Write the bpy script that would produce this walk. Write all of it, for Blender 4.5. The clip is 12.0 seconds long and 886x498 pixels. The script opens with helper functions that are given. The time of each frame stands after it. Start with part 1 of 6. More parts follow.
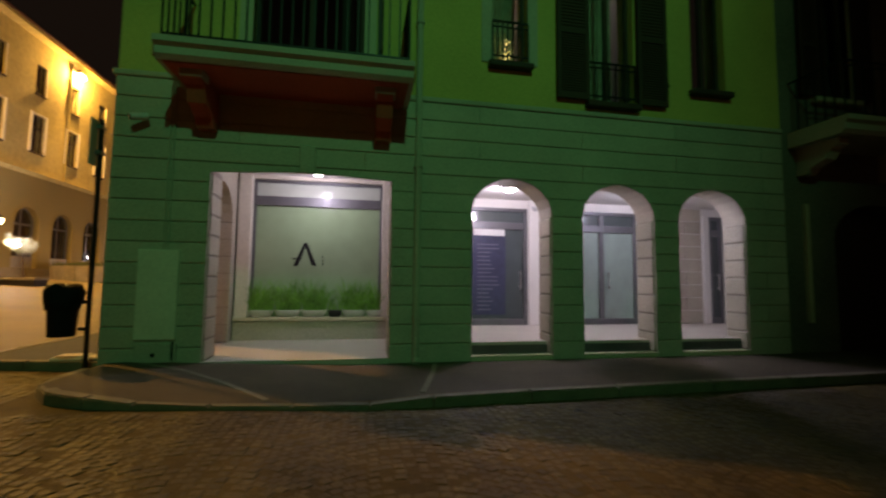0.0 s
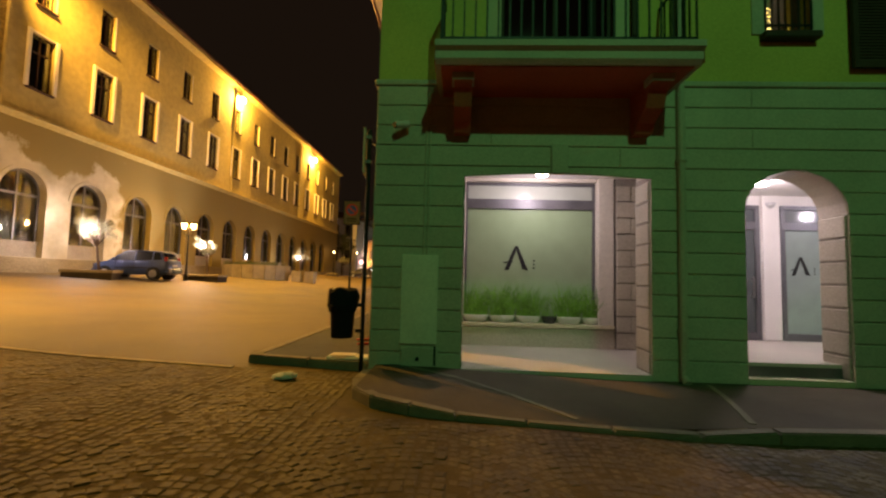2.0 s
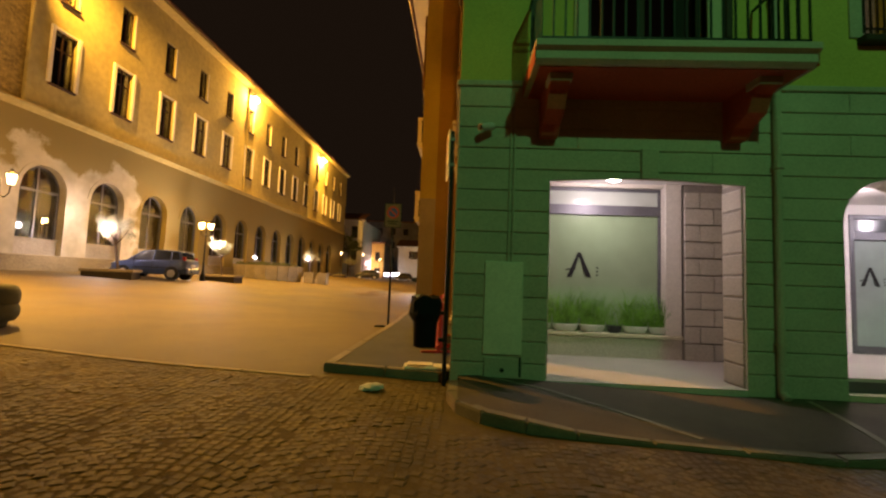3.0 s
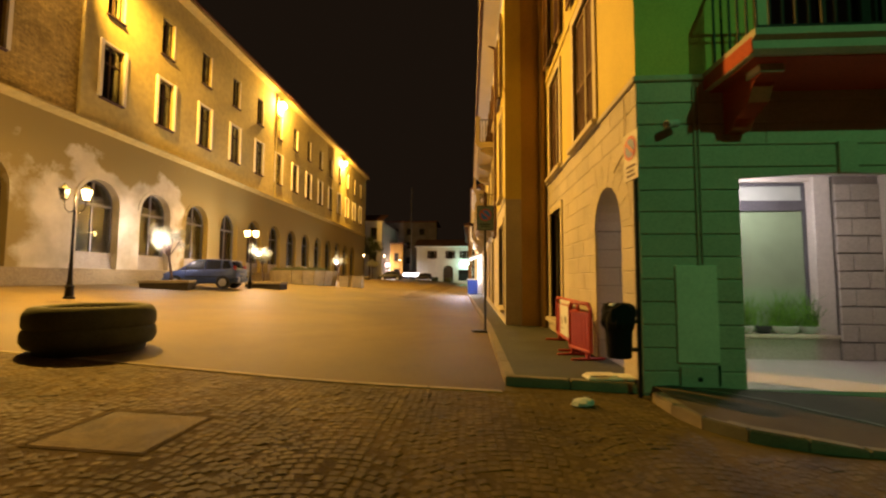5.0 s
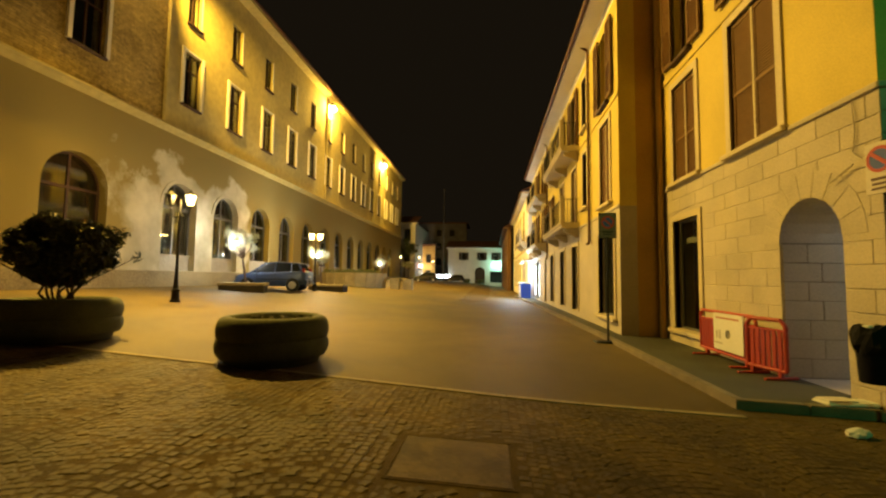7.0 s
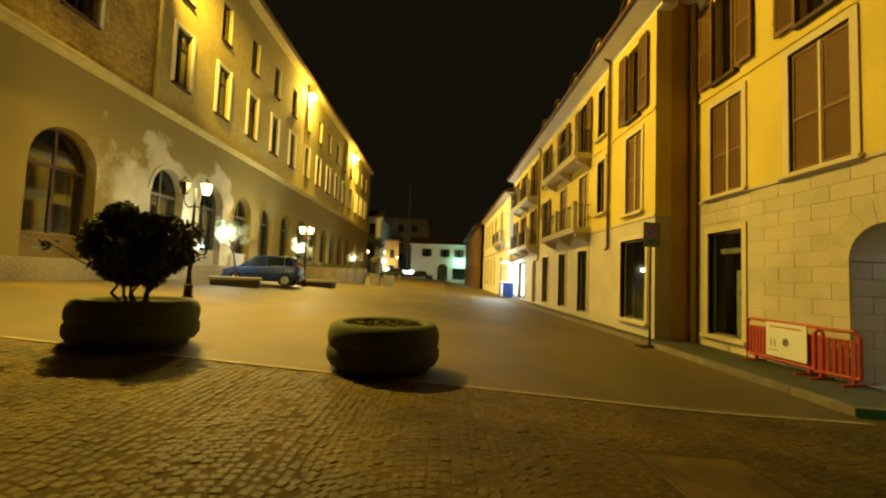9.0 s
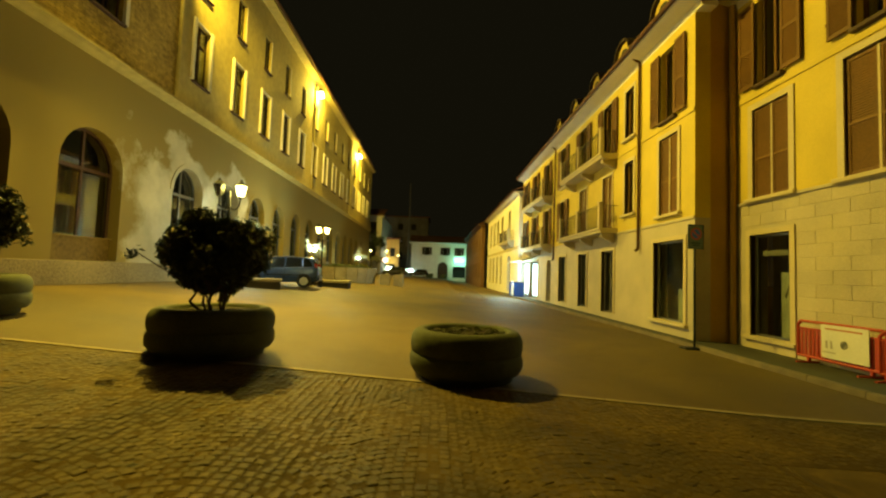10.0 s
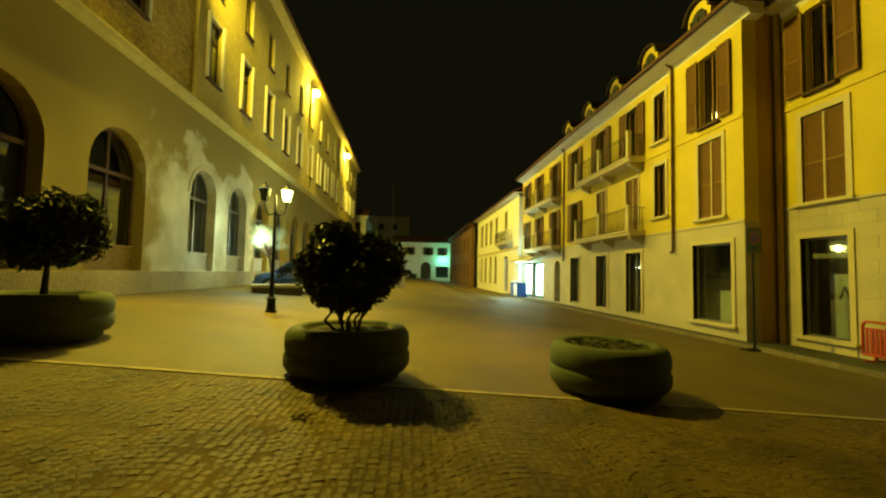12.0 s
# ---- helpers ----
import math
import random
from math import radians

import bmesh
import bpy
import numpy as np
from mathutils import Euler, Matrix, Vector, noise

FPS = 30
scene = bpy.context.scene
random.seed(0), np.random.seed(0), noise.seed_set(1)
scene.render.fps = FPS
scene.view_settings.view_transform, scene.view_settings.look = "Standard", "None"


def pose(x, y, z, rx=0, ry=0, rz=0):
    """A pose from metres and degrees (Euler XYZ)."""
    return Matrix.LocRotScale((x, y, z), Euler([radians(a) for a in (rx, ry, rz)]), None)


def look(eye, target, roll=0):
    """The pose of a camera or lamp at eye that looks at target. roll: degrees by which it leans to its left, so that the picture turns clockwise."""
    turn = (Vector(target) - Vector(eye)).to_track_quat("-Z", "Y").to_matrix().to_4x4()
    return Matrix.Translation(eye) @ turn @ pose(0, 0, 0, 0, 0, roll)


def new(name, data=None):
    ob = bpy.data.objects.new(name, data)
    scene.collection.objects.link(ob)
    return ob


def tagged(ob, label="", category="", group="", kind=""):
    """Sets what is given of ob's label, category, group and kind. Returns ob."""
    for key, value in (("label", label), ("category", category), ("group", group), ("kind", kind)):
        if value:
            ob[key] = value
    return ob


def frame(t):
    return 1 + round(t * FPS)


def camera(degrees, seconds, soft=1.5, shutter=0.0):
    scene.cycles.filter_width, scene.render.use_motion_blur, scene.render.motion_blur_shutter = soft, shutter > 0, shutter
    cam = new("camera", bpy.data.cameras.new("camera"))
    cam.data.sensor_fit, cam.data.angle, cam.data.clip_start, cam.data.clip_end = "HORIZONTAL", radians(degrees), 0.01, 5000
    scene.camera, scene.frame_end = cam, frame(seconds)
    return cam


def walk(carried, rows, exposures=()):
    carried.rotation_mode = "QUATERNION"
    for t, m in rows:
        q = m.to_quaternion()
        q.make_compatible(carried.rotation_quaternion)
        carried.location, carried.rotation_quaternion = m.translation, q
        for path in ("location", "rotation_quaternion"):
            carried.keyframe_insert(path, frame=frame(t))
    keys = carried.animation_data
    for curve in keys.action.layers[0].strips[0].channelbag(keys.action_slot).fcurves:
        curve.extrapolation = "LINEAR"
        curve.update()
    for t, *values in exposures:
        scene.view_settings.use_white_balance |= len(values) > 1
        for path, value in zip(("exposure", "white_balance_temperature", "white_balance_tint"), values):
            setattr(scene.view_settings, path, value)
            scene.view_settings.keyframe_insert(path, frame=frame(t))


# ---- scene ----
cam = camera(92.4, 12.0, soft=2.2, shutter=0.5)
K = 1.18  # metres in one survey unit
METRES, EYE, TILT, LEAN, TURN = 12.8 * K, 1.5 * K, 0.0, 0.0, -10.7
ROWS = [
    (0.0, 0.0, 0.0, 0.0, -0.05, 4.26, -0.64),
    (0.5, -0.0353, 0.0084, 0.0013, 4.06, 3.98, -1.7),
    (1.0, -0.0738, 0.0092, 0.0034, 7.59, 3.89, -1.48),
    (1.5, -0.1128, 0.0106, 0.0047, 14.18, 3.07, 0.05),
    (2.0, -0.1514, 0.0098, 0.0044, 13.05, 3.93, -1.47),
    (2.5, -0.1923, 0.0082, 0.0057, 12.99, 3.85, 0.24),
    (3.0, -0.2294, 0.0061, 0.007, 13.04, 4.2, -2.18),
    (5.0, -0.383, -0.0153, 0.0136, 14.28, 3.93, -0.3),
    (5.5, -0.4254, -0.0216, 0.0167, 16.79, 3.87, -0.79),
    (6.0, -0.4681, -0.0294, 0.0198, 16.22, 4.51, 0.36),
    (6.5, -0.5137, -0.0378, 0.0218, 16.77, 3.89, -0.74),
    (7.0, -0.5538, -0.0508, 0.025, 17.0, 4.0, -0.8),
    (7.5, -0.5965, -0.0612, 0.0261, 16.6, 3.5, -0.47),
    (9.5, -0.7706, -0.0961, 0.0361, 9.32, 3.57, -2.52),
    (10.0, -0.8163, -0.099, 0.0388, 9.67, 3.28, -2.07),
    (10.5, -0.8573, -0.1029, 0.0411, 9.16, 3.55, -2.53),
    (11.0, -0.9029, -0.1025, 0.0441, 8.79, 3.17, -1.4),
    (11.5, -0.946, -0.105, 0.0468, 8.42, 3.25, -0.81),
    (12.0, -0.9866, -0.1067, 0.0486, 5.94, 3.23, -1.29),
]
walk(cam, [(t, pose(0, 0, EYE, TILT, LEAN, TURN) @ pose(METRES * x, METRES * y, METRES * z, 90 + pitch, roll, yaw)) for t, x, y, z, yaw, pitch, roll in ROWS],
     exposures=[(0.0, -0.24, 6400, 37), (1.2, -0.06, 6800, 36), (2.5, 0.08, 7200, 38), (5.0, 0.17, 6900, 31), (6.5, 0.06, 6600, 14), (7.5, -0.04, 6500, -3), (9.5, -0.14, 6500, -18), (10.5, -0.26, 6500, -40), (12.0, -0.3, 6500, -50)])

# ---- light ----
world = bpy.data.worlds.new("night_sky")
scene.world = world
world.use_nodes = True
world.node_tree.nodes["Background"].inputs[0].default_value = (0.9, 0.62, 0.35, 1)
world.node_tree.nodes["Background"].inputs[1].default_value = 0.0085

SODIUM, WARM, WHITE, GREEN = (1.0, 0.58, 0.078), (1.0, 0.64, 0.18), (0.95, 0.96, 1.0), (0.15, 1.0, 0.31)


def lamp(name, kind, where, watts, colour, radius=0.1, aim=None, cone=120, blend=0.5):
    data = bpy.data.lights.new(name, kind)
    data.energy, data.color, data.shadow_soft_size = watts, colour, radius * K
    ob = new(name, data)
    where = Vector(where) * K
    ob.matrix_world = look(where, Vector(aim) * K) if aim else Matrix.Translation(where)
    if kind == "SPOT":
        data.spot_size, data.spot_blend = radians(cone), blend
    return ob


# floodlights under the eaves of the long building
FLOODS = ((14.6, 15.6, 1700), (33.5, 15.75, 6500), (50.8, 15.65, 6500))
for fy, fz, watts in FLOODS:
    lamp("flood_light", "POINT", (-19.9, fy, fz - 0.1), watts, SODIUM, 0.14)
# fill spots added beside the floodlights to brighten the wall and the street
lamp("wall_fill_light", "SPOT", (-18.7, 14.6, 15.2), 14500, SODIUM, 0.15, (-20.3, 25.0, 9.5), 62, 1.0)
lamp("street_fill_light", "SPOT", (-19.3, 33.5, 15.4), 26000, SODIUM, 0.15, (-9.0, 33.0, 3.0), 125, 1.0)
lamp("street_fill_light", "SPOT", (-19.3, 50.8, 15.3), 15000, SODIUM, 0.15, (-10.0, 52.0, 2.0), 130, 1.0)
# two-headed floodlight: one head on the square, one on the house fronts opposite
lamp("square_flood_light", "SPOT", (-18.7, 14.6, 15.2), 33000, SODIUM, 0.15, (-14.9, 9.4, 0.9), 58, 1.0)
lamp("front_flood_light", "SPOT", (-18.7, 14.6, 15.2), 24500, SODIUM, 0.25, (-3.0, 11.0, 6.9), 57.8, 1.0)
# green sign of a shop across the road, behind the walk
lamp("green_light", "SPOT", (1.0, -9.0, 12.2), 2650, GREEN, 0.15, (0.1, 5.6, 5.8), 60, 1.0)
# lamps of the portico
lamp("niche_light", "POINT", (-0.71, 6.72, 3.0), 40, WHITE, 0.06)
lamp("portico_light", "POINT", (2.38, 6.66, 2.9), 68, WHITE, 0.07)
lamp("portico_light", "POINT", (5.0, 6.6, 2.95), 55, (0.82, 0.9, 1.0), 0.07)
# lanterns, lit shrubs and the bright shop down the street
lamp("lantern_light", "POINT", (-15.79, 12.07, 3.97), 950, WARM, 0.12)
lamp("lantern_light", "POINT", (-16.2, 22.2, 3.95), 1100, WARM, 0.15)
lamp("shrub_light", "POINT", (-18.5, 18.7, 3.33), 680, (1.0, 0.95, 0.84), 0.15)
lamp("shrub_light", "POINT", (-17.65, 25.8, 3.08), 1300, (1.0, 0.95, 0.84), 0.15)
lamp("shrub_light", "POINT", (-18.0, 42.0, 3.2), 350, (1.0, 0.95, 0.82), 0.2)
lamp("shop_light", "POINT", (-5.5, 30.6, 2.6), 760, (0.75, 0.87, 1.0), 0.2)
lamp("far_light", "POINT", (-20.0, 78.0, 4.0), 4800, (1.0, 0.85, 0.7), 0.5)
lamp("far_green_light", "POINT", (-5.6, 83.5, 4.6), 500, (0.45, 1.0, 0.75), 0.3)
lamp("room_light", "POINT", (2.0, 7.0, 6.6), 5, (1.0, 0.85, 0.5), 0.2)
lamp("room_light", "POINT", (3.7, 7.0, 6.6), 4, (1.0, 0.9, 0.7), 0.2)


# ---- materials ----
def mat(name, colour, rough=0.8, vary=0.12, grain=30.0, stain=1.2, bump=0.15, metal=0.0, emit=0.0, spec=0.4, tint=None, random_amount=0.0):
    """A surface with grain and larger stains, at real-world size."""
    m = bpy.data.materials.new(name)
    m.use_nodes = True
    nt = m.node_tree
    bsdf = nt.nodes["Principled BSDF"]
    bsdf.inputs["Metallic"].default_value = metal
    bsdf.inputs["Specular IOR Level"].default_value = spec
    coord = nt.nodes.new("ShaderNodeTexCoord")
    geo = nt.nodes.new("ShaderNodeNewGeometry")
    n1 = nt.nodes.new("ShaderNodeTexNoise")
    n1.inputs["Scale"].default_value, n1.inputs["Detail"].default_value = grain, 4
    n2 = nt.nodes.new("ShaderNodeTexNoise")
    n2.inputs["Scale"].default_value, n2.inputs["Detail"].default_value = stain, 6
    nt.links.new(geo.outputs["Position"], n1.inputs["Vector"])
    nt.links.new(geo.outputs["Position"], n2.inputs["Vector"])
    add = nt.nodes.new("ShaderNodeMath")
    add.operation = "ADD"
    nt.links.new(n1.outputs["Fac"], add.inputs[0])
    nt.links.new(n2.outputs["Fac"], add.inputs[1])
    ramp = nt.nodes.new("ShaderNodeMapRange")
    ramp.inputs["From Min"].default_value, ramp.inputs["From Max"].default_value = 0.7, 1.3
    nt.links.new(add.outputs[0], ramp.inputs["Value"])
    mix = nt.nodes.new("ShaderNodeMix")
    mix.data_type = "RGBA"
    other = tint or tuple(c * (1 - 2.6 * vary) for c in colour)
    mix.inputs["A"].default_value = (*other, 1)
    mix.inputs["B"].default_value = (*[min(1, c * (1 + vary)) for c in colour], 1)
    nt.links.new(ramp.outputs["Result"], mix.inputs["Factor"])
    out = mix.outputs["Result"]
    if random_amount:
        info = nt.nodes.new("ShaderNodeObjectInfo")
        hsv = nt.nodes.new("ShaderNodeHueSaturation")
        rr = nt.nodes.new("ShaderNodeMapRange")
        rr.inputs["To Min"].default_value, rr.inputs["To Max"].default_value = 1 - random_amount, 1 + random_amount
        nt.links.new(info.outputs["Random"], rr.inputs["Value"])
        nt.links.new(rr.outputs["Result"], hsv.inputs["Value"])
        nt.links.new(out, hsv.inputs["Color"])
        out = hsv.outputs["Color"]
    nt.links.new(out, bsdf.inputs["Base Color"])
    rmap = nt.nodes.new("ShaderNodeMapRange")
    rmap.inputs["To Min"].default_value, rmap.inputs["To Max"].default_value = max(0.03, rough - 0.1), min(1, rough + 0.1)
    nt.links.new(n2.outputs["Fac"], rmap.inputs["Value"])
    nt.links.new(rmap.outputs["Result"], bsdf.inputs["Roughness"])
    if bump:
        b = nt.nodes.new("ShaderNodeBump")
        b.inputs["Strength"].default_value, b.inputs["Distance"].default_value = bump, 0.02
        nt.links.new(n1.outputs["Fac"], b.inputs["Height"])
        nt.links.new(b.outputs["Normal"], bsdf.inputs["Normal"])
    if emit:
        bsdf.inputs["Emission Color"].default_value = (*colour, 1)
        bsdf.inputs["Emission Strength"].default_value = emit
    return m


def glass_mat(name, tint=(0.9, 0.95, 0.95), rough=0.03, through_amount=0.85):
    """A thin pane: partly clear, partly mirror."""
    m = bpy.data.materials.new(name)
    m.use_nodes = True
    nt = m.node_tree
    nt.nodes.remove(nt.nodes["Principled BSDF"])
    clear = nt.nodes.new("ShaderNodeBsdfTransparent")
    clear.inputs[0].default_value = (*tint, 1)
    gloss = nt.nodes.new("ShaderNodeBsdfGlossy")
    gloss.inputs["Roughness"].default_value = rough
    mixer = nt.nodes.new("ShaderNodeMixShader")
    mixer.inputs[0].default_value = 1 - through_amount
    nt.links.new(clear.outputs[0], mixer.inputs[1])
    nt.links.new(gloss.outputs[0], mixer.inputs[2])
    nt.links.new(mixer.outputs[0], nt.nodes["Material Output"].inputs[0])
    return m


PLASTER_Y = mat("yellow_plaster", (0.63, 0.51, 0.135), 0.9, 0.08, 40, 0.8, 0.12)
PLASTER_O = mat("ochre_plaster", (0.43, 0.27, 0.075), 0.9, 0.09, 40, 0.8, 0.12)
PLASTER_L = mat("old_ochre_plaster", (0.49, 0.41, 0.16), 0.92, 0.09, 3, 0.35, 0.1)
def old_brick():
    """Thin ochre bricks in uneven courses, their mortar worn back."""
    m = mat("old_ochre_brick", (0.46, 0.35, 0.12), 0.92, 0.2, 6, 0.6, 0.0)
    nt = m.node_tree
    bsdf = nt.nodes["Principled BSDF"]
    src = bsdf.inputs["Base Color"].links[0].from_socket
    geo = nt.nodes.new("ShaderNodeNewGeometry")
    split = nt.nodes.new("ShaderNodeSeparateXYZ")
    join = nt.nodes.new("ShaderNodeCombineXYZ")
    nt.links.new(geo.outputs["Position"], split.inputs[0])
    nt.links.new(split.outputs[1], join.inputs[0])
    nt.links.new(split.outputs[2], join.inputs[1])
    brick = nt.nodes.new("ShaderNodeTexBrick")
    for key, value in (("Scale", 1.0), ("Mortar Size", 0.011), ("Mortar Smooth", 0.3), ("Brick Width", 0.3), ("Row Height", 0.11), ("Bias", -0.1)):
        brick.inputs[key].default_value = value
    brick.inputs["Color1"].default_value, brick.inputs["Color2"].default_value, brick.inputs["Mortar"].default_value = (1.1, 1.05, 1.0, 1), (0.76, 0.74, 0.7, 1), (0.62, 0.6, 0.56, 1)
    nt.links.new(join.outputs[0], brick.inputs["Vector"])
    mix = nt.nodes.new("ShaderNodeMix")
    mix.data_type, mix.blend_type = "RGBA", "MULTIPLY"
    mix.inputs["Factor"].default_value = 1.0
    nt.links.new(src, mix.inputs["A"])
    nt.links.new(brick.outputs["Color"], mix.inputs["B"])
    nt.links.new(mix.outputs["Result"], bsdf.inputs["Base Color"])
    bump = nt.nodes.new("ShaderNodeBump")
    bump.invert = True
    bump.inputs["Strength"].default_value, bump.inputs["Distance"].default_value = 0.7, 0.015
    nt.links.new(brick.outputs["Fac"], bump.inputs["Height"])
    nt.links.new(bump.outputs["Normal"], bsdf.inputs["Normal"])
    return m


# pale repair patches with ragged edges on the lower wall of the long building
def patch_plaster(m, base, y0, y1, z_top):
    nt = m.node_tree
    bsdf = nt.nodes["Principled BSDF"]
    old = bsdf.inputs["Base Color"].links[0].from_socket
    geo = nt.nodes.new("ShaderNodeNewGeometry")
    split = nt.nodes.new("ShaderNodeSeparateXYZ")
    noise = nt.nodes.new("ShaderNodeTexNoise")
    noise.inputs["Scale"].default_value, noise.inputs["Detail"].default_value, noise.inputs["Roughness"].default_value = 0.42, 7, 0.6
    nt.links.new(geo.outputs["Position"], split.inputs[0])
    nt.links.new(geo.outputs["Position"], noise.inputs["Vector"])

    def calc(op, a, b):
        n = nt.nodes.new("ShaderNodeMath")
        n.operation = op
        for k, v in enumerate((a, b)):
            if isinstance(v, (int, float)):
                n.inputs[k].default_value = v
            else:
                nt.links.new(v, n.inputs[k])
        return n.outputs[0]
    wob = calc("MULTIPLY", calc("SUBTRACT", noise.outputs["Fac"], 0.5), 9.0)
    up = calc("SUBTRACT", calc("ADD", wob, z_top), split.outputs[2])
    along = calc("SUBTRACT", calc("ADD", calc("MULTIPLY", wob, 0.5), split.outputs[1]), y0)
    amount = nt.nodes.new("ShaderNodeMapRange")
    amount.inputs["From Min"].default_value, amount.inputs["From Max"].default_value = -0.25, 0.35
    far = calc("SUBTRACT", y1, calc("ADD", calc("MULTIPLY", wob, -0.6), split.outputs[1]))
    nt.links.new(calc("MINIMUM", calc("MINIMUM", up, along), far), amount.inputs["Value"])
    mix = nt.nodes.new("ShaderNodeMix")
    mix.data_type = "RGBA"
    mix.inputs["A"].default_value = (*base, 1)
    nt.links.new(amount.outputs["Result"], mix.inputs["Factor"])
    nt.links.new(old, mix.inputs["B"])
    nt.links.new(mix.outputs["Result"], bsdf.inputs["Base Color"])


PLASTER_P = mat("patched_plaster", (0.58, 0.54, 0.42), 0.92, 0.16, 0.9, 0.5, 0.06, tint=(0.36, 0.325, 0.22))
patch_plaster(PLASTER_P, (0.27, 0.212, 0.072), 14.3 * K, 22.4 * K, 6.2 * K)
PLASTER_W = mat("white_plaster", (0.78, 0.76, 0.72), 0.85, 0.05, 40, 1.0, 0.08)
STONE = mat("pale_stone", (0.50, 0.45, 0.36), 0.85, 0.09, 35, 1.0, 0.2)
STONE_P = mat("pale_stone_block", (0.50, 0.45, 0.36), 0.85, 0.09, 35, 1.0, 0.2, random_amount=0.06)
TERRACOTTA = mat("terracotta_paint", (0.46, 0.09, 0.04), 0.85, 0.12, 30, 1.0, 0.15)
TRIM = mat("cream_stone_trim", (0.56, 0.49, 0.34), 0.8, 0.06, 30, 1.0, 0.1)
MORTAR = mat("dark_mortar", (0.27, 0.24, 0.2), 0.95, 0.12, 30, 1.5, 0.2)
STRIP = mat("pale_strip_stone", (0.33, 0.27, 0.16), 0.8, 0.16, 60, 3, 0.3, random_amount=0.1)
KERB = mat("kerb_granite", (0.215, 0.18, 0.125), 0.8, 0.14, 60, 3, 0.3, random_amount=0.08)
PAVING = mat("paving_fines", (0.125, 0.084, 0.016), 0.68, 0.2, 70, 0.35, 0.5, spec=0.5)
BED = mat("cobble_bed", (0.118, 0.077, 0.016), 0.95, 0.2, 60, 1, 0.4)


def soil(m, scale, low, high=1.12):
    """Damp and trodden patches with ragged edges, over a ground material."""
    nt = m.node_tree
    bsdf = nt.nodes["Principled BSDF"]
    src = bsdf.inputs["Base Color"].links[0].from_socket
    geo = nt.nodes.new("ShaderNodeNewGeometry")
    noise = nt.nodes.new("ShaderNodeTexNoise")
    noise.inputs["Scale"].default_value, noise.inputs["Detail"].default_value, noise.inputs["Roughness"].default_value = scale, 8, 0.65
    noise.inputs["Distortion"].default_value = 0.6
    nt.links.new(geo.outputs["Position"], noise.inputs["Vector"])
    amount = nt.nodes.new("ShaderNodeMapRange")
    amount.inputs["From Min"].default_value, amount.inputs["From Max"].default_value = 0.36, 0.6
    amount.inputs["To Min"].default_value, amount.inputs["To Max"].default_value = low, high
    nt.links.new(noise.outputs["Fac"], amount.inputs["Value"])
    hsv = nt.nodes.new("ShaderNodeHueSaturation")
    nt.links.new(amount.outputs["Result"], hsv.inputs["Value"])
    nt.links.new(src, hsv.inputs["Color"])
    nt.links.new(hsv.outputs["Color"], bsdf.inputs["Base Color"])


def spots(m, scale, low, high, depth):
    """Scattered dark blots: lost stones, oil and trodden leaves."""
    nt = m.node_tree
    bsdf = nt.nodes["Principled BSDF"]
    src = bsdf.inputs["Base Color"].links[0].from_socket
    geo = nt.nodes.new("ShaderNodeNewGeometry")
    noise_node = nt.nodes.new("ShaderNodeTexNoise")
    noise_node.inputs["Scale"].default_value, noise_node.inputs["Detail"].default_value, noise_node.inputs["Roughness"].default_value = scale, 5, 0.55
    nt.links.new(geo.outputs["Position"], noise_node.inputs["Vector"])
    amount = nt.nodes.new("ShaderNodeMapRange")
    amount.inputs["From Min"].default_value, amount.inputs["From Max"].default_value = low, high
    amount.inputs["To Min"].default_value = depth
    nt.links.new(noise_node.outputs["Fac"], amount.inputs["Value"])
    hsv = nt.nodes.new("ShaderNodeHueSaturation")
    nt.links.new(amount.outputs["Result"], hsv.inputs["Value"])
    nt.links.new(src, hsv.inputs["Color"])
    nt.links.new(hsv.outputs["Color"], bsdf.inputs["Base Color"])


soil(PAVING, 0.35, 0.78)
spots(PAVING, 1.1, 0.27, 0.31, 0.6)
soil(BED, 0.9, 0.6)
# darkness of unlit rooms as a near-black colour, for sheets behind windows
DARK = mat("unlit_room_black", (0.02, 0.018, 0.016), 0.9, 0.1, 10, 1, 0)
WOOD = mat("brown_shutter_wood", (0.155, 0.078, 0.024), 0.7, 0.12, 25, 1.2, 0.1)
WOOD_L = mat("pale_shutter_batten", (0.25, 0.14, 0.05), 0.7, 0.12, 25, 1.2, 0.1)
WOOD_D = mat("dark_shutter_wood", (0.06, 0.03, 0.02), 0.7, 0.12, 25, 1.2, 0.1)
IRON = mat("black_iron", (0.02, 0.02, 0.02), 0.5, 0.1, 40, 2, 0.1, 0.6)
GREYMETAL = mat("grey_metal", (0.16, 0.16, 0.17), 0.45, 0.1, 40, 2, 0.05, 0.5)
COPPER = mat("brown_copper_pipe", (0.11, 0.055, 0.03), 0.5, 0.12, 20, 1.5, 0.1, 0.6)
TILE = mat("roof_tiles", (0.16, 0.07, 0.04), 0.9, 0.2, 12, 1, 0.6)
GLASS = glass_mat("window_glass", (0.8, 0.85, 0.85), 0.03, 0.9)
CONCRETE = mat("planter_concrete", (0.10, 0.112, 0.055), 0.85, 0.16, 50, 2.2, 0.4)
SOIL = mat("planter_soil", (0.045, 0.036, 0.02), 0.95, 0.2, 60, 4, 0.6)
LEAF = mat("shrub_leaf", (0.05, 0.065, 0.025), 0.5, 0.2, 12, 3, 0.1)
BARK = mat("shrub_bark", (0.09, 0.06, 0.04), 0.9, 0.2, 40, 4, 0.4)
BULB = mat("lit_sodium_bulb", (1.0, 0.72, 0.35), 0.5, 0, emit=120, bump=0)
BULB_W = mat("lit_white_bulb", (0.95, 0.97, 1.0), 0.5, 0, emit=40, bump=0)


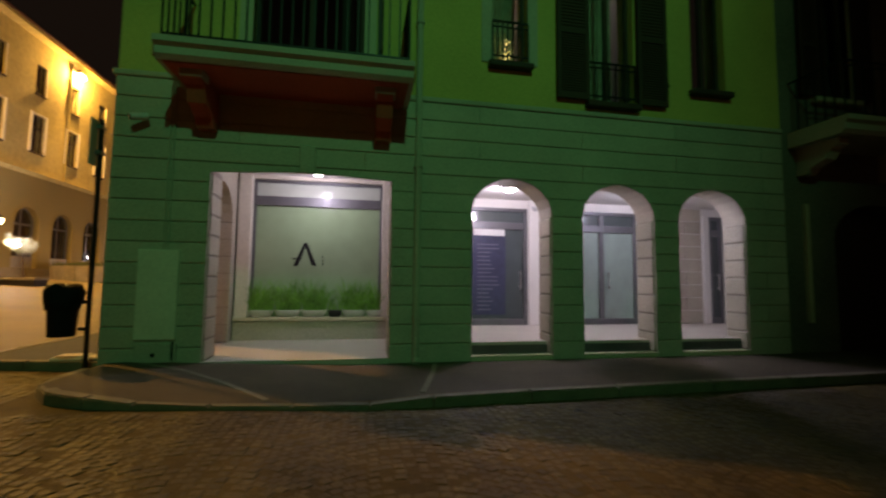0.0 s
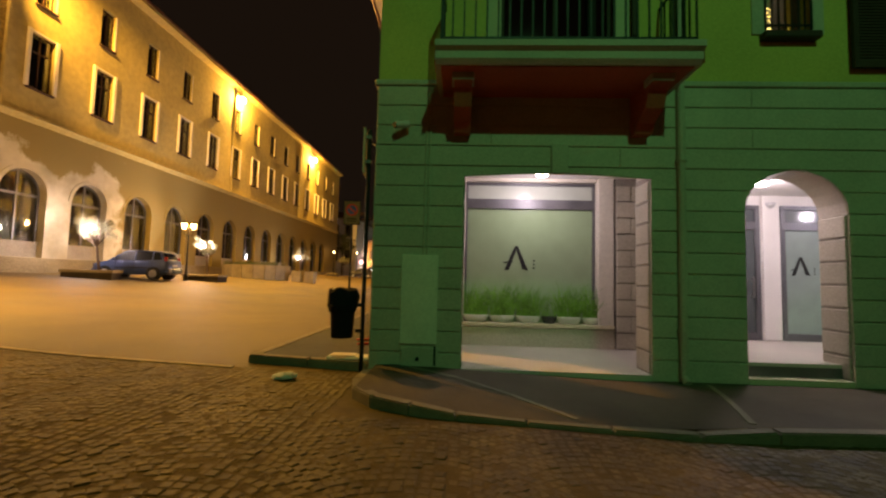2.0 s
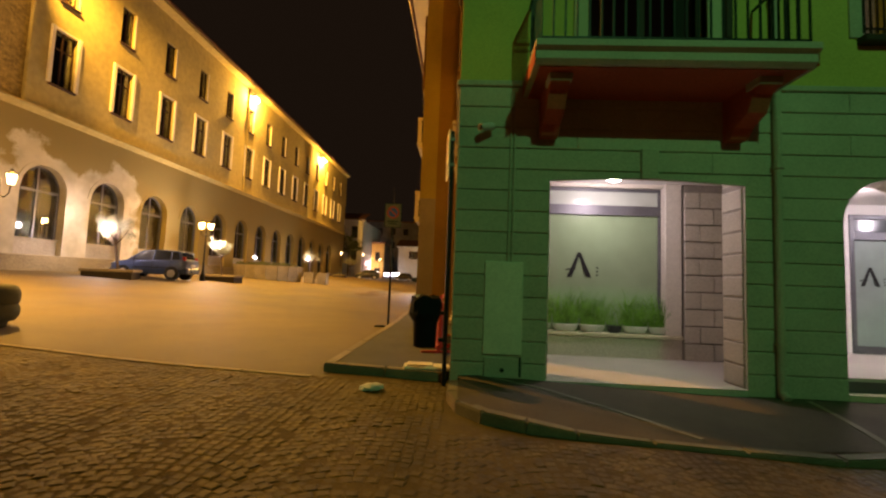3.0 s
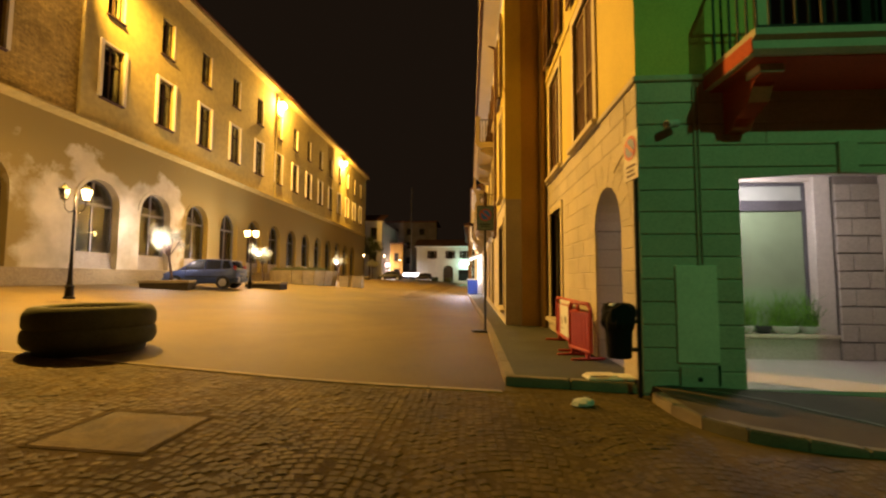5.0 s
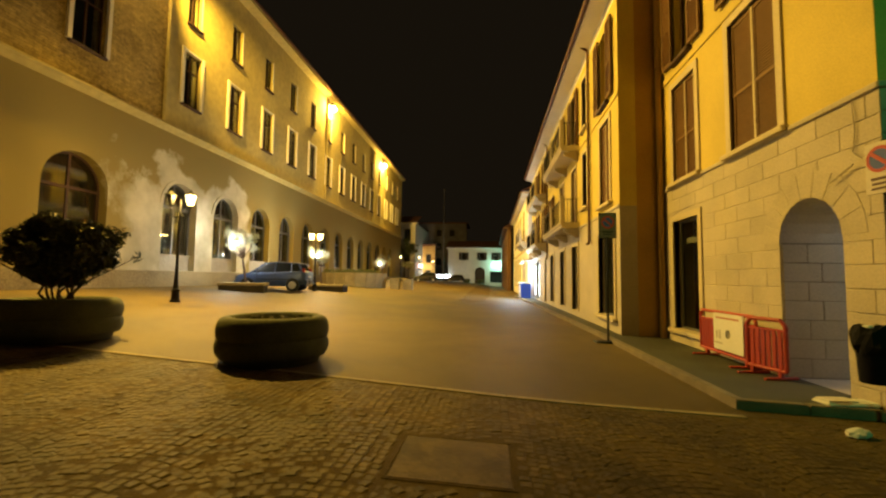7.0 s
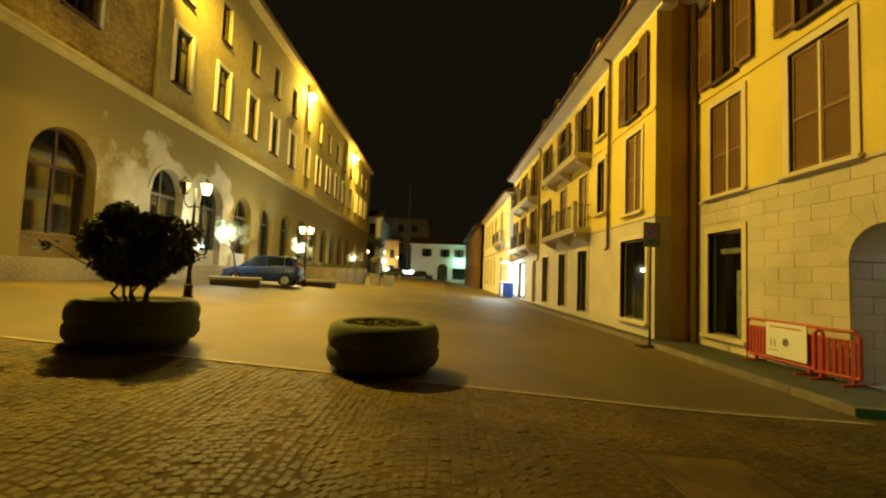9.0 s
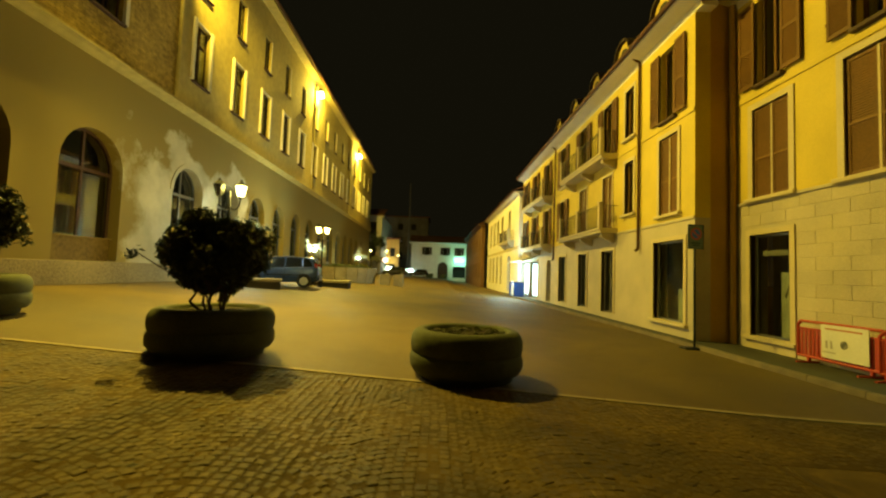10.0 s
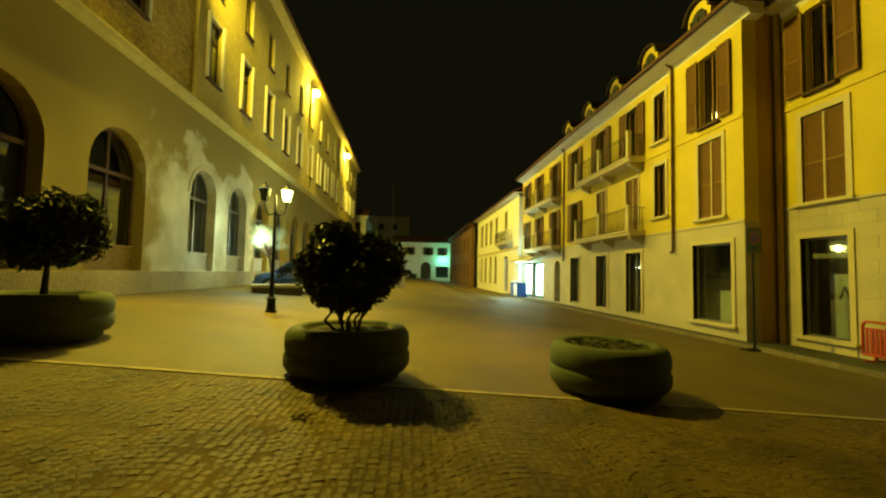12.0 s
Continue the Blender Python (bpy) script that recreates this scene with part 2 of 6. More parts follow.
# ---- building blocks ----
def part(name, bm, material, parent=None, label="", smooth=False):
    """One mesh object from a bmesh in survey units, under its thing."""
    bm.normal_update()
    me = bpy.data.meshes.new(name)
    bmesh.ops.scale(bm, vec=(K, K, K), verts=bm.verts)
    bm.to_mesh(me)
    bm.free()
    me.materials.append(material)
    if smooth:
        for p in me.polygons:
            p.use_smooth = True
    ob = new(name, me)
    if parent:
        ob.parent = parent
    if label:
        ob["label"] = label
    return ob


def thing(name, x, y, z, turn=0, label="", category="", group="", kind=""):
    """An empty at the base of a thing, at a place in survey units."""
    ob = new(name)
    ob.matrix_world = pose(x * K, y * K, z * K, 0, 0, turn)
    return tagged(ob, label, category, group, kind)


def box(bm, x0, x1, y0, y1, z0, z1, bevel=0.0):
    r = bmesh.ops.create_cube(bm, size=1)
    vs = r["verts"]
    for v in vs:
        v.co = Vector(((x0 + x1) / 2 + v.co.x * (x1 - x0), (y0 + y1) / 2 + v.co.y * (y1 - y0), (z0 + z1) / 2 + v.co.z * (z1 - z0)))
    if bevel:
        es = list({e for v in vs for e in v.link_edges})
        bmesh.ops.bevel(bm, geom=es, offset=bevel, segments=1, affect="EDGES")
    return bm


def boxes(*specs, bevel=0.0):
    bm = bmesh.new()
    for s in specs:
        box(bm, *s, bevel=bevel)
    return bm


def tube(bm, a, b, r0, r1=None, sides=8):
    """A tapered round bar from a to b."""
    a, b = Vector(a), Vector(b)
    r1 = r0 if r1 is None else r1
    m = Matrix.Translation((a + b) / 2) @ (b - a).to_track_quat("Z", "Y").to_matrix().to_4x4()
    bmesh.ops.create_cone(bm, cap_ends=True, segments=sides, radius1=r0, radius2=r1, depth=(b - a).length, matrix=m)
    return bm


def lathe(profile, sides=32):
    """A body of revolution round z from (radius, height) pairs."""
    bm = bmesh.new()
    rings = []
    for r, z in profile:
        rings.append([bm.verts.new((r * math.cos(2 * math.pi * i / sides), r * math.sin(2 * math.pi * i / sides), z)) for i in range(sides)])
    for a, b in zip(rings, rings[1:]):
        for i in range(sides):
            bm.faces.new((a[i], a[(i + 1) % sides], b[(i + 1) % sides], b[i]))
    bm.faces.new(rings[0][::-1])
    bm.faces.new(rings[-1])
    return bm


def prism(points, y0, y1, bm=None):
    """An outline in x and z, extruded from y0 to y1."""
    bm = bm or bmesh.new()
    f = [bm.verts.new((x, y0, z)) for x, z in points]
    b = [bm.verts.new((x, y1, z)) for x, z in points]
    bm.faces.new(f)
    bm.faces.new(b[::-1])
    n = len(points)
    for i in range(n):
        bm.faces.new((f[(i + 1) % n], f[i], b[i], b[(i + 1) % n]))
    return bm


def arch_points(x0, x1, z0, z1, rise, n=12):
    """Outline of an opening: rectangle with an elliptic head of the given rise."""
    pts = [(x0, z0), (x1, z0)]
    c, r = (x0 + x1) / 2, (x1 - x0) / 2
    for i in range(n + 1):
        a = math.pi * i / n
        pts.append((c + r * math.cos(a), z1 - rise + rise * math.sin(a)))
    return pts if rise else [(x0, z0), (x1, z0), (x1, z1), (x0, z1)]


def head(o, x):
    """Height of an opening's head above x."""
    x0, x1, z0, z1, rise = o
    if not rise:
        return z1
    c, r = (x0 + x1) / 2, (x1 - x0) / 2
    return z1 - rise + rise * math.sqrt(max(0, 1 - ((x - c) / r) ** 2))


def wall(x0, x1, z0, z1, thick, openings):
    """A wall with openings (x0, x1, z0, z1, rise) through it; its outer face at y = 0."""
    bm = bmesh.new()
    cuts = {x0, x1}
    for o in openings:
        n = 12 if o[4] else 1
        for i in range(n + 1):
            cuts.add((o[0] + o[1]) / 2 - (o[1] - o[0]) / 2 * math.cos(math.pi * i / n))
    cuts = sorted(c for c in cuts if x0 <= c <= x1)

    def quad(*p):
        bm.faces.new([bm.verts.new(q) for q in p])
    for a, b in zip(cuts, cuts[1:]):
        if b - a < 1e-5:
            continue
        mid = (a + b) / 2
        inside = sorted((o for o in openings if o[0] < mid < o[1]), key=lambda o: o[2])
        lo_a = lo_b = z0
        spans = []
        for o in inside:
            spans.append((lo_a, lo_b, o[2], o[2]))
            lo_a, lo_b = head(o, a), head(o, b)
            quad((a, 0, lo_a), (a, thick, lo_a), (b, thick, lo_b), (b, 0, lo_b))
            if o[2] > z0:
                quad((a, 0, o[2]), (b, 0, o[2]), (b, thick, o[2]), (a, thick, o[2]))
        spans.append((lo_a, lo_b, z1, z1))
        for la, lb, ha, hb in spans:
            if ha - la < 1e-4:
                continue
            quad((a, 0, la), (b, 0, lb), (b, 0, hb), (a, 0, ha))
            quad((b, thick, lb), (a, thick, la), (a, thick, ha), (b, thick, hb))
    for o in openings:
        zt = o[3] - o[4]
        quad((o[0], 0, o[2]), (o[0], thick, o[2]), (o[0], thick, zt), (o[0], 0, zt))
        quad((o[1], thick, o[2]), (o[1], 0, o[2]), (o[1], 0, zt), (o[1], thick, zt))
    for x, s in ((x0, 1), (x1, -1)):
        p = [(x, thick, z0), (x, 0, z0), (x, 0, z1), (x, thick, z1)]
        quad(*(p if s > 0 else p[::-1]))
    quad((x0, 0, z1), (x1, 0, z1), (x1, thick, z1), (x0, thick, z1))
    bmesh.ops.remove_doubles(bm, verts=bm.verts, dist=1e-5)
    return bm


# ---- ground ----
def ground_z(x, y):
    """The square rises gently to the west."""
    z = 0.30 - 0.036 * min(0.0, max(x, -11))
    if x < -11:
        z += 0.07 * min(9.5, -11 - x)
    return z + (0.006 * min(60, max(0, y - 20)) if x < -8 else 0)


def line_y(x):
    """The stone strip between the cobbles and the carriageway."""
    return 5.42 + 0.53 * max(0.0, min(1.0, (-6.5 - x) / 4.2))


def ground_sheet():
    bm = bmesh.new()
    xs = [-600, -120, -60, -40, -30, -24, -20.5, -19, -17, -15, -13, -11, -9, -7, -5, -3, -1, 0, 1, 3, 4, 6, 10, 20, 60, 600]
    ys = [-600, -100, -30, -10, -4, 0, 3, 5, 7, 9, 12, 16, 20, 25, 30, 40, 50, 60, 70, 80, 100, 150, 600]
    g = [[bm.verts.new((x, y, ground_z(x, y) - 0.0012)) for x in xs] for y in ys]
    for j in range(len(ys) - 1):
        for i in range(len(xs) - 1):
            bm.faces.new((g[j][i], g[j][i + 1], g[j + 1][i + 1], g[j + 1][i]))
    return bm


tagged(part("ground", ground_sheet(), BED), "dark sandy bed under the paved square", "ground", kind="structure")


def strip_surface(xs, low, high, lift, rows=8):
    """A sheet over the ground between two lines in plan."""
    bm = bmesh.new()
    g = []
    for x in xs:
        a, b = low(x), high(x)
        g.append([bm.verts.new((x, a + (b - a) * (j / rows) ** 1.5, ground_z(x, a + (b - a) * (j / rows) ** 1.5) + lift)) for j in range(rows + 1)])
    for i in range(len(xs) - 1):
        for j in range(rows):
            bm.faces.new((g[i][j], g[i + 1][j], g[i + 1][j + 1], g[i][j + 1]))
    return bm


CARRIAGE_X = [-60, -40, -30, -24, -20.6, -19, -17, -15, -13, -11, -9, -8, -7, -6, -5, -4.4, -3.5]
tagged(part("road", strip_surface(CARRIAGE_X, line_y, lambda x: 120, 0.004, 24), PAVING), "worn paved carriageway of a sloping square, lit orange", "road", kind="structure")


def stones(parent, material, x0, x1, z0, z1, course, openings, length, proud, joint, upright=0.004, name="stone"):
    """Courses of blocks proud of a wall, cut round its openings; each block a piece of its own."""
    n = round((z1 - z0) / course)
    h = (z1 - z0) / n
    for j in range(n):
        a, b = z0 + j * h + joint / 2, z0 + (j + 1) * h - joint / 2
        steps = [a + (b - a) * k / 4 for k in range(5)]
        spans = [(x0, None, x1, None)]
        cutting = sorted((o for o in openings if o[2] < b and o[3] > a), key=lambda o: o[0])
        edges, left_edge = [], [x0] * 5
        for o in cutting:
            xc, r = (o[0] + o[1]) / 2, (o[1] - o[0]) / 2
            half = []
            for z in steps:
                spring = o[3] - o[4]
                if z <= spring:
                    half.append(r)
                elif o[4] and z < o[3]:
                    half.append(r * math.sqrt(max(0, 1 - ((z - spring) / o[4]) ** 2)))
                else:
                    half.append(0.0)
            edges.append((left_edge, [xc - q for q in half]))
            left_edge = [xc + q for q in half]
        edges.append((left_edge, [x1] * 5))
        for le, re in edges:
            if max(re) - min(le) < 0.05:
                continue
            lo, hi = max(le), min(re)
            cuts = [le]
            first = math.ceil((lo + 0.12 - (j % 2) * length / 2) / length) * length + (j % 2) * length / 2
            while first < hi - 0.12:
                cuts.append([first] * 5)
                first += length
            cuts.append(re)
            for p, q in zip(cuts, cuts[1:]):
                pts = [(max(p[0], min(p[0], q[0])) + upright, steps[0])]
                pts = [(p[k] + upright, steps[k]) for k in range(5)]
                pts2 = [(max(q[k] - upright, p[k] + upright + 0.002), steps[k]) for k in range(5)]
                straight = len(set(p)) == 1 and len(set(q)) == 1
                if straight:
                    pts, pts2 = [pts[0], pts[4]], [pts2[0], pts2[4]]
                bm = prism(pts2 + pts[::-1], -proud, 0.01)
                bmesh.ops.bevel(bm, geom=[e for e in bm.edges if all(v.co.y < -proud + 1e-4 for v in e.verts)], offset=min(0.008, proud * 0.6), segments=1, affect="EDGES") if straight else None
                part(name, bm, material, parent)


def window(parent, x0, x1, z0, z1, shutters="none", surround=0.14, sill=True, wood=None, open_width=None, bars=1, trim=None, rail=False):
    """A window in a wall: stone surround, sill, casement, panes and shutters."""
    wood, trim = wood or WOOD, trim or TRIM
    s = surround
    bm = bmesh.new()
    if s:
        box(bm, x0 - s, x0, -0.035, 0.10, z0, z1 + s)
        box(bm, x1, x1 + s, -0.035, 0.10, z0, z1 + s)
        box(bm, x0, x1, -0.035, 0.10, z1, z1 + s)
    box(bm, x0, x1, 0.02, 0.12, z0 - 0.02, z0 + 0.004)
    w = part("window", bm, trim, parent)
    if sill:
        part("sill", boxes((x0 - s - 0.06, x1 + s + 0.06, -0.12, 0.1, z0 - 0.09, z0 - 0.002), bevel=0.012), trim if s else WOOD_D, w)
    f = 0.05
    bm = boxes((x0, x0 + f, 0.13, 0.19, z0, z1), (x1 - f, x1, 0.13, 0.19, z0, z1), (x0 + f, x1 - f, 0.13, 0.19, z1 - f, z1), (x0 + f, x1 - f, 0.13, 0.19, z0, z0 + f))
    part("casement", bm, wood, w)
    for k in range(bars):
        c = x0 + (x1 - x0) * (k + 1) / (bars + 1)
        part("mullion", boxes((c - 0.03, c + 0.03, 0.125, 0.185, z0 + f, z1 - f)), wood, w)
    part("pane", boxes((x0 + f, x1 - f, 0.155, 0.165, z0 + f, z1 - f)), GLASS, w).visible_shadow = False
    if rail:
        railing(w, x0, x1, -0.03, z0 + 0.05, z0 + 0.62, 7)

    def leaf(a, b, y0, y1):
        bm2 = boxes((a, a + 0.06, y0, y1, z0 + 0.01, z1 - 0.01), (b - 0.06, b, y0, y1, z0 + 0.01, z1 - 0.01))
        mid = z0 + (z1 - z0) * 0.42
        for za, zb in ((z0 + 0.01, z0 + 0.09), (mid, mid + 0.07), (z1 - 0.09, z1 - 0.01)):
            box(bm2, a + 0.06, b - 0.06, y0, y1, za, zb)
        n = 24
        prof = [(y1 - 0.012, z0 + 0.09)]
        for lo, hi in ((z0 + 0.09, mid), (mid + 0.07, z1 - 0.09)):
            for k in range(n):
                prof += [(y0 + 0.008, lo + (hi - lo) * k / n), (y0 + 0.02, lo + (hi - lo) * (k + 0.8) / n)]
        board = prism_x(prof + [(y1 - 0.012, z1 - 0.09)], a + 0.06, b - 0.06)
        me_tmp = bpy.data.meshes.new("board")
        board.to_mesh(me_tmp)
        board.free()
        bm2.from_mesh(me_tmp)
        bpy.data.meshes.remove(me_tmp)
        for hz in (z0 + 0.3, z1 - 0.3):
            box(bm2, a - 0.01, a + 0.03, y0 - 0.008, y0, hz, hz + 0.07)
            box(bm2, b - 0.03, b + 0.01, y0 - 0.008, y0, hz, hz + 0.07)
        part("shutter", bm2, wood, w)
    c = (x0 + x1) / 2
    ow = open_width or (x1 - x0) / 2
    if shutters == "closed":
        leaf(x0 + 0.005, c - 0.005, 0.03, 0.07)
        leaf(c + 0.005, x1 - 0.005, 0.03, 0.07)
        mz = z0 + (z1 - z0) * 0.42
        # cross battens in a lighter brown than the leaves
        for a, b in ((x0 + 0.02, c - 0.025), (c + 0.025, x1 - 0.02)):
            part("batten", boxes((a, b, 0.02, 0.03, mz + 0.02, mz + 0.055)), WOOD_L, w)
        part("cover_strip", boxes((c - 0.022, c + 0.022, 0.018, 0.03, z0 + 0.02, z1 - 0.02)), TRIM, w)
    elif shutters == "open":
        leaf(x0 - ow, x0 - 0.02, -0.09, -0.045)
        leaf(x1 + 0.02, x1 + ow, -0.09, -0.045)
    return w


def railing(parent, x0, x1, y, z0, z1, n, r=0.009, joined=False):
    """Upright iron bars between rails; the bars are parts unless joined."""
    part("top_rail", boxes((x0, x1, y - 0.014, y + 0.014, z1 - 0.02, z1)), IRON, parent)
    part("rail", boxes((x0, x1, y - 0.01, y + 0.01, z1 - 0.1, z1 - 0.085)), IRON, parent)
    part("rail", boxes((x0, x1, y - 0.01, y + 0.01, z0 + 0.04, z0 + 0.06)), IRON, parent)
    rest = bmesh.new()
    for k in range(n + 1):
        x = x0 + (x1 - x0) * k / n
        if joined:
            box(rest, x - r, x + r, y - r, y + r, z0, z1 - 0.02)
        else:
            part("bar", boxes((x - r, x + r, y - r, y + r, z0, z1 - 0.02)), IRON, parent)
    if joined:
        tagged(part("grille", rest, IRON, parent), kind="stuff")
    else:
        rest.free()


def balcony(parent, x0, x1, depth, z, thick, corbels, material, rail_h=0.85, drop=0.5, posts=(), rail=True, bars=12, under=None):
    """A slab on corbels with an iron railing and stone posts."""
    bm = bmesh.new()
    prof = [(-depth, z), (-depth, z - thick * 0.3), (-depth + 0.05, z - thick * 0.45), (-depth + 0.05, z - thick * 0.8), (-depth + 0.1, z - thick), (0, z - thick), (0, z)]
    fr = [bm.verts.new((x0, y, h)) for y, h in prof]
    bk = [bm.verts.new((x1, y, h)) for y, h in prof]
    bm.faces.new(fr[::-1])
    bm.faces.new(bk)
    for k in range(len(prof)):
        q = (k + 1) % len(prof)
        bm.faces.new((fr[k], fr[q], bk[q], bk[k]))
    b = part("balcony", bm, material, parent)
    for c in corbels:
        bm = bmesh.new()
        zt = z - thick
        prof = [(0, zt), (-depth * 0.72, zt), (-depth * 0.72, zt - 0.1), (-depth * 0.6, zt - 0.14), (-depth * 0.5, zt - drop * 0.62), (-depth * 0.26, zt - drop * 0.8), (-depth * 0.18, zt - drop), (0, zt - drop)]
        fr = [bm.verts.new((c - 0.1, y, h)) for y, h in prof]
        bk = [bm.verts.new((c + 0.1, y, h)) for y, h in prof]
        bm.faces.new(fr[::-1])
        bm.faces.new(bk)
        for k in range(len(prof)):
            q = (k + 1) % len(prof)
            bm.faces.new((fr[k], fr[q], bk[q], bk[k]))
        bmesh.ops.recalc_face_normals(bm, faces=bm.faces)
        part("corbel", bm, under or material, b)
        if under:
            part("corbel_cap", boxes((c - 0.12, c + 0.12, -depth * 0.74, -depth * 0.5, zt - 0.09, zt - 0.004), bevel=0.008), material, b)
    if under:
        for xe in (x0, x1):
            part("end_panel", boxes((xe - 0.006, xe + 0.006, -depth + 0.05, -0.01, z - thick + 0.01, z - 0.06)), under, b)
        part("soffit", boxes((x0 + 0.06, x1 - 0.06, -depth + 0.12, -0.005, z - thick - 0.012, z - thick - 0.002)), under, b)
    if rail:
        yy = -depth + 0.07
        railing(b, x0 + 0.06, x1 - 0.06, yy, z, z + rail_h, bars, joined=bars > 30)
        for x in (x0 + 0.06, x1 - 0.06):
            part("side_rail", boxes((x - 0.014, x + 0.014, yy, -0.01, z + rail_h - 0.02, z + rail_h)), IRON, b)
            for k in range(1, 6):
                y = yy + (-0.01 - yy) * k / 6
                part("bar", boxes((x - 0.009, x + 0.009, y - 0.009, y + 0.009, z, z + rail_h - 0.02)), IRON, b)
    for x in posts:
        part("post", boxes((x - 0.08, x + 0.08, -depth + 0.02, -depth + 0.16, z, z + rail_h + 0.05), (x - 0.1, x + 0.1, -depth, -depth + 0.18, z + rail_h + 0.05, z + rail_h + 0.1)), material, b)
    return b


def drainpipe(parent, x, z0, z1, top=True, y=-0.07, r=0.045, material=None):
    bm = tube(bmesh.new(), (x, y, z0), (x, y, z1), r, sides=10)
    for z in range(int(z0) + 1, int(z1), 2):
        tube(bm, (x, y, z), (x, y, z + 0.04), r * 1.35, sides=10)
    if top:
        tube(bm, (x, y, z1), (x, y - 0.32, z1 + 0.22), r, sides=10)
    tube(bm, (x, y, z0), (x, y - 0.08, z0 - 0.06), r, sides=10)
    part("drainpipe", bm, material or COPPER, parent)


def eaves(parent, x0, x1, z, over, material, roof_rise=1.6, roof_run=3.5, name="roof"):
    """Plaster soffit, gutter and tiled roof of a front."""
    part("cornice", prism_x([(-over + 0.06, z), (-over + 0.06, z + 0.1), (0.4, z + 0.1), (0.4, z - 0.25), (0.0, z - 0.25), (-0.06, z - 0.1)], x0, x1), material, parent)
    bm = bmesh.new()
    tube(bm, (x0, -over, z + 0.1), (x1, -over, z + 0.1), 0.075, sides=10)
    part("gutter", bm, COPPER, parent)
    r = part("roof", prism_x([(-over, z + 0.12), (-over, z + 0.2), (roof_run, z + 0.2 + roof_rise), (roof_run, z + 0.12 + roof_rise)], x0, x1), TILE, parent)
    return r


def prism_x(profile, x0, x1):
    """A profile in y and z drawn out along x."""
    bm = bmesh.new()
    fr = [bm.verts.new((x0, y, h)) for y, h in profile]
    bk = [bm.verts.new((x1, y, h)) for y, h in profile]
    bm.faces.new(fr)
    bm.faces.new(bk[::-1])
    for k in range(len(profile)):
        q = (k + 1) % len(profile)
        bm.faces.new((fr[q], fr[k], bk[k], bk[q]))
    bmesh.ops.recalc_face_normals(bm, faces=bm.faces)
    return bm


# ---- corner building, front on the side road ----
FRONT_LOW = [(-1.86, 0.36, 0.05, 3.24, 0), (1.45, 2.62, 0.05, 2.93, 0.5), (3.1, 4.25, 0.05, 2.93, 0.5), (4.67, 5.85, 0.05, 2.93, 0.5)]
FRONT_HIGH = [(-1.45, -0.05, 4.05, 6.5, 0), (1.73, 2.27, 4.6, 6.5, 0), (3.22, 3.98, 4.15, 6.5, 0), (4.98, 5.6, 4.5, 6.5, 0),
              (-1.3, -0.2, 7.0, 8.6, 0), (1.73, 2.27, 7.0, 8.6, 0), (3.3, 3.9, 7.0, 8.6, 0), (4.98, 5.6, 7.0, 8.6, 0)]
corner = thing("corner_building", 0, 5.6, 0, 0, "three storey corner building with stone arches and yellow plaster above", "building")
part("wall", wall(-2.95, 6.6, 3.95, 9.3, 0.4, FRONT_HIGH), PLASTER_Y, corner)
low_front = part("ground_floor_wall", wall(-2.93, 6.6, 0.05, 3.95, 0.4, FRONT_LOW), STONE, corner)
part("lintel", boxes((-1.86, 0.36, 0.0, 0.09, 2.86, 3.24)), STONE, corner)
part("string_course", boxes((-2.99, 6.6, -0.045, 0.0, 3.93, 4.0), bevel=0.01), STONE, corner)
part("lintel_key", boxes((-0.82, -0.62, -0.06, 0.0, 2.84, 3.2), bevel=0.01), STONE, corner)
eaves(corner, -3.4, 6.6, 9.3, 0.5, PLASTER_W)
# balcony with its door
bal = balcony(corner, -2.2, 0.54, 0.9, 4.02, 0.22, (-1.9, 0.22), STONE, 0.9, 0.5, bars=22, under=TERRACOTTA)
window(corner, *FRONT_HIGH[0][:4], "none", 0.16, False, WOOD_D, bars=1)
part("shutter", boxes((0.13, 0.2, -0.1, -0.05, 4.1, 6.4)), WOOD_D, corner)
# upper windows
w1 = window(corner, *FRONT_HIGH[1][:4], "none", 0.0, True, WOOD_D, bars=0, rail=True)
part("surround", boxes((1.58, 1.73, -0.02, 0.0, 4.6, 6.6), (2.27, 2.42, -0.02, 0.0, 4.6, 6.6)), STONE, w1)
window(corner, *FRONT_HIGH[2][:4], "open", 0.0, True, WOOD_D, open_width=0.52, bars=1, rail=True)
window(corner, *FRONT_HIGH[3][:4], "none", 0.0, True, WOOD_D, bars=1)
for o in FRONT_HIGH[4:]:
    window(corner, *o[:4], "closed", 0.1, True)
drainpipe(corner, 0.7, 0.5, 9.2, material=STONE, y=-0.06)
# rooms behind the windows
CURTAIN = mat("pale_curtain", (0.62, 0.58, 0.46), 0.9, 0.1, 6, 3, 0.2)
for x, wdt in ((2.0, 0.6), (3.6, 0.8)):
    bm = bmesh.new()
    n = 24
    vs = [[bm.verts.new((x - wdt / 2 + wdt * k / n, 0.62 + 0.03 * math.sin(k * 2.1), z)) for z in (4.1, 6.7)] for k in range(n + 1)]
    for a, b in zip(vs, vs[1:]):
        bm.faces.new((a[0], b[0], b[1], a[1]))
    part("curtain", bm, CURTAIN, corner)
part("room_partition", boxes((1.2, 1.3, 0.4, 2.1, 4.0, 9), (2.75, 2.85, 0.4, 2.1, 4.0, 9), (4.4, 4.5, 0.4, 2.1, 4.0, 9)), PLASTER_W, corner)
bm = bmesh.new()
for k in range(26):
    bmesh.ops.create_icosphere(bm, subdivisions=1, radius=0.012, matrix=Matrix.Translation((2.14 + 0.06 * math.sin(k * 1.9) * (1 - k / 40), 0.5 + 0.02 * math.cos(k * 2.7), 4.66 + 0.024 * k)))
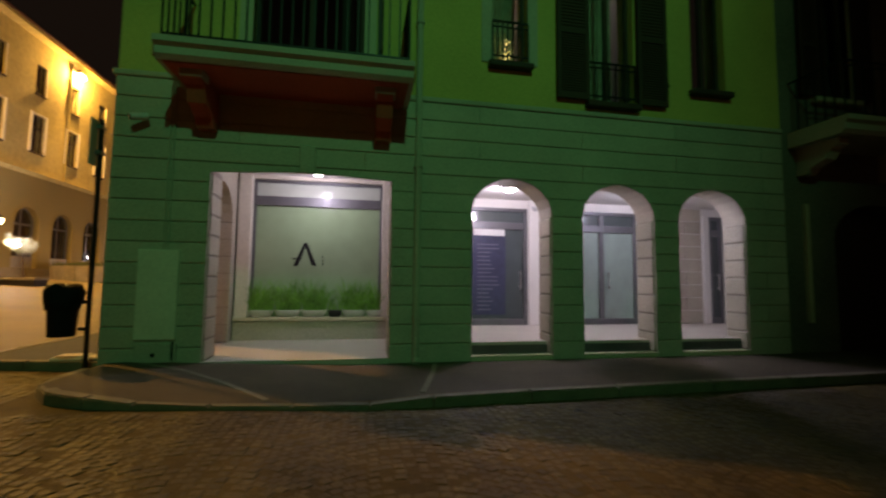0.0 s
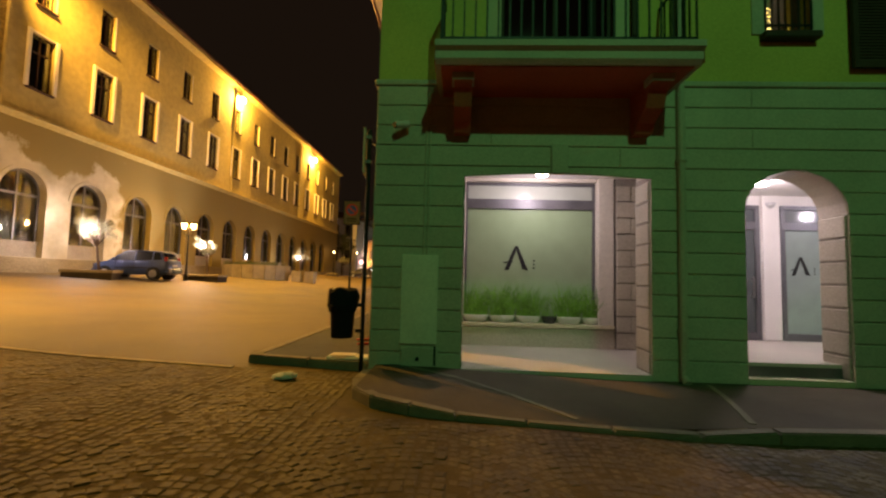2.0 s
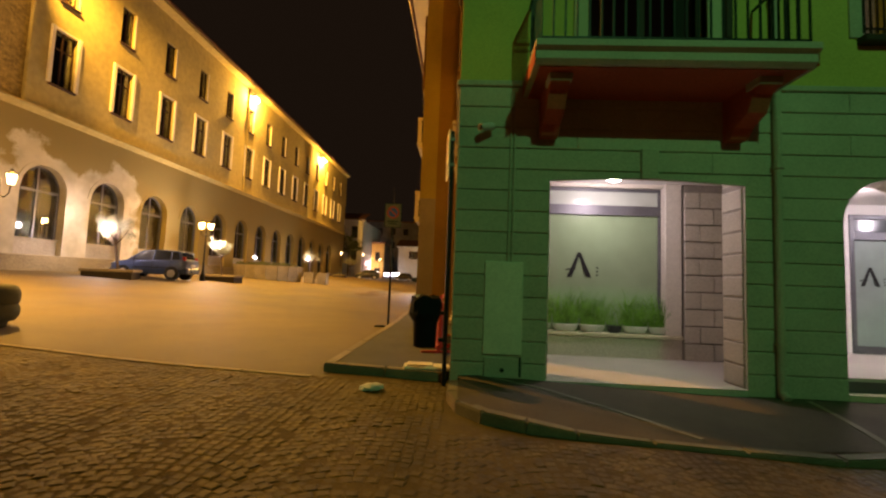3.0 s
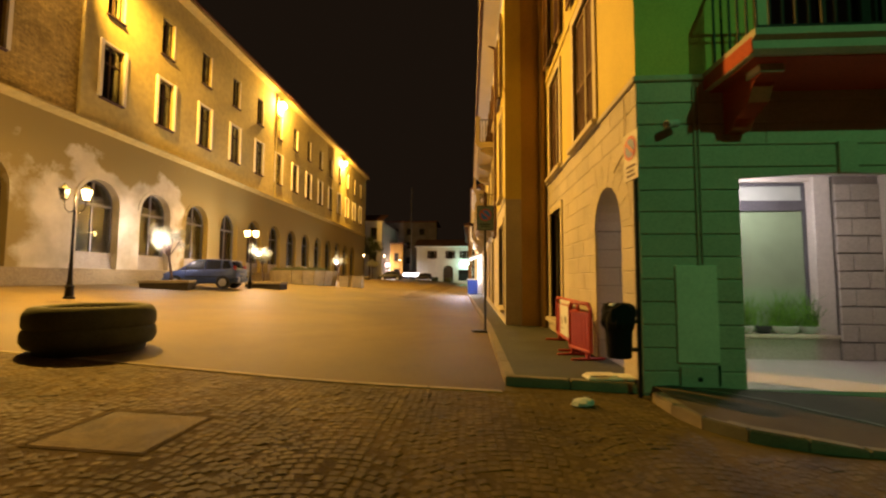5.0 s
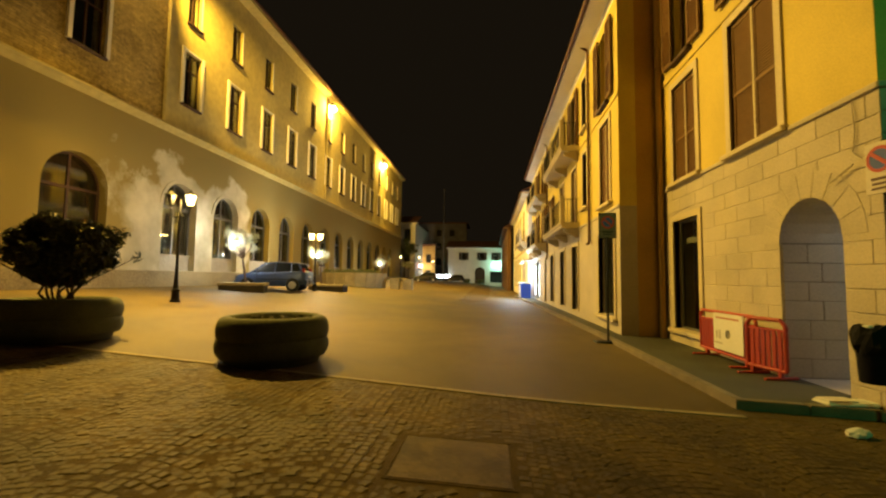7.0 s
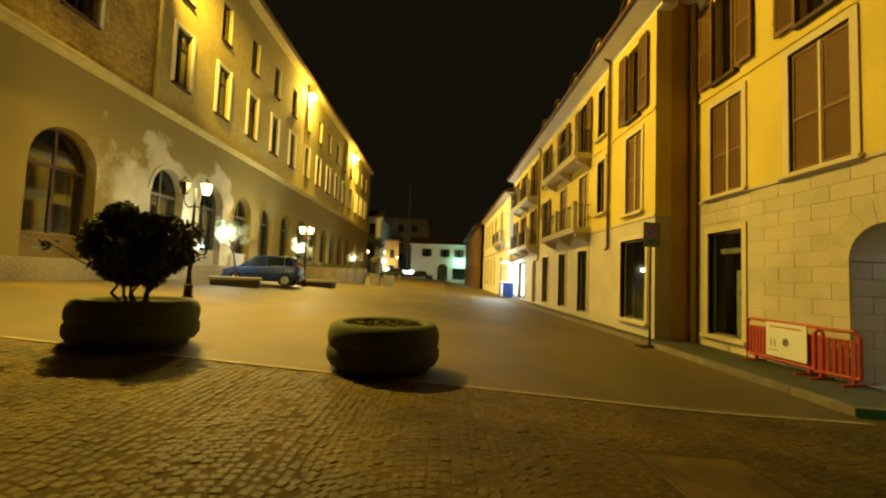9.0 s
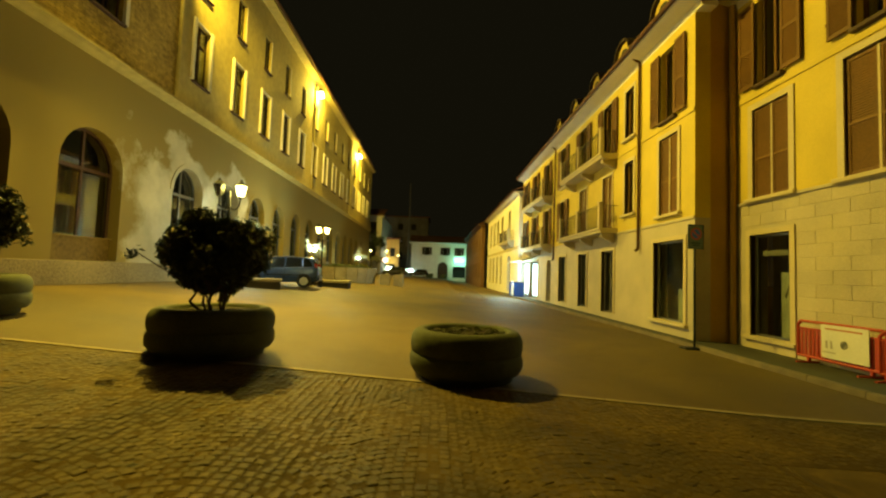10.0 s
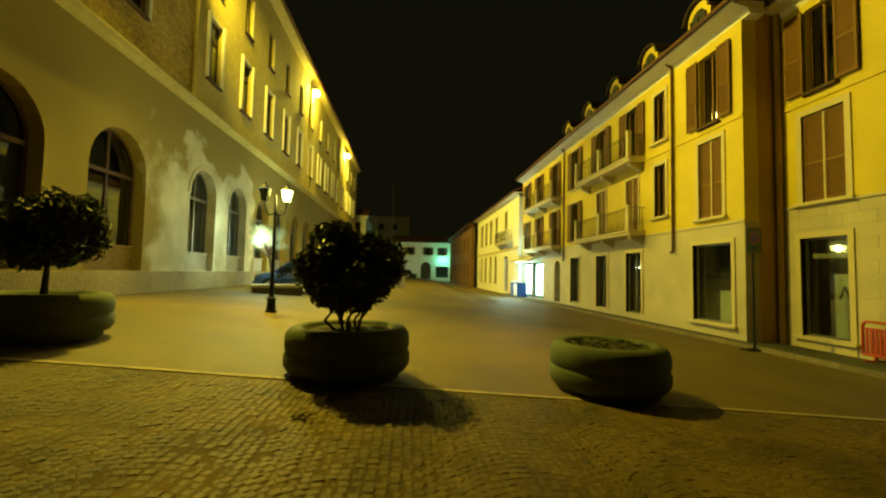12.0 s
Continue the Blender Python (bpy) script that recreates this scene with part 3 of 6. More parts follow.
FAIRY = mat("warm_fairy_bulbs", (1.0, 0.75, 0.2), 0.5, 0, emit=5, bump=0)
tagged(part("string_lights", bm, FAIRY, corner), "warm yellow string of fairy lights")
# rooms of the upper floors, backed by near-black sheets for their darkness
part("dark_backing", boxes((-2.4, 6.55, 2.55, 2.7, 0.3, 9.3), (-2.4, 6.55, 0.42, 2.55, 3.35, 3.45), (-2.4, -2.3, 0.4, 2.2, 3.4, 9)), DARK, corner)

# niche with the shop window
NICHE_BACK = 2.05
niche = part("niche", boxes((-2.05, 1.25, 0.4, 2.15, 3.24, 3.34)), PLASTER_W, corner)
part("niche_back", boxes((-2.05, -1.98, NICHE_BACK, NICHE_BACK + 0.2, 0.3, 3.24), (0.52, 0.6, NICHE_BACK, NICHE_BACK + 0.2, 0.3, 3.24), (-2.03, 0.58, 1.80, NICHE_BACK + 0.2, 0.3, 0.8)), STONE, corner)
TERRAZZO = mat("pale_marble_floor", (0.55, 0.50, 0.44), 0.4, 0.08, 60, 1.5, 0.05)
part("floor_slab", boxes((-2.05, 1.25, 0.4, 2.05, 0.3, 0.5), (-1.86, 0.36, -0.03, 0.4, 0.3, 0.5), (-2.93, -2.05, 0.56, 1.64, 0.3, 0.5)), TERRAZZO, corner)
part("return_wall", boxes((0.604, 1.25, 1.80, 2.25, 0.3, 3.24)), MORTAR, corner)
for j in range(10):
    za = 0.51 + j * 0.262
    cut = 0.83 if j % 2 else 1.04
    for xa, xb in ((0.606, cut), (cut + 0.01, 1.248)):
        part("stone", boxes((xa, xb, 1.772, 1.803, za, za + 0.242), bevel=0.008), STONE_P, niche)
part("joint_bed", boxes((-1.862, -1.853, 0.02, 0.395, 0.5, 2.85)), MORTAR, niche)
part("joint_bed", boxes((0.353, 0.362, 0.02, 0.395, 0.5, 2.85)), MORTAR, niche)
for xa, xb in ((-1.866, -1.845), (0.345, 0.366)):
    for j in range(9):
        za = 0.51 + j * 0.255
        part("stone", boxes((xa, xb, 0.02, 0.395, za, za + 0.234), bevel=0.009), STONE_P, niche)
FRAME_W = mat("cream_window_frame", (0.66, 0.61, 0.52), 0.5, 0.05, 20, 1, 0.05)
shop = part("shop_window", boxes((-1.82, 0.32, 1.86, 2.06, 3.18, 3.24)), FRAME_W, corner)
part("jamb", boxes((-2.026, -1.82, 1.8, 2.06, 0.84, 3.24), bevel=0.012), FRAME_W, shop)
part("jamb", boxes((0.32, 0.576, 1.8, 2.06, 0.84, 3.24), bevel=0.012), FRAME_W, shop)
part("glazing_frame", boxes((-1.82, -1.78, 1.95, 2.03, 0.87, 3.18), (0.28, 0.32, 1.95, 2.03, 0.87, 3.18), (-1.78, 0.28, 1.95, 2.03, 3.13, 3.18)), GREYMETAL, shop)
part("transom", boxes((-1.78, 0.28, 1.94, 2.04, 2.74, 2.9)), GREYMETAL, shop)
part("sill", boxes((-2.03, 0.58, 1.76, 2.05, 0.81, 0.87), bevel=0.01), TRIM, shop)
FROST = mat("frosted_green_glass", (0.30, 0.42, 0.25), 0.14, 0.04, 3, 0.6, 0.0, spec=0.6)
part("pane", boxes((-1.78, 0.28, 1.98, 2.0, 0.87, 2.74)), FROST, shop, "frosted pale green glass")
FROST_P = mat("pale_top_glass", (0.5, 0.55, 0.48), 0.14, 0.04, 3, 0.6, 0.0, spec=0.6)
part("pane", boxes((-1.78, 0.28, 1.98, 2.0, 2.9, 3.13)), FROST_P, shop, "pale glass top light")
BLACK = mat("black_film", (0.01, 0.012, 0.01), 0.6, 0.1, 10, 2, 0)


def shop_mark(parent, x, y, z, s):
    """The shop's mark as plain strokes: a peaked shape and dots."""
    bm = bmesh.new()
    prism([(x - s, z), (x - 0.62 * s, z), (x + 0.1 * s, z + 2 * s), (x - 0.15 * s, z + 2 * s)], y - 0.006, y, bm)
    prism([(x + 0.1 * s, z + 2 * s), (x - 0.15 * s, z + 2 * s), (x + 0.5 * s, z + 0.1 * s), (x + 0.95 * s, z)], y - 0.010, y - 0.004, bm)
    prism([(x - 1.1 * s, z + 0.55 * s), (x - 0.3 * s, z + 0.62 * s), (x - 0.3 * s, z + 0.74 * s), (x - 1.1 * s, z + 0.66 * s)], y - 0.008, y - 0.002, bm)
    for k in range(3):
        prism([(x + 1.35 * s, z + (0.15 + 0.3 * k) * s), (x + 1.5 * s, z + (0.15 + 0.3 * k) * s), (x + 1.5 * s, z + (0.27 + 0.3 * k) * s), (x + 1.35 * s, z + (0.27 + 0.3 * k) * s)], y - 0.006, y, bm)
    part("painted_mark", bm, BLACK, parent)


shop_mark(shop, -0.96, 1.975, 1.72, 0.2)


def disc_lamp(x, y, z, r, label):
    t = thing("ceiling_light", x, y, z, 0, label, "lamp", "portico lamps")
    part("housing", lathe([(r * 0.6, 0.06), (r, 0.05), (r, 0.0), (r * 0.9, -0.01)][::-1], 20), GREYMETAL, t)
    part("diffuser", lathe([(0.01, -0.055), (r * 0.5, -0.05), (r * 0.8, -0.03), (r * 0.88, -0.01)], 20), BULB_W, t, "glowing white diffuser", True)


disc_lamp(-0.71, 6.72, 3.15, 0.12, "round white ceiling lamp glowing in the window niche")
disc_lamp(2.38, 6.66, 3.04, 0.13, "round white ceiling lamp glowing under the portico arch")
disc_lamp(5.0, 6.6, 3.06, 0.12, "round white ceiling lamp glowing under the portico")

# plants on the sill
GRASS = mat("bright_grass_leaf", (0.17, 0.40, 0.05), 0.5, 0.25, 20, 4, 0.0)
POT = mat("white_plastic_pot", (0.62, 0.60, 0.55), 0.5, 0.05, 30, 3, 0.05)
POT_D = mat("dark_plastic_pot", (0.03, 0.03, 0.03), 0.5, 0.05, 30, 3, 0.05)


def sill_plant(x, w, pot_mat, blades, label, seed):
    rnd = random.Random(seed)
    t = thing("potted_plant", x, 5.6 + 1.86, 0.872, 0, label, "plant", "plants on the shop sill")
    bm = lathe([(w * 0.3, 0.0), (w * 0.4, 0.02), (w * 0.47, 0.06), (w * 0.5, 0.1), (w * 0.5, 0.115), (w * 0.46, 0.115), (w * 0.42, 0.09)], 20)
    bmesh.ops.scale(bm, vec=(1, 0.42, 1), verts=bm.verts)
    part("pot", bm, pot_mat, t, smooth=True)
    bm = bmesh.new()
    for k in range(blades):
        bx, by = rnd.uniform(-w / 2, w / 2) * 0.9, rnd.uniform(-0.05, 0.05)
        h, lean, ly, ww = rnd.triangular(0.16, 0.82, 0.42), rnd.gauss(0, 0.16) + bx * 0.4, rnd.gauss(-0.03, 0.05), rnd.uniform(0.003, 0.009)
        if k % 9 == 0:
            h, ly = rnd.uniform(-0.1, 0.1), -0.1
        pts = [(bx + lean * q * q, by + ly * q, 0.1 + h * (q - 0.25 * q * q)) for q in (0, 0.4, 0.75, 1)]
        prev = None
        for i, (px, py, pz) in enumerate(pts):
            wd = ww * (1, 0.9, 0.6, 0.12)[i]
            cur = (bm.verts.new((px - wd, py, pz)), bm.verts.new((px + wd, py + wd * 0.4, pz)))
            if prev:
                bm.faces.new((prev[0], prev[1], cur[1], cur[0]))
            prev = cur
    part("leaves", bm, GRASS, t, "thin bright green grassy leaves")


for k, (x, w, pm, n) in enumerate(((-1.62, 0.4, POT, 150), (-1.2, 0.4, POT, 170), (-0.78, 0.4, POT, 150), (-0.44, 0.24, POT_D, 22), (-0.12, 0.38, POT, 140), (0.25, 0.32, POT, 110))):
    sill_plant(x, w, pm, n, "grassy green plant in a white pot" if pm is POT else "small dark pot with a sparse plant", k)

# stones of the arch jambs
for o in FRONT_LOW[1:]:
    for sgn, xe in ((1, o[0]), (-1, o[1])):
        part("joint_bed", boxes((min(xe - 0.003 * sgn, xe + 0.008 * sgn), max(xe - 0.003 * sgn, xe + 0.008 * sgn), 0.012, 0.39, 0.5, 2.42)), MORTAR, low_front)
        for j in range(7):
            za = 0.51 + j * 0.275
            part("stone", boxes((min(xe - 0.004 * sgn, xe + 0.022 * sgn), max(xe - 0.004 * sgn, xe + 0.022 * sgn), 0.012, 0.39, za, za + 0.25), bevel=0.009), STONE_P, low_front)
# portico behind the arches
part("portico_floor", boxes((1.38, 7.7, 0.12, 2.5, 0.2, 0.66)), TERRAZZO, corner)
for o in FRONT_LOW[1:]:
    part("step", boxes((o[0], o[1], -0.02, 0.118, 0.2, 0.5), bevel=0.006), TRIM, corner)
    part("riser", boxes((o[0], o[1], 0.119, 0.121, 0.5, 0.62)), GREYMETAL, corner)
part("portico_wall", boxes((1.25, 1.38, 0.4, 2.45, 0.3, 3.24)), STONE, corner)
part("portico_wall", boxes((7.7, 7.85, 0.42, 2.45, 0.3, 3.2)), PLASTER_W, corner)
part("portico_ceiling", boxes((1.38, 7.7, 0.42, 2.45, 3.1, 3.2)), PLASTER_W, corner)
BACK_OPEN = [(1.9, 3.17, 0.62, 2.93, 0), (3.52, 5.56, 0.62, 2.93, 0), (7.3, 7.62, 0.62, 2.93, 0)]
part("portico_back_wall", [bmesh.ops.translate(b, vec=(0, 2.3, 0), verts=b.verts) or b for b in [wall(1.38, 7.7, 0.3, 3.1, 0.15, BACK_OPEN)]][0], PLASTER_W, corner)
part("pilaster", boxes((3.2, 3.49, 2.24, 2.3, 0.66, 3.1), bevel=0.01), PLASTER_W, corner)
part("pilaster", boxes((5.62, 6.06, 2.2, 2.3, 0.66, 3.1), bevel=0.01), PLASTER_W, corner)
PORTICO_GLASS = mat("dim_shop_glass", (0.08, 0.1, 0.1), 0.12, 0.05, 3, 0.7, 0.0, spec=0.6)


def shop_door(x0, x1, z0, z1, leaves, pane):
    f = 0.07
    d = part("shop_door", boxes((x0 + f, x1 - f, 2.26, 2.36, z0, z0 + 0.12), bevel=0.006), GREYMETAL, corner)
    part("jamb", boxes((x0, x0 + f, 2.26, 2.36, z0, z1), bevel=0.006), GREYMETAL, d)
    part("jamb", boxes((x1 - f, x1, 2.26, 2.36, z0, z1), bevel=0.006), GREYMETAL, d)
    part("head", boxes((x0 + f, x1 - f, 2.26, 2.36, z1 - f, z1), bevel=0.006), GREYMETAL, d)
    part("transom", boxes((x0 + f, x1 - f, 2.26, 2.36, z1 - 0.42, z1 - 0.28), bevel=0.006), GREYMETAL, d)
    for k in range(1, leaves):
        c = x0 + (x1 - x0) * 0.61
        part("mullion", boxes((c - 0.05, c + 0.05, 2.255, 2.365, z0 + 0.12, z1 - f), bevel=0.006), GREYMETAL, d)
    part("pane", boxes((x0 + f, x1 - f, 2.3, 2.315, z0 + 0.12, z1 - 0.42)), pane, d)
    part("top_pane", boxes((x0 + f, x1 - f, 2.3, 2.315, z1 - 0.28, z1 - f)), PORTICO_GLASS, d, "dark glass top light")
    h = bmesh.new()
    hx = x0 + (x1 - x0) * 0.61 + 0.12 if leaves > 1 else x1 - 0.16
    tube(h, (hx, 2.2, z0 + 0.7), (hx, 2.2, z0 + 1.05), 0.014)
    tube(h, (hx, 2.2, z0 + 0.74), (hx, 2.27, z0 + 0.74), 0.01)
    tube(h, (hx, 2.2, z0 + 1.01), (hx, 2.27, z0 + 1.01), 0.01)
    part("handle", h, mat("brushed_steel", (0.5, 0.5, 0.5), 0.3, 0.05, 50, 2, 0, 1.0), d)
    return d


d1 = shop_door(1.9, 3.17, 0.66, 2.93, 1, PORTICO_GLASS)
NOTICE = mat("dark_blue_notice", (0.035, 0.04, 0.085), 0.5, 0.1, 15, 2, 0.0)
PAPER = mat("white_paper", (0.7, 0.7, 0.68), 0.7, 0.04, 20, 2, 0.0)
part("notice", boxes((2.06, 2.73, 2.285, 2.297, 0.86, 2.38)), NOTICE, d1, "dark blue notice board with rows of writing")
part("notice_title", boxes((2.08, 2.71, 2.28, 2.284, 2.38, 2.53)), PAPER, d1)
WRITING = mat("grey_writing", (0.13, 0.13, 0.17), 0.6, 0.05, 20, 2, 0)
rnd = random.Random(4)
for k in range(17):
    z = 0.95 + k * 0.078
    part("writing", boxes((2.16, 2.16 + rnd.uniform(0.22, 0.46), 2.281, 2.284, z, z + 0.022)), WRITING, d1)
d2 = shop_door(3.52, 5.56, 0.66, 2.93, 2, mat("frosted_grey_glass", (0.25, 0.33, 0.29), 0.42, 0.06, 3, 0.6, 0.0, spec=0.6))
shop_mark(d2, 3.85, 2.295, 1.75, 0.155)
shop_door(7.3, 7.62, 0.66, 2.93, 1, PORTICO_GLASS)
# stone courses and pale door trim at the end of the portico
for j in range(9):
    za = 0.67 + j * 0.27
    cut = 6.72 if j % 2 else 6.45
    for xa, xb in ((6.08, cut), (cut + 0.012, 7.12)):
        part("stone", boxes((xa, xb, 2.285, 2.305, za, za + 0.255), bevel=0.005), STONE_P, low_front)
part("door_trim", boxes((7.14, 7.295, 2.24, 2.305, 0.66, 2.95), bevel=0.01), PLASTER_W, corner)
cctv_body = mat("white_cctv_housing", (0.55, 0.55, 0.55), 0.4, 0.05, 20, 2, 0)


def cctv(x, y, z, turn, label):
    t = thing("security_camera", x, y, z, turn, label, "camera")
    part("bracket", tube(bmesh.new(), (0, 0, 0), (0, -0.08, -0.02), 0.018), cctv_body, t)
    bm = tube(bmesh.new(), (0.05, -0.08, -0.01), (-0.1, -0.16, -0.05), 0.045, sides=14)
    part("body", bm, cctv_body, t, smooth=False)
    part("lens", tube(bmesh.new(), (-0.1, -0.16, -0.05), (-0.115, -0.168, -0.054), 0.034, sides=14), BLACK, t)


cctv(-2.6, 5.58, 3.42, 0, "small white bullet security camera on the corner wall")
dome = thing("dome_camera", 3.33, 7.83, 2.97, 0, "small white dome camera on the portico wall", "camera")
part("dome", lathe([(0.01, -0.09), (0.05, -0.075), (0.075, -0.03), (0.08, 0.0)], 16), cctv_body, dome, smooth=True)
# thin cables on the side wall by the sign
cb = thing("wall_cable", -2.95, 5.9, 3.2, -90, "thin drooping cable clipped to the stone wall", "cable")
pts = [(0.0, -0.03, 0.7), (0.02, -0.03, 0.35), (-0.02, -0.03, 0.12), (0.1, -0.05, 0.02), (0.3, -0.06, 0.0)]
bm = bmesh.new()
for p, q in zip(pts, pts[1:]):
    tube(bm, p, q, 0.007, sides=6)
part("wire", bm, STONE, cb)
bm = tube(bmesh.new(), (-0.32, -0.06, -0.16), (0.0, -0.05, -0.02), 0.01, sides=6)
part("clip", bm, STONE, cb)
# meter cupboard on the corner
cup = thing("meter_cupboard", -2.37, 5.58, 0.75, 0, "flush painted meter cupboard door in the stone base", "cupboard")
part("door", boxes((-0.22, 0.22, -0.03, 0.02, 0.02, 1.08), bevel=0.006), mat("painted_metal_door", (0.72, 0.68, 0.56), 0.6, 0.06, 30, 2, 0.05), cup)
part("plinth", boxes((-0.2, 0.24, -0.035, 0.02, -0.24, -0.02), bevel=0.006), STONE, cup)
for cx in (0.04, 0.085):
    part("conduit", tube(bmesh.new(), (cx, -0.02, 1.08), (cx, -0.02, 3.1), 0.012, sides=8), STONE, cup)
part("slot", boxes((0.19, 0.215, -0.038, -0.03, -0.22, 0.0)), BLACK, cup)
part("lock", tube(bmesh.new(), (0.0, -0.035, -0.15), (0.0, -0.045, -0.15), 0.025, sides=12), BLACK, cup)

# ---- corner building, side on the square ----
SIDE_LOW = [(-7.25, -6.15, 0.05, 2.94, 0.55), (-10.75, -9.6, 0.8, 3.17, 0)]
SIDE_HIGH = [(-8.35, -7.15, 4.04, 6.3, 0), (-10.65, -9.6, 4.04, 6.2, 0), (-10.5, -9.75, 6.76, 8.85, 0), (-8.1, -7.35, 6.76, 8.85, 0)]
side = thing("corner_house", -2.95, 0, 0, -90, "side front of the corner building, stone below, yellow plaster above", "building")
part("wall", wall(-11.3, -6.0, 3.95, 9.3, 0.4, SIDE_HIGH), PLASTER_Y, side)
low_side = part("ground_floor_wall", wall(-11.3, -6.0, 0.05, 3.95, 0.4, SIDE_LOW), STONE, side)
part("string_course", boxes((-11.3, -5.56, -0.045, 0.0, 3.93, 4.0), bevel=0.01), STONE, side)
part("string_course", boxes((-11.3, -5.56, -0.03, 0.0, 6.48, 6.62), bevel=0.01), PLASTER_Y, side)
eaves(side, -11.3, -5.1, 9.3, 0.5, PLASTER_W)
window(side, *SIDE_HIGH[0][:4], "closed")
window(side, *SIDE_HIGH[1][:4], "closed")
for o in SIDE_HIGH[2:]:
    window(side, *o[:4], "open", 0.0, True, open_width=0.52)
part("dark_backing", boxes((-11.2, -7.45, 0.9, 1.0, 0.3, 9.0), (-11.2, -5.7, 2.6, 2.7, 3.5, 9), (-7.75, -7.45, 0.42, 0.9, 3.32, 3.9)), DARK, side)
bm = wall(-7.74, -6.0, 0.3, 3.3, 0.5, SIDE_LOW[:1])
bmesh.ops.translate(bm, vec=(0, 0.4, 0), verts=bm.verts)
passage = part("passage_wall", bm, STONE, side)
wn = window(side, *SIDE_LOW[1][:4], "none", 0.13, True, GREYMETAL, bars=0)
part("base_panel", boxes((-10.88, -9.47, -0.03, 0.0, 0.45, 0.71), bevel=0.006), TRIM, wn)
SWHITE_RAIL = mat("dull_window_rail", (0.3, 0.29, 0.24), 0.6, 0.08, 20, 2, 0.0)
SCREEN = mat("pale_frosted_screen", (0.42, 0.43, 0.33), 0.5, 0.08, 4, 1.5, 0.0)
part("screen", boxes((-10.22, -9.68, 0.3, 0.315, 0.84, 2.3)), SCREEN, wn, "pale frosted screen behind the glass")
shop_mark(wn, -9.98, 0.298, 1.72, 0.15)
part("inner_rail", boxes((-10.68, -9.66, 0.24, 0.28, 2.68, 2.8)), SWHITE_RAIL, wn)
drainpipe(side, -11.22, 0.5, 9.2, top=False, y=-0.1, r=0.07, material=PLASTER_O)

# ---- long yellow house on the street ----
ROW_LOW = [(-13.3, -11.75, 0.9, 3.13, 0), (-17.3, -16.2, 0.75, 3.07, 0), (-20.0, -18.95, 0.75, 3.07, 0), (-23.1, -21.95, 0.75, 3.07, 0), (-25.65, -24.7, 0.6, 3.0, 0.4), (-29.9, -27.7, 0.6, 3.0, 0), (-32.4, -30.4, 0.6, 3.0, 0)]
ROW_HIGH = [(-13.0, -12.05, 3.9, 6.15, 0), (-12.95, -12.15, 6.65, 8.75, 0), (-15.3, -14.65, 4.25, 6.05, 0), (-15.3, -14.65, 6.9, 8.6, 0)]
for wy in (16.82, 19.5, 22.5, 25.55, 28.6, 31.4):
    for wz in (3.9, 6.7):
        ROW_HIGH.append((-wy - 0.45, -wy + 0.45, wz, wz + 2.05, 0))
row = thing("street_house", -3.97, 0, 0, -90, "long yellow house with brown shutters, balconies and dormers", "building")
part("wall", wall(-32.8, -11.3, 3.65, 9.3, 0.4, ROW_HIGH), PLASTER_Y, row)
part("ground_floor_wall", wall(-32.8, -11.3, 0.05, 3.65, 0.4, ROW_LOW), STONE, row)
part("side_wall", boxes((-11.45, -11.3, 0.4, 1.02, 0.1, 9.3)), PLASTER_O, row)
part("string_course", boxes((-32.8, -11.3, -0.03, 0.0, 6.42, 6.52), bevel=0.008), PLASTER_Y, row)
part("string_course", boxes((-32.8, -11.3, -0.03, 0.0, 3.62, 3.7), bevel=0.008), STONE, row)
row_roof = eaves(row, -32.8, -11.0, 9.3, 0.55, PLASTER_W)
part("dark_backing", boxes((-32.7, -11.5, 0.8, 0.9, 0.3, 9.2), (-32.8, -32.7, 0.4, 4, 0.3, 9.2)), DARK, row)
window(row, *ROW_HIGH[0][:4], "closed", 0.12)
window(row, *ROW_HIGH[1][:4], "open", 0.0, open_width=0.5)
for o in ROW_HIGH[2:4]:
    window(row, *o[:4], "none", 0.12)
for k, o in enumerate(ROW_HIGH[4:]):
    window(row, *o[:4], "closed" if k in (0, 2) else "open", 0.08, k // 2 == 2, open_width=0.46)
for k, o in enumerate(ROW_LOW):
    if o[4] == 0 and k < 6:
        window(row, *o[:4], "none", 0.12, k == 0, GREYMETAL, bars=0 if k == 0 else 1)
part("shop_screen", boxes((-12.75, -11.8, 0.42, 0.435, 0.92, 1.8)), SCREEN, row, "pale low screen behind the shop glass")
for y0, y1, ps in ((15.9, 21.0, (16.02, 18.45, 20.88)), (24.5, 30.2, (24.62, 27.35, 30.08))):
    for z in (3.86, 6.62):
        balcony(row, -y1, -y0, 0.68, z, 0.2, [-(y0 + 0.3), -(y0 + y1) / 2, -(y1 - 0.3)], TRIM, 0.85, 0.3, [-p for p in ps], bars=26)
for y in (14.2, 24.0):
    drainpipe(row, -y, 3.0, 9.15)


DORMER = mat("dark_dormer_wood", (0.03, 0.018, 0.012), 0.85, 0.15, 20, 2, 0.1)


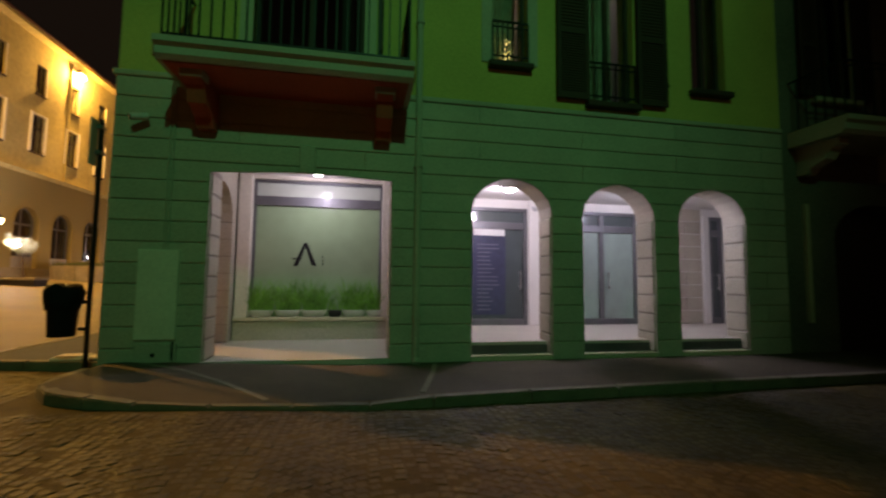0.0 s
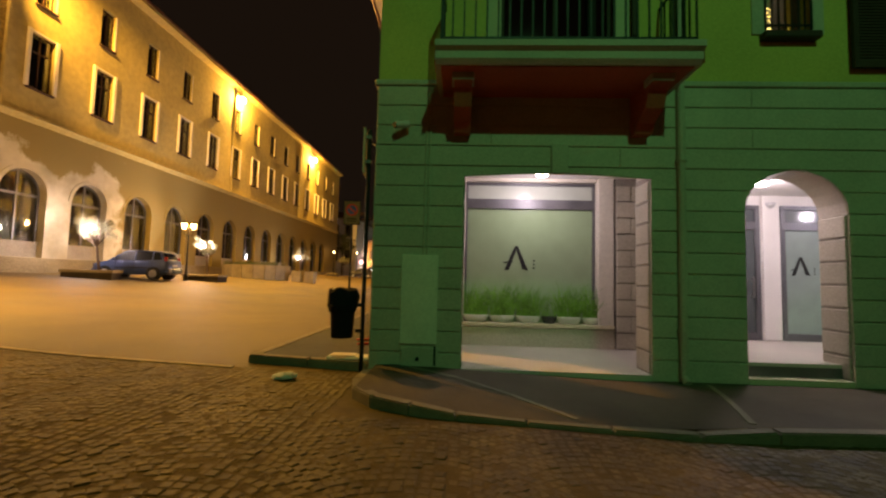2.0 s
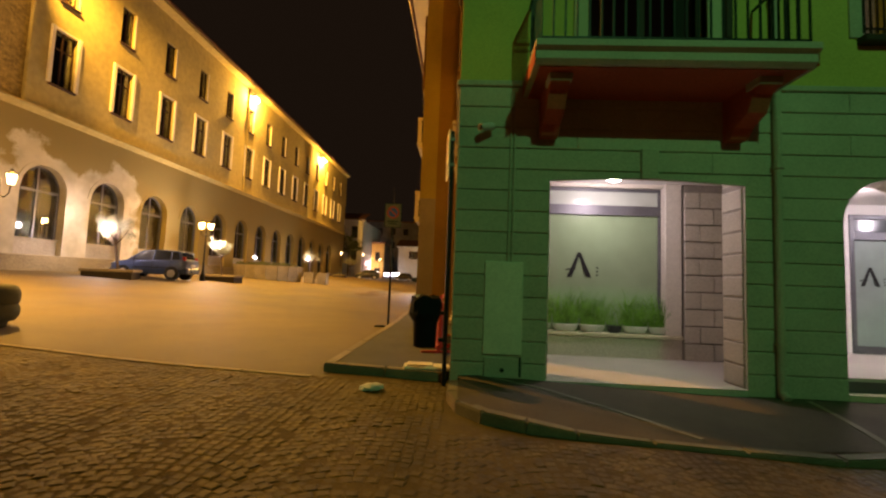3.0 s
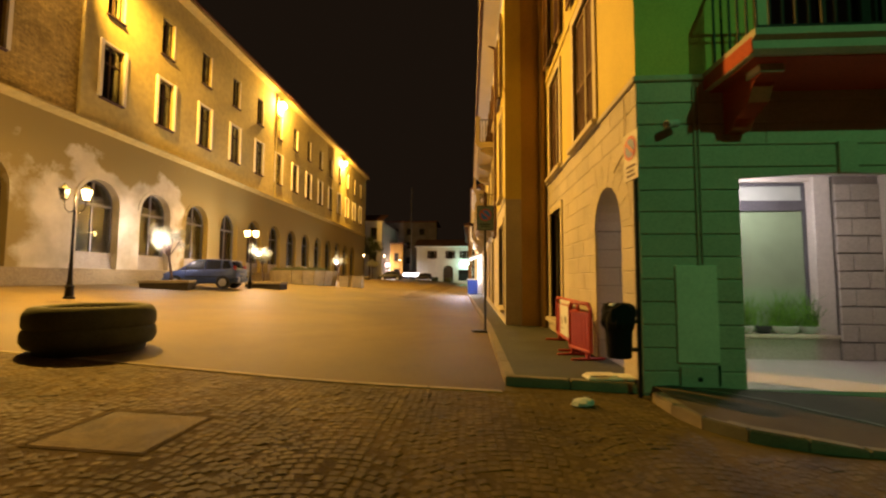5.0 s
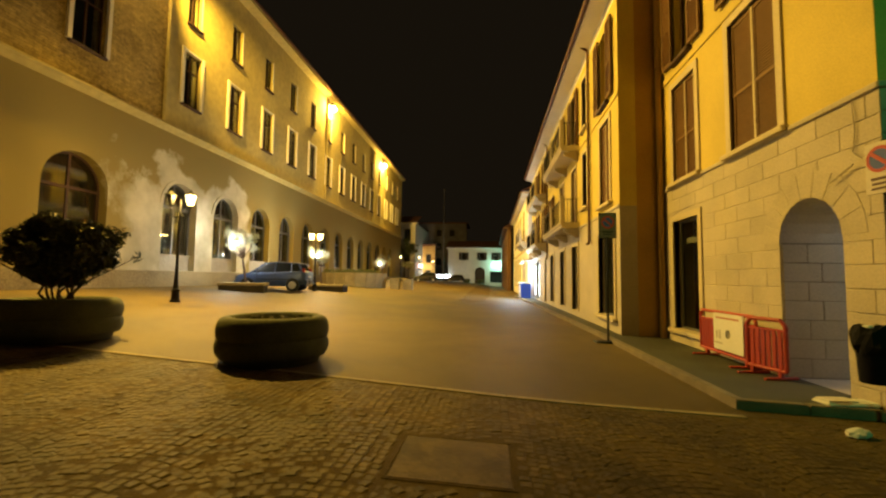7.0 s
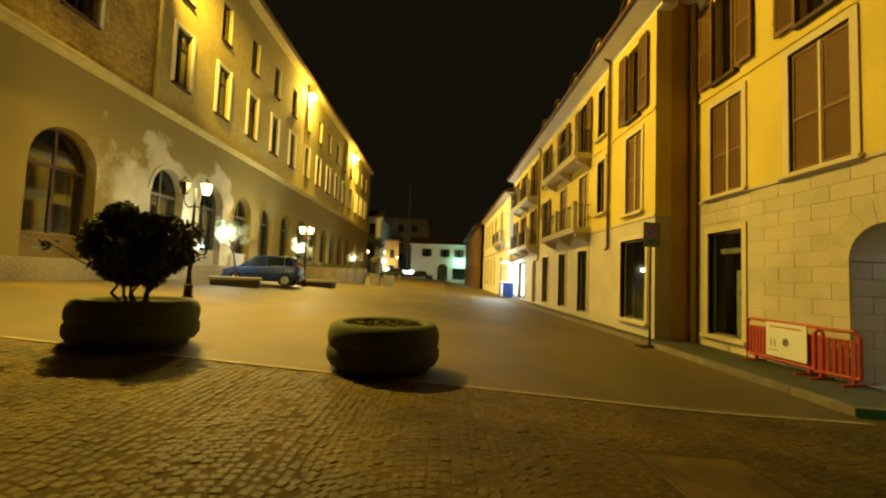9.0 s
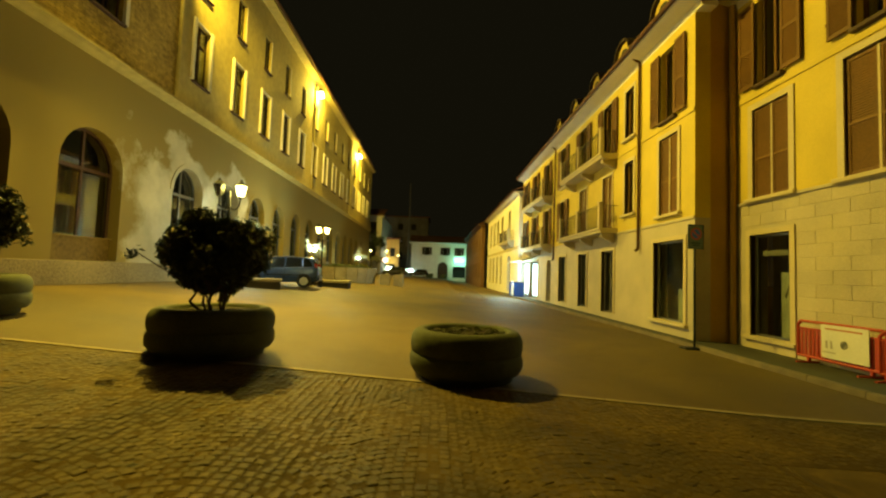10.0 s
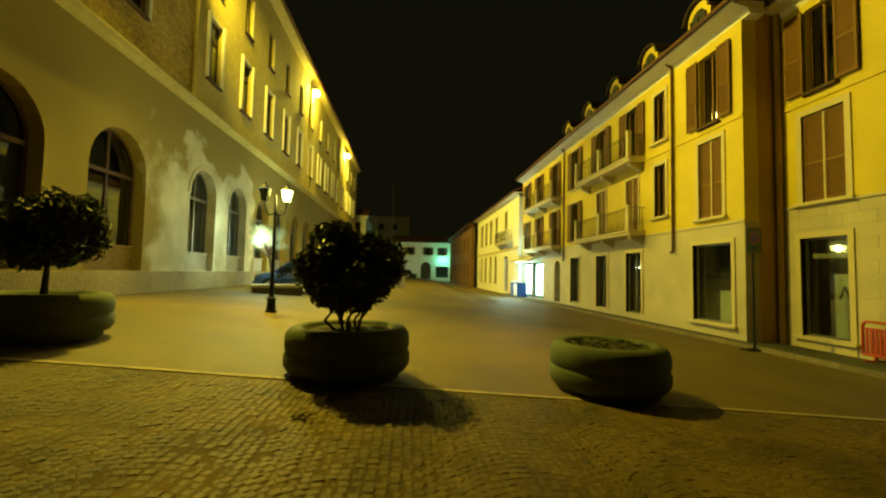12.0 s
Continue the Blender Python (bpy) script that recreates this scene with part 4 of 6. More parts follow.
def dormer(x, w=1.02, h=1.26):
    """A plastered dormer with an arched window under a dark overhanging hood."""
    z0 = 9.45
    d = part("dormer", prism(arch_points(x - w / 2, x + w / 2, z0, z0 + h, 0.42, 10), 0.12, 2.4), PLASTER_Y, row)
    zs = z0 + h - 0.42
    lower = [(x + (w / 2 + 0.015) * math.cos(math.pi * (1 - i / 10)), zs + 0.435 * math.sin(math.pi * i / 10)) for i in range(11)]
    upper = [(x + (w / 2 + 0.09) * math.cos(math.pi * i / 10), zs + 0.02 + 0.5 * math.sin(math.pi * i / 10)) for i in range(11)]
    part("dormer_roof", prism([(x - w / 2 - 0.2, zs - 0.03)] + lower + [(x + w / 2 + 0.2, zs - 0.03)] + upper, 0.0, 2.4), DORMER, d)
    part("pane", prism(arch_points(x - 0.3, x + 0.3, z0 + 0.3, z0 + 1.02, 0.26, 8), 0.1, 0.13), BLACK, d)
    for a0, a1 in ((x - 0.36, x - 0.3), (x + 0.3, x + 0.36), (x - 0.02, x + 0.02)):
        part("mullion", boxes((a0, a1, 0.07, 0.12, z0 + 0.3, z0 + 0.8)), DORMER, d)
    part("sill", boxes((x - w / 2 - 0.05, x + w / 2 + 0.05, -0.02, 0.12, z0 + 0.14, z0 + 0.22), bevel=0.01), TRIM, d)


for y in (13.1, 15.8, 18.45, 21.15, 23.85):
    dormer(-y)

# ---- long building across the square ----
LEFT_HIGH, LEFT_LOW = [], []
for i in range(14):
    c = 17.63 + 3.2 * i
    LEFT_HIGH.append((c - 0.55, c + 0.55, 9.2, 11.6, 0))
    LEFT_HIGH.append((c - 0.42, c + 0.42, 12.9, 14.8, 0))
    if i < 13:
        LEFT_LOW.append((c - 1.23, c + 0.77, 2.0 if i < 9 else 1.5, 5.72, 1.0))
for c in (12.78, 9.3, 5.8, 2.3):
    LEFT_HIGH.append((c - 0.6, c + 0.6, 9.2, 11.8, 0))
    LEFT_HIGH.append((c - 0.45, c + 0.45, 12.9, 14.8, 0))
    LEFT_LOW.append((c - 1.12, c + 1.12, 2.0, 5.75, 1.1))
long_b = thing("long_building", -20.3, 0, 0, 90, "long three storey ochre building with arched ground floor windows", "building")
part("wall", wall(16.1, 62.5, 7.8, 16.5, 0.5, [o for o in LEFT_HIGH if o[0] > 16.1]), PLASTER_L, long_b)
part("brick_wall", wall(0, 16.1, 7.8, 16.5, 0.5, [o for o in LEFT_HIGH if o[0] < 16.1]), old_brick(), long_b)
part("ground_floor_wall", wall(0, 62.5, 0.3, 7.8, 0.5, LEFT_LOW), PLASTER_P, long_b)
part("cornice", prism_x([(-0.3, 7.86), (-0.3, 7.93), (0, 8.0), (0, 7.7), (-0.08, 7.73), (-0.18, 7.82)], 0, 62.5), PLASTER_L, long_b)
part("plinth", boxes((0, 62.5, -0.06, 0.0, 0.3, 1.98), bevel=0.01), mat("grey_plinth_stone", (0.33, 0.27, 0.16), 0.85, 0.2, 20, 0.5, 0.3), long_b)
part("end_wall", boxes((62.0, 62.5, 0.5, 12, 0.3, 16.5), (0.0, 0.4, 0.5, 12, 0.3, 16.5)), PLASTER_L, long_b)
part("eave", prism_x([(-0.5, 16.42), (-0.5, 16.6), (0.5, 16.6), (0.5, 16.3), (0, 16.3)], 0, 62.6), PLASTER_L, long_b)
part("roof", prism_x([(-0.6, 16.6), (-0.6, 16.7), (6, 19.0), (6, 18.9)], 0, 62.6), TILE, long_b)
part("dark_backing", boxes((0.4, 62, 1.0, 1.2, 0.4, 16.3)), DARK, long_b)
for y in (16.1, 33.0, 47.0):
    drainpipe(long_b, y, 7.95, 16.3, top=False, r=0.07, material=PLASTER_L)
PALE = mat("white_window_surround", (0.74, 0.70, 0.60), 0.8, 0.05, 30, 1.2, 0.08)
for o in LEFT_HIGH:
    tall = o[2] < 10
    w = window(long_b, *o[:4], "none", 0.0, True, WOOD_D, bars=1)
    if tall:
        part("surround", boxes((o[0] - 0.15, o[0], -0.1, 0.02, o[2], o[3] + 0.08), (o[1], o[1] + 0.15, -0.1, 0.02, o[2], o[3] + 0.08), (o[0], o[1], -0.04, 0.02, o[3], o[3] + 0.08), bevel=0.01), PALE, w)
        part("crossbar", boxes((o[0] + 0.05, o[1] - 0.05, 0.12, 0.18, o[2] + 1.6, o[2] + 1.66)), WOOD_D, w)
    else:
        part("surround", boxes((o[1], o[1] + 0.08, -0.03, 0.02, o[2], o[3])), PALE, w)
SHUTTER_W = mat("pale_parapet_panel", (0.42, 0.38, 0.31), 0.85, 0.12, 15, 0.8, 0.2)
DULL = mat("dull_ochre_panel", (0.20, 0.14, 0.05), 0.9, 0.15, 8, 1, 0.1)
for k, o in enumerate(LEFT_LOW):
    x0, x1, z0, z1, rise = o
    c = (x0 + x1) / 2
    bm = bmesh.new()
    n = 14
    spring = z1 - rise
    for i in range(n):
        a, b = math.pi * i / n, math.pi * (i + 1) / n
        r0, r1 = (x1 - x0) / 2, (x1 - x0) / 2 - 0.1
        for y in (0.32, 0.4):
            bm.faces.new([bm.verts.new((c + r * math.cos(t), y, spring + rise * r / r0 * math.sin(t))) for r, t in ((r0, a), (r0, b), (r1, b), (r1, a))])
    box(bm, x0, x0 + 0.1, 0.32, 0.4, z0, spring)
    box(bm, x1 - 0.1, x1, 0.32, 0.4, z0, spring)
    box(bm, x0 + 0.1, x1 - 0.1, 0.32, 0.4, spring - 0.1, spring)
    box(bm, c - 0.04, c + 0.04, 0.33, 0.39, z0, z1 - 0.05)
    box(bm, x0 + 0.1, x1 - 0.1, 0.33, 0.39, z0, z0 + 0.08)
    south = k > 12
    a_w = part("arched_window", bm, WOOD_D if south else GREYMETAL, long_b)
    part("pane", prism(arch_points(x0 + 0.02, x1 - 0.02, z0, z1 - 0.02, rise - 0.02), 0.355, 0.365), GLASS, a_w).visible_shadow = False
    if k < 9 or k > 12:
        part("parapet", boxes((x0, x1, 0.25, 0.42, z0 + 0.004, z0 + 0.62), (x0 - 0.0, x1 + 0.0, 0.18, 0.44, z0 + 0.62, z0 + 0.68)), DULL if south else SHUTTER_W, a_w)
    if south:
        continue
    part("arch_band", [bm2 for bm2 in [bmesh.new()] for i in range(n) if [bm2.faces.new([bm2.verts.new((c + r * math.cos(t), y, spring + rise * r / ((x1 - x0) / 2) * math.sin(t))) for r, t, y in q]) for q in (
        (((x1 - x0) / 2, math.pi * i / n, -0.03), ((x1 - x0) / 2, math.pi * (i + 1) / n, -0.03), ((x1 - x0) / 2 + 0.16, math.pi * (i + 1) / n, -0.03), ((x1 - x0) / 2 + 0.16, math.pi * i / n, -0.03)),
        (((x1 - x0) / 2 + 0.16, math.pi * i / n, -0.03), ((x1 - x0) / 2 + 0.16, math.pi * (i + 1) / n, -0.03), ((x1 - x0) / 2 + 0.16, math.pi * (i + 1) / n, 0.0), ((x1 - x0) / 2 + 0.16, math.pi * i / n, 0.0)))]][0], PLASTER_P, a_w)

for fy, fz, watts in FLOODS:
    t = thing("flood_lamp", -20.3, fy, fz, 90, "sodium floodlight glowing on a short wall bracket", "lamp", "wall floodlights")
    bm = tube(bmesh.new(), (0, 0, 0.3), (0, -0.35, 0.34), 0.035)
    tube(bm, (0, -0.33, 0.34), (0, -0.35, 0.14), 0.025)
    part("bracket", bm, IRON, t)
    part("housing", boxes((-0.32, 0.32, -0.5, -0.16, 0.02, 0.16), bevel=0.03), GREYMETAL, t)
    part("bulb", boxes((-0.3, 0.3, -0.5, -0.18, -0.3, 0.015), bevel=0.08), BULB, t, "glowing orange lamp glass").visible_shadow = False

# ---- pavements and kerbs ----
def outline_slab(points, lift, depth):
    """A slab that follows the ground, from its outline in plan."""
    bm = bmesh.new()
    top = [bm.verts.new((x, y, ground_z(x, y) + l)) for (x, y), l in zip(points, lift)]
    low = [bm.verts.new((x, y, ground_z(x, y) - depth)) for x, y in points]
    bm.faces.new(top)
    for k in range(len(points)):
        q = (k + 1) % len(points)
        bm.faces.new((top[q], top[k], low[k], low[q]))
    bmesh.ops.triangulate(bm, faces=[f for f in bm.faces if len(f.verts) > 4])
    bmesh.ops.recalc_face_normals(bm, faces=bm.faces)
    return bm


PAVE_A = mat("dark_pavement_asphalt", (0.11, 0.082, 0.052), 0.85, 0.22, 80, 1.1, 0.5)
PAVE_S = mat("dark_green_grey_asphalt", (0.068, 0.07, 0.05), 0.85, 0.2, 80, 1.1, 0.45)
# front pavement: kerb line in plan with the height of its upper edge
FRONT_KERB = [(-2.96, 5.35, 0.10), (-2.97, 4.9, 0.10), (-2.88, 4.55, 0.10), (-2.66, 4.3, 0.10), (-2.3, 4.17, 0.09), (-1.9, 4.13, 0.05), (-1.3, 4.12, 0.03), (-0.6, 4.1, 0.03), (0.1, 4.07, 0.04), (0.7, 4.07, 0.09), (1.7, 4.11, 0.10), (2.7, 4.15, 0.10), (3.9, 4.2, 0.10), (5.0, 4.24, 0.10), (6.5, 4.3, 0.10), (8.5, 4.4, 0.10), (12, 4.5, 0.10), (18, 4.6, 0.10)]
def pave_lift(x, y):
    """Height of the front pavement over the ground: it falls to the dropped kerb."""
    for p, q in zip(FRONT_KERB[3:], FRONT_KERB[4:]):
        if p[0] <= x <= q[0]:
            f = (x - p[0]) / (q[0] - p[0])
            kh, ky0 = p[2] + (q[2] - p[2]) * f, p[1] + (q[1] - p[1]) * f
            return kh + (0.13 - kh) * max(0, min(1, (y - ky0) / (5.6 - ky0)))
    return 0.11


def pavement_front():
    bm = bmesh.new()
    xs = sorted({-2.86, -2.66, -2.4, 18.0} | {-2.2 + 0.3 * k for k in range(30)} | {7, 8.5, 12})
    g = []
    for x in xs:
        y0 = 4.6 if x < -2.8 else 4.36 if x < -2.6 else 4.2 + (0.02 * max(0, x))
        g.append([bm.verts.new((x, y0 + (5.7 - y0) * j / 8, ground_z(x, 5) + pave_lift(x, y0 + (5.7 - y0) * j / 8))) for j in range(9)])
    for p, q in zip(g, g[1:]):
        for j in range(8):
            bm.faces.new((p[j], q[j], q[j + 1], p[j + 1]))
    return bm


pv = tagged(part("pavement_front", pavement_front(), PAVE_A), "dark asphalt pavement along the corner building", "pavement", kind="structure")
sidep = tagged(part("pavement_side", outline_slab([(-4.32, 5.78), (-2.8, 5.78), (-2.8, 36), (-5.0, 36), (-4.75, 22), (-4.45, 11)], [0.10] * 6, 0.05), PAVE_S), "dark asphalt pavement beside the square", "pavement", kind="structure")
# thin pale strips, slightly raised, across the pavement before the niche
rs = tagged(thing("pavement_strip", 0, 0, 0), "thin pale strips across the pavement before the niche", "paving", kind="structure")
for line in (((-2.45, 5.5), (-1.9, 5.22), (-1.35, 4.78), (-0.85, 4.28)), ((0.95, 5.5), (0.85, 5.05), (0.72, 4.6), (0.62, 4.28))):
    for (xa, ya), (xb, yb) in zip(line, line[1:]):
        d = Vector((yb - ya, xa - xb)).normalized() * 0.03
        bm = bmesh.new()
        c = [(xa - d.x, ya - d.y), (xb - d.x, yb - d.y), (xb + d.x, yb + d.y), (xa + d.x, ya + d.y)]
        for lift in (0.006, -0.05):
            for x, y in c:
                bm.verts.new((x, y, ground_z(x, y) + pave_lift(x, y) + lift))
        bm.verts.ensure_lookup_table()
        v = bm.verts
        bm.faces.new(v[:4])
        for k in range(4):
            bm.faces.new((v[k], v[4 + k], v[4 + (k + 1) % 4], v[(k + 1) % 4]))
        bmesh.ops.recalc_face_normals(bm, faces=bm.faces)
        part("strip_stone", bm, KERB, rs)


def kerb_piece(a, b, width, la, lb, parent):
    (x0, y0), (x1, y1) = a, b
    d = Vector((x1 - x0, y1 - y0)).normalized()
    nx, ny = -d.y * width, d.x * width
    g = 0.006
    x0, y0, x1, y1 = x0 + d.x * g, y0 + d.y * g, x1 - d.x * g, y1 - d.y * g
    bm = bmesh.new()
    c = [(x0, y0, la), (x1, y1, lb), (x1 + nx, y1 + ny, lb), (x0 + nx, y0 + ny, la)]
    top = [bm.verts.new((x, y, ground_z(x, y) + h)) for x, y, h in c]
    low = [bm.verts.new((x, y, ground_z(x, y) - 0.06)) for x, y, h in c]
    bm.faces.new(top)
    for k in range(4):
        q = (k + 1) % 4
        bm.faces.new((top[q], top[k], low[k], low[q]))
    bmesh.ops.recalc_face_normals(bm, faces=bm.faces)
    bmesh.ops.bevel(bm, geom=[e for e in bm.edges if all(v in top for v in e.verts)], offset=0.012, segments=2, affect="EDGES")
    part("kerb_stone", bm, KERB, parent)


kerb_f = tagged(thing("kerb_front", 0, 0, 0), "pale granite kerb, dropped in front of the shop niche", "kerb", kind="structure")
for p, q in zip(FRONT_KERB, FRONT_KERB[1:]):
    kerb_piece(p[:2], q[:2], 0.13, p[2] + 0.005, q[2] + 0.005, kerb_f)
kerb_s = tagged(thing("kerb_side", 0, 0, 0), "pale granite kerb along the square", "kerb", kind="structure")
for k in range(2):
    kerb_piece((-4.45 + k * 0.73, 5.66), (-4.45 + (k + 1) * 0.73, 5.66), 0.13, 0.105, 0.105, kerb_s)
ky = 5.66
while ky < 35:
    step = 0.95
    kx = lambda y: -4.45 if y < 11 else -4.45 - 0.028 * (y - 11)
    kerb_piece((kx(ky + step), ky + step), (kx(ky), ky), 0.13, 0.105, 0.105, kerb_s)
    ky += step

# stone strip between cobbles and carriageway
strip = tagged(thing("stone_strip", 0, 0, 0), "pale flush stone strip across the square", "paving", kind="structure")
sx = -4.5
while sx > -21:
    ln = 0.8
    bm = bmesh.new()
    a, b = sx - 0.006, sx - ln + 0.006
    c = [(a, line_y(a) - 0.06), (a, line_y(a) + 0.03), (b, line_y(b) + 0.03), (b, line_y(b) - 0.06)]
    f = bm.faces.new([bm.verts.new((x, y, ground_z(x, y) - 0.05)) for x, y in c])
    ex = bmesh.ops.extrude_face_region(bm, geom=[f])
    for v in ex["geom"]:
        if isinstance(v, bmesh.types.BMVert):
            v.co.z = ground_z(v.co.x, v.co.y) + 0.008
    bmesh.ops.recalc_face_normals(bm, faces=bm.faces)
    part("strip_stone", bm, STRIP, strip)
    sx -= ln
# flat stone cover in the cobbles
cov = thing("cover_slab", -7.33, 3.73, ground_z(-7.33, 3.73), 0, "square smooth inspection cover set flush in the cobbles", "cover")
part("frame", boxes((-0.42, 0.42, -0.38, -0.36, -0.04, 0.003), (-0.42, 0.42, 0.36, 0.38, -0.04, 0.003), (-0.42, -0.4, -0.36, 0.36, -0.04, 0.003), (0.4, 0.42, -0.36, 0.36, -0.04, 0.003)), BED, cov)
cov.matrix_world = pose(-7.33 * K, 3.73 * K, ground_z(-7.33, 3.73) * K, 0, 2.06, 0)
COVER = mat("worn_cover_stone", (0.15, 0.10, 0.025), 0.7, 0.2, 45, 2.5, 0.6)
soil(COVER, 1.6, 0.6)
part("slab", boxes((-0.395, 0.395, -0.355, 0.355, -0.04, 0.004), bevel=0.006), COVER, cov)

# ---- neighbour on the side road ----
NEXT_OPEN = [(7.6, 9.4, 0.3, 2.85, 0.6), (7.4, 8.1, 4.6, 6.6, 0), (9.6, 10.4, 4.6, 6.6, 0), (12, 13.2, 0.3, 2.8, 0)]
nb = thing("neighbour_house", 0, 5.62, 0, 0, "dark unlit old house with a stone balcony", "building")
GREYP = mat("grey_old_plaster", (0.2, 0.18, 0.15), 0.9, 0.15, 25, 0.8, 0.25)
part("wall", wall(6.6, 18, 0.05, 9.0, 0.4, NEXT_OPEN), GREYP, nb)
part("dark_backing", boxes((7.9, 18, 1.0, 1.1, 0.3, 9), (6.6, 7.9, 1.0, 1.1, 3.4, 9)), DARK, nb)
balcony(nb, 6.75, 9.0, 0.9, 3.95, 0.25, (7.0, 8.7), STONE, 0.85, 0.45)
window(nb, *NEXT_OPEN[1][:4], "open", 0.1, True, WOOD_D, open_width=0.4)
window(nb, *NEXT_OPEN[2][:4], "closed", 0.1, True, WOOD_D)
part("jamb", boxes((6.98, 7.06, -0.05, 0.0, 0.9, 2.8)), TRIM, nb)
part("arched_door", prism(arch_points(7.62, 9.38, 0.3, 2.83, 0.58), 0.25, 0.32), WOOD_D, nb)
eaves(nb, 6.6, 18, 9.0, 0.4, GREYP)

# ---- distance ----
fw = thing("white_house", -4.25, 0, 0, -90, "white plastered house down the street with a small balcony", "building")
FAR_OPEN = [(-37.65, -36.3, 0.7, 3.7, 0.3)] + [(-y - 0.3, -y + 0.3, 1.3, 3.8, 0) for y in (41.2, 43.8, 46.4, 49.0)] + [(-y - 0.38, -y + 0.38, 5.2, 7.5, 0) for y in (37.0, 41.0, 43.7, 46.3, 48.9)]
part("wall", wall(-52, -32.85, 0.3, 8.4, 0.4, FAR_OPEN), PLASTER_W, fw)
part("dark_backing", boxes((-51.8, -33, 0.7, 0.8, 0.4, 8)), DARK, fw)
eaves(fw, -52, -32.85, 8.4, 0.5, PLASTER_W)
part("string_course", boxes((-52, -32.85, -0.06, 0.0, 4.1, 4.3)), TRIM, fw)
part("door", prism(arch_points(-37.6, -36.35, 0.5, 3.65, 0.28), 0.2, 0.28), WOOD_D, fw)
for o in FAR_OPEN[1:]:
    window(fw, *o[:4], "none", 0.1, True)
balcony(fw, -39.2, -34.6, 0.6, 4.85, 0.2, (-38.8, -35.0), TRIM, 0.85, 0.4, (-39.1, -36.9, -34.7), bars=26)
br = thing("brown_house", -5.0, 0, 0, -90, "brown brick house far down the street", "building")
BROWN = mat("brown_render", (0.19, 0.105, 0.05), 0.9, 0.12, 20, 0.6, 0.2)
BR_OPEN = [(-y - 0.5, -y + 0.5, z, z + 1.8, 0) for y in (54.5, 58, 61.5, 65, 69, 73) for z in (1.6, 5.0)]
part("wall", wall(-78, -52.1, 0.3, 8.0, 0.4, BR_OPEN), BROWN, br)
part("dark_backing", boxes((-78, -52.2, 0.6, 0.7, 0.4, 8)), DARK, br)
eaves(br, -78, -52.1, 8.0, 0.5, BROWN)

end = thing("end_house", -15.4, 85, 0, 0, "low white house with a dark arched gate closing the street", "building")
END_OPEN = [(5.3, 7.3, 1.0, 4.2, 1.0)] + [(x - 0.45, x + 0.45, 5.6, 7.1, 0) for x in (3.1, 6.7, 9.5, 12.3, 14.8)] + [(8.3, 10.8, 1.2, 3.4, 0)]
part("wall", wall(0, 20, 0.5, 8.0, 0.4, END_OPEN), PLASTER_W, end)
part("gate", prism(arch_points(5.3, 7.3, 1.0, 4.2, 1.0), 0.2, 0.3), WOOD_D, end)
part("side_wall", boxes((0, 0.4, 0.4, 9, 0.5, 8)), PLASTER_W, end)
part("dark_backing", boxes((0.4, 20, 1, 1.1, 0.5, 8)), DARK, end)
eaves(end, -0.4, 20, 8.0, 0.5, PLASTER_W, 1.5, 4)
for o in END_OPEN[1:6]:
    window(end, *o[:4], "open", 0.0, True, WOOD_D, open_width=0.5)
lw = thing("corner_white_house", -27.4, 72, 0, 0, "white three storey house far across the square with balconies", "building")
LW_OPEN = [(x - 0.5, x + 0.5, z, z + 2.0, 0) for x in (1.5, 4.0, 6.2) for z in (4.0, 8.2, 11.0) if z < 10]
part("wall", wall(0, 7.6, 0.5, 11.3, 0.4, LW_OPEN), PLASTER_W, lw)
part("side_wall", boxes((7.2, 7.6, 0.4, 16, 0.5, 11.3)), PLASTER_W, lw)
part("dark_backing", boxes((0, 7.1, 0.8, 0.9, 0.5, 11)), DARK, lw)
for o in LW_OPEN:
    window(lw, *o[:4], "none", 0.1, True)
balcony(lw, 3.2, 5.0, 0.9, 8.1, 0.2, (3.4, 4.8), TRIM, 0.85, 0.3)
eaves(lw, -0.4, 8.0, 11.3, 0.5, PLASTER_W, 1.5, 4)
db = thing("far_tower_block", -27.0, 98, 0, 0, "dim grey block of flats behind the low houses", "building")
part("wall", wall(0, 14.5, 0.5, 14.5, 0.4, [(x, x + 1.2, z, z + 1.5, 0) for x in (1.5, 4.5, 7.5, 10.5) for z in (5, 8.5, 12 - 0.4)]), GREYP, db)
part("dark_backing", boxes((0, 14.5, 0.8, 0.9, 0.5, 14.5)), DARK, db)
part("roof", boxes((-0.3, 14.8, -0.3, 10, 14.5, 14.8)), TILE, db)
ob_ = thing("orange_house", -19.8, 80, 0, 0, "narrow lit orange house at the end of the square", "building")
part("wall", wall(0, 2.4, 0.5, 8.0, 0.4, [(0.7, 1.6, 4.8, 6.4, 0), (0.6, 1.7, 1.2, 3.4, 0)]), PLASTER_O, ob_)
part("roof", boxes((-0.2, 2.6, -0.3, 6, 8.0, 8.3)), TILE, ob_)
part("dark_backing", boxes((0, 2.4, 0.7, 0.8, 0.5, 8)), DARK, ob_)
mast = thing("light_mast", -15.6, 78, ground_z(-15.6, 78), 0, "tall thin grey mast against the night sky", "mast")
part("pole", tube(bmesh.new(), (0, 0, 0), (0, 0, 17), 0.14, 0.07), GREYMETAL, mast)
# closing walls behind the walk
tagged(part("wall_south", boxes((-60, 40, -18.4, -18, 0, 9)), GREYP), "plain house wall behind the walk", "wall", kind="structure")

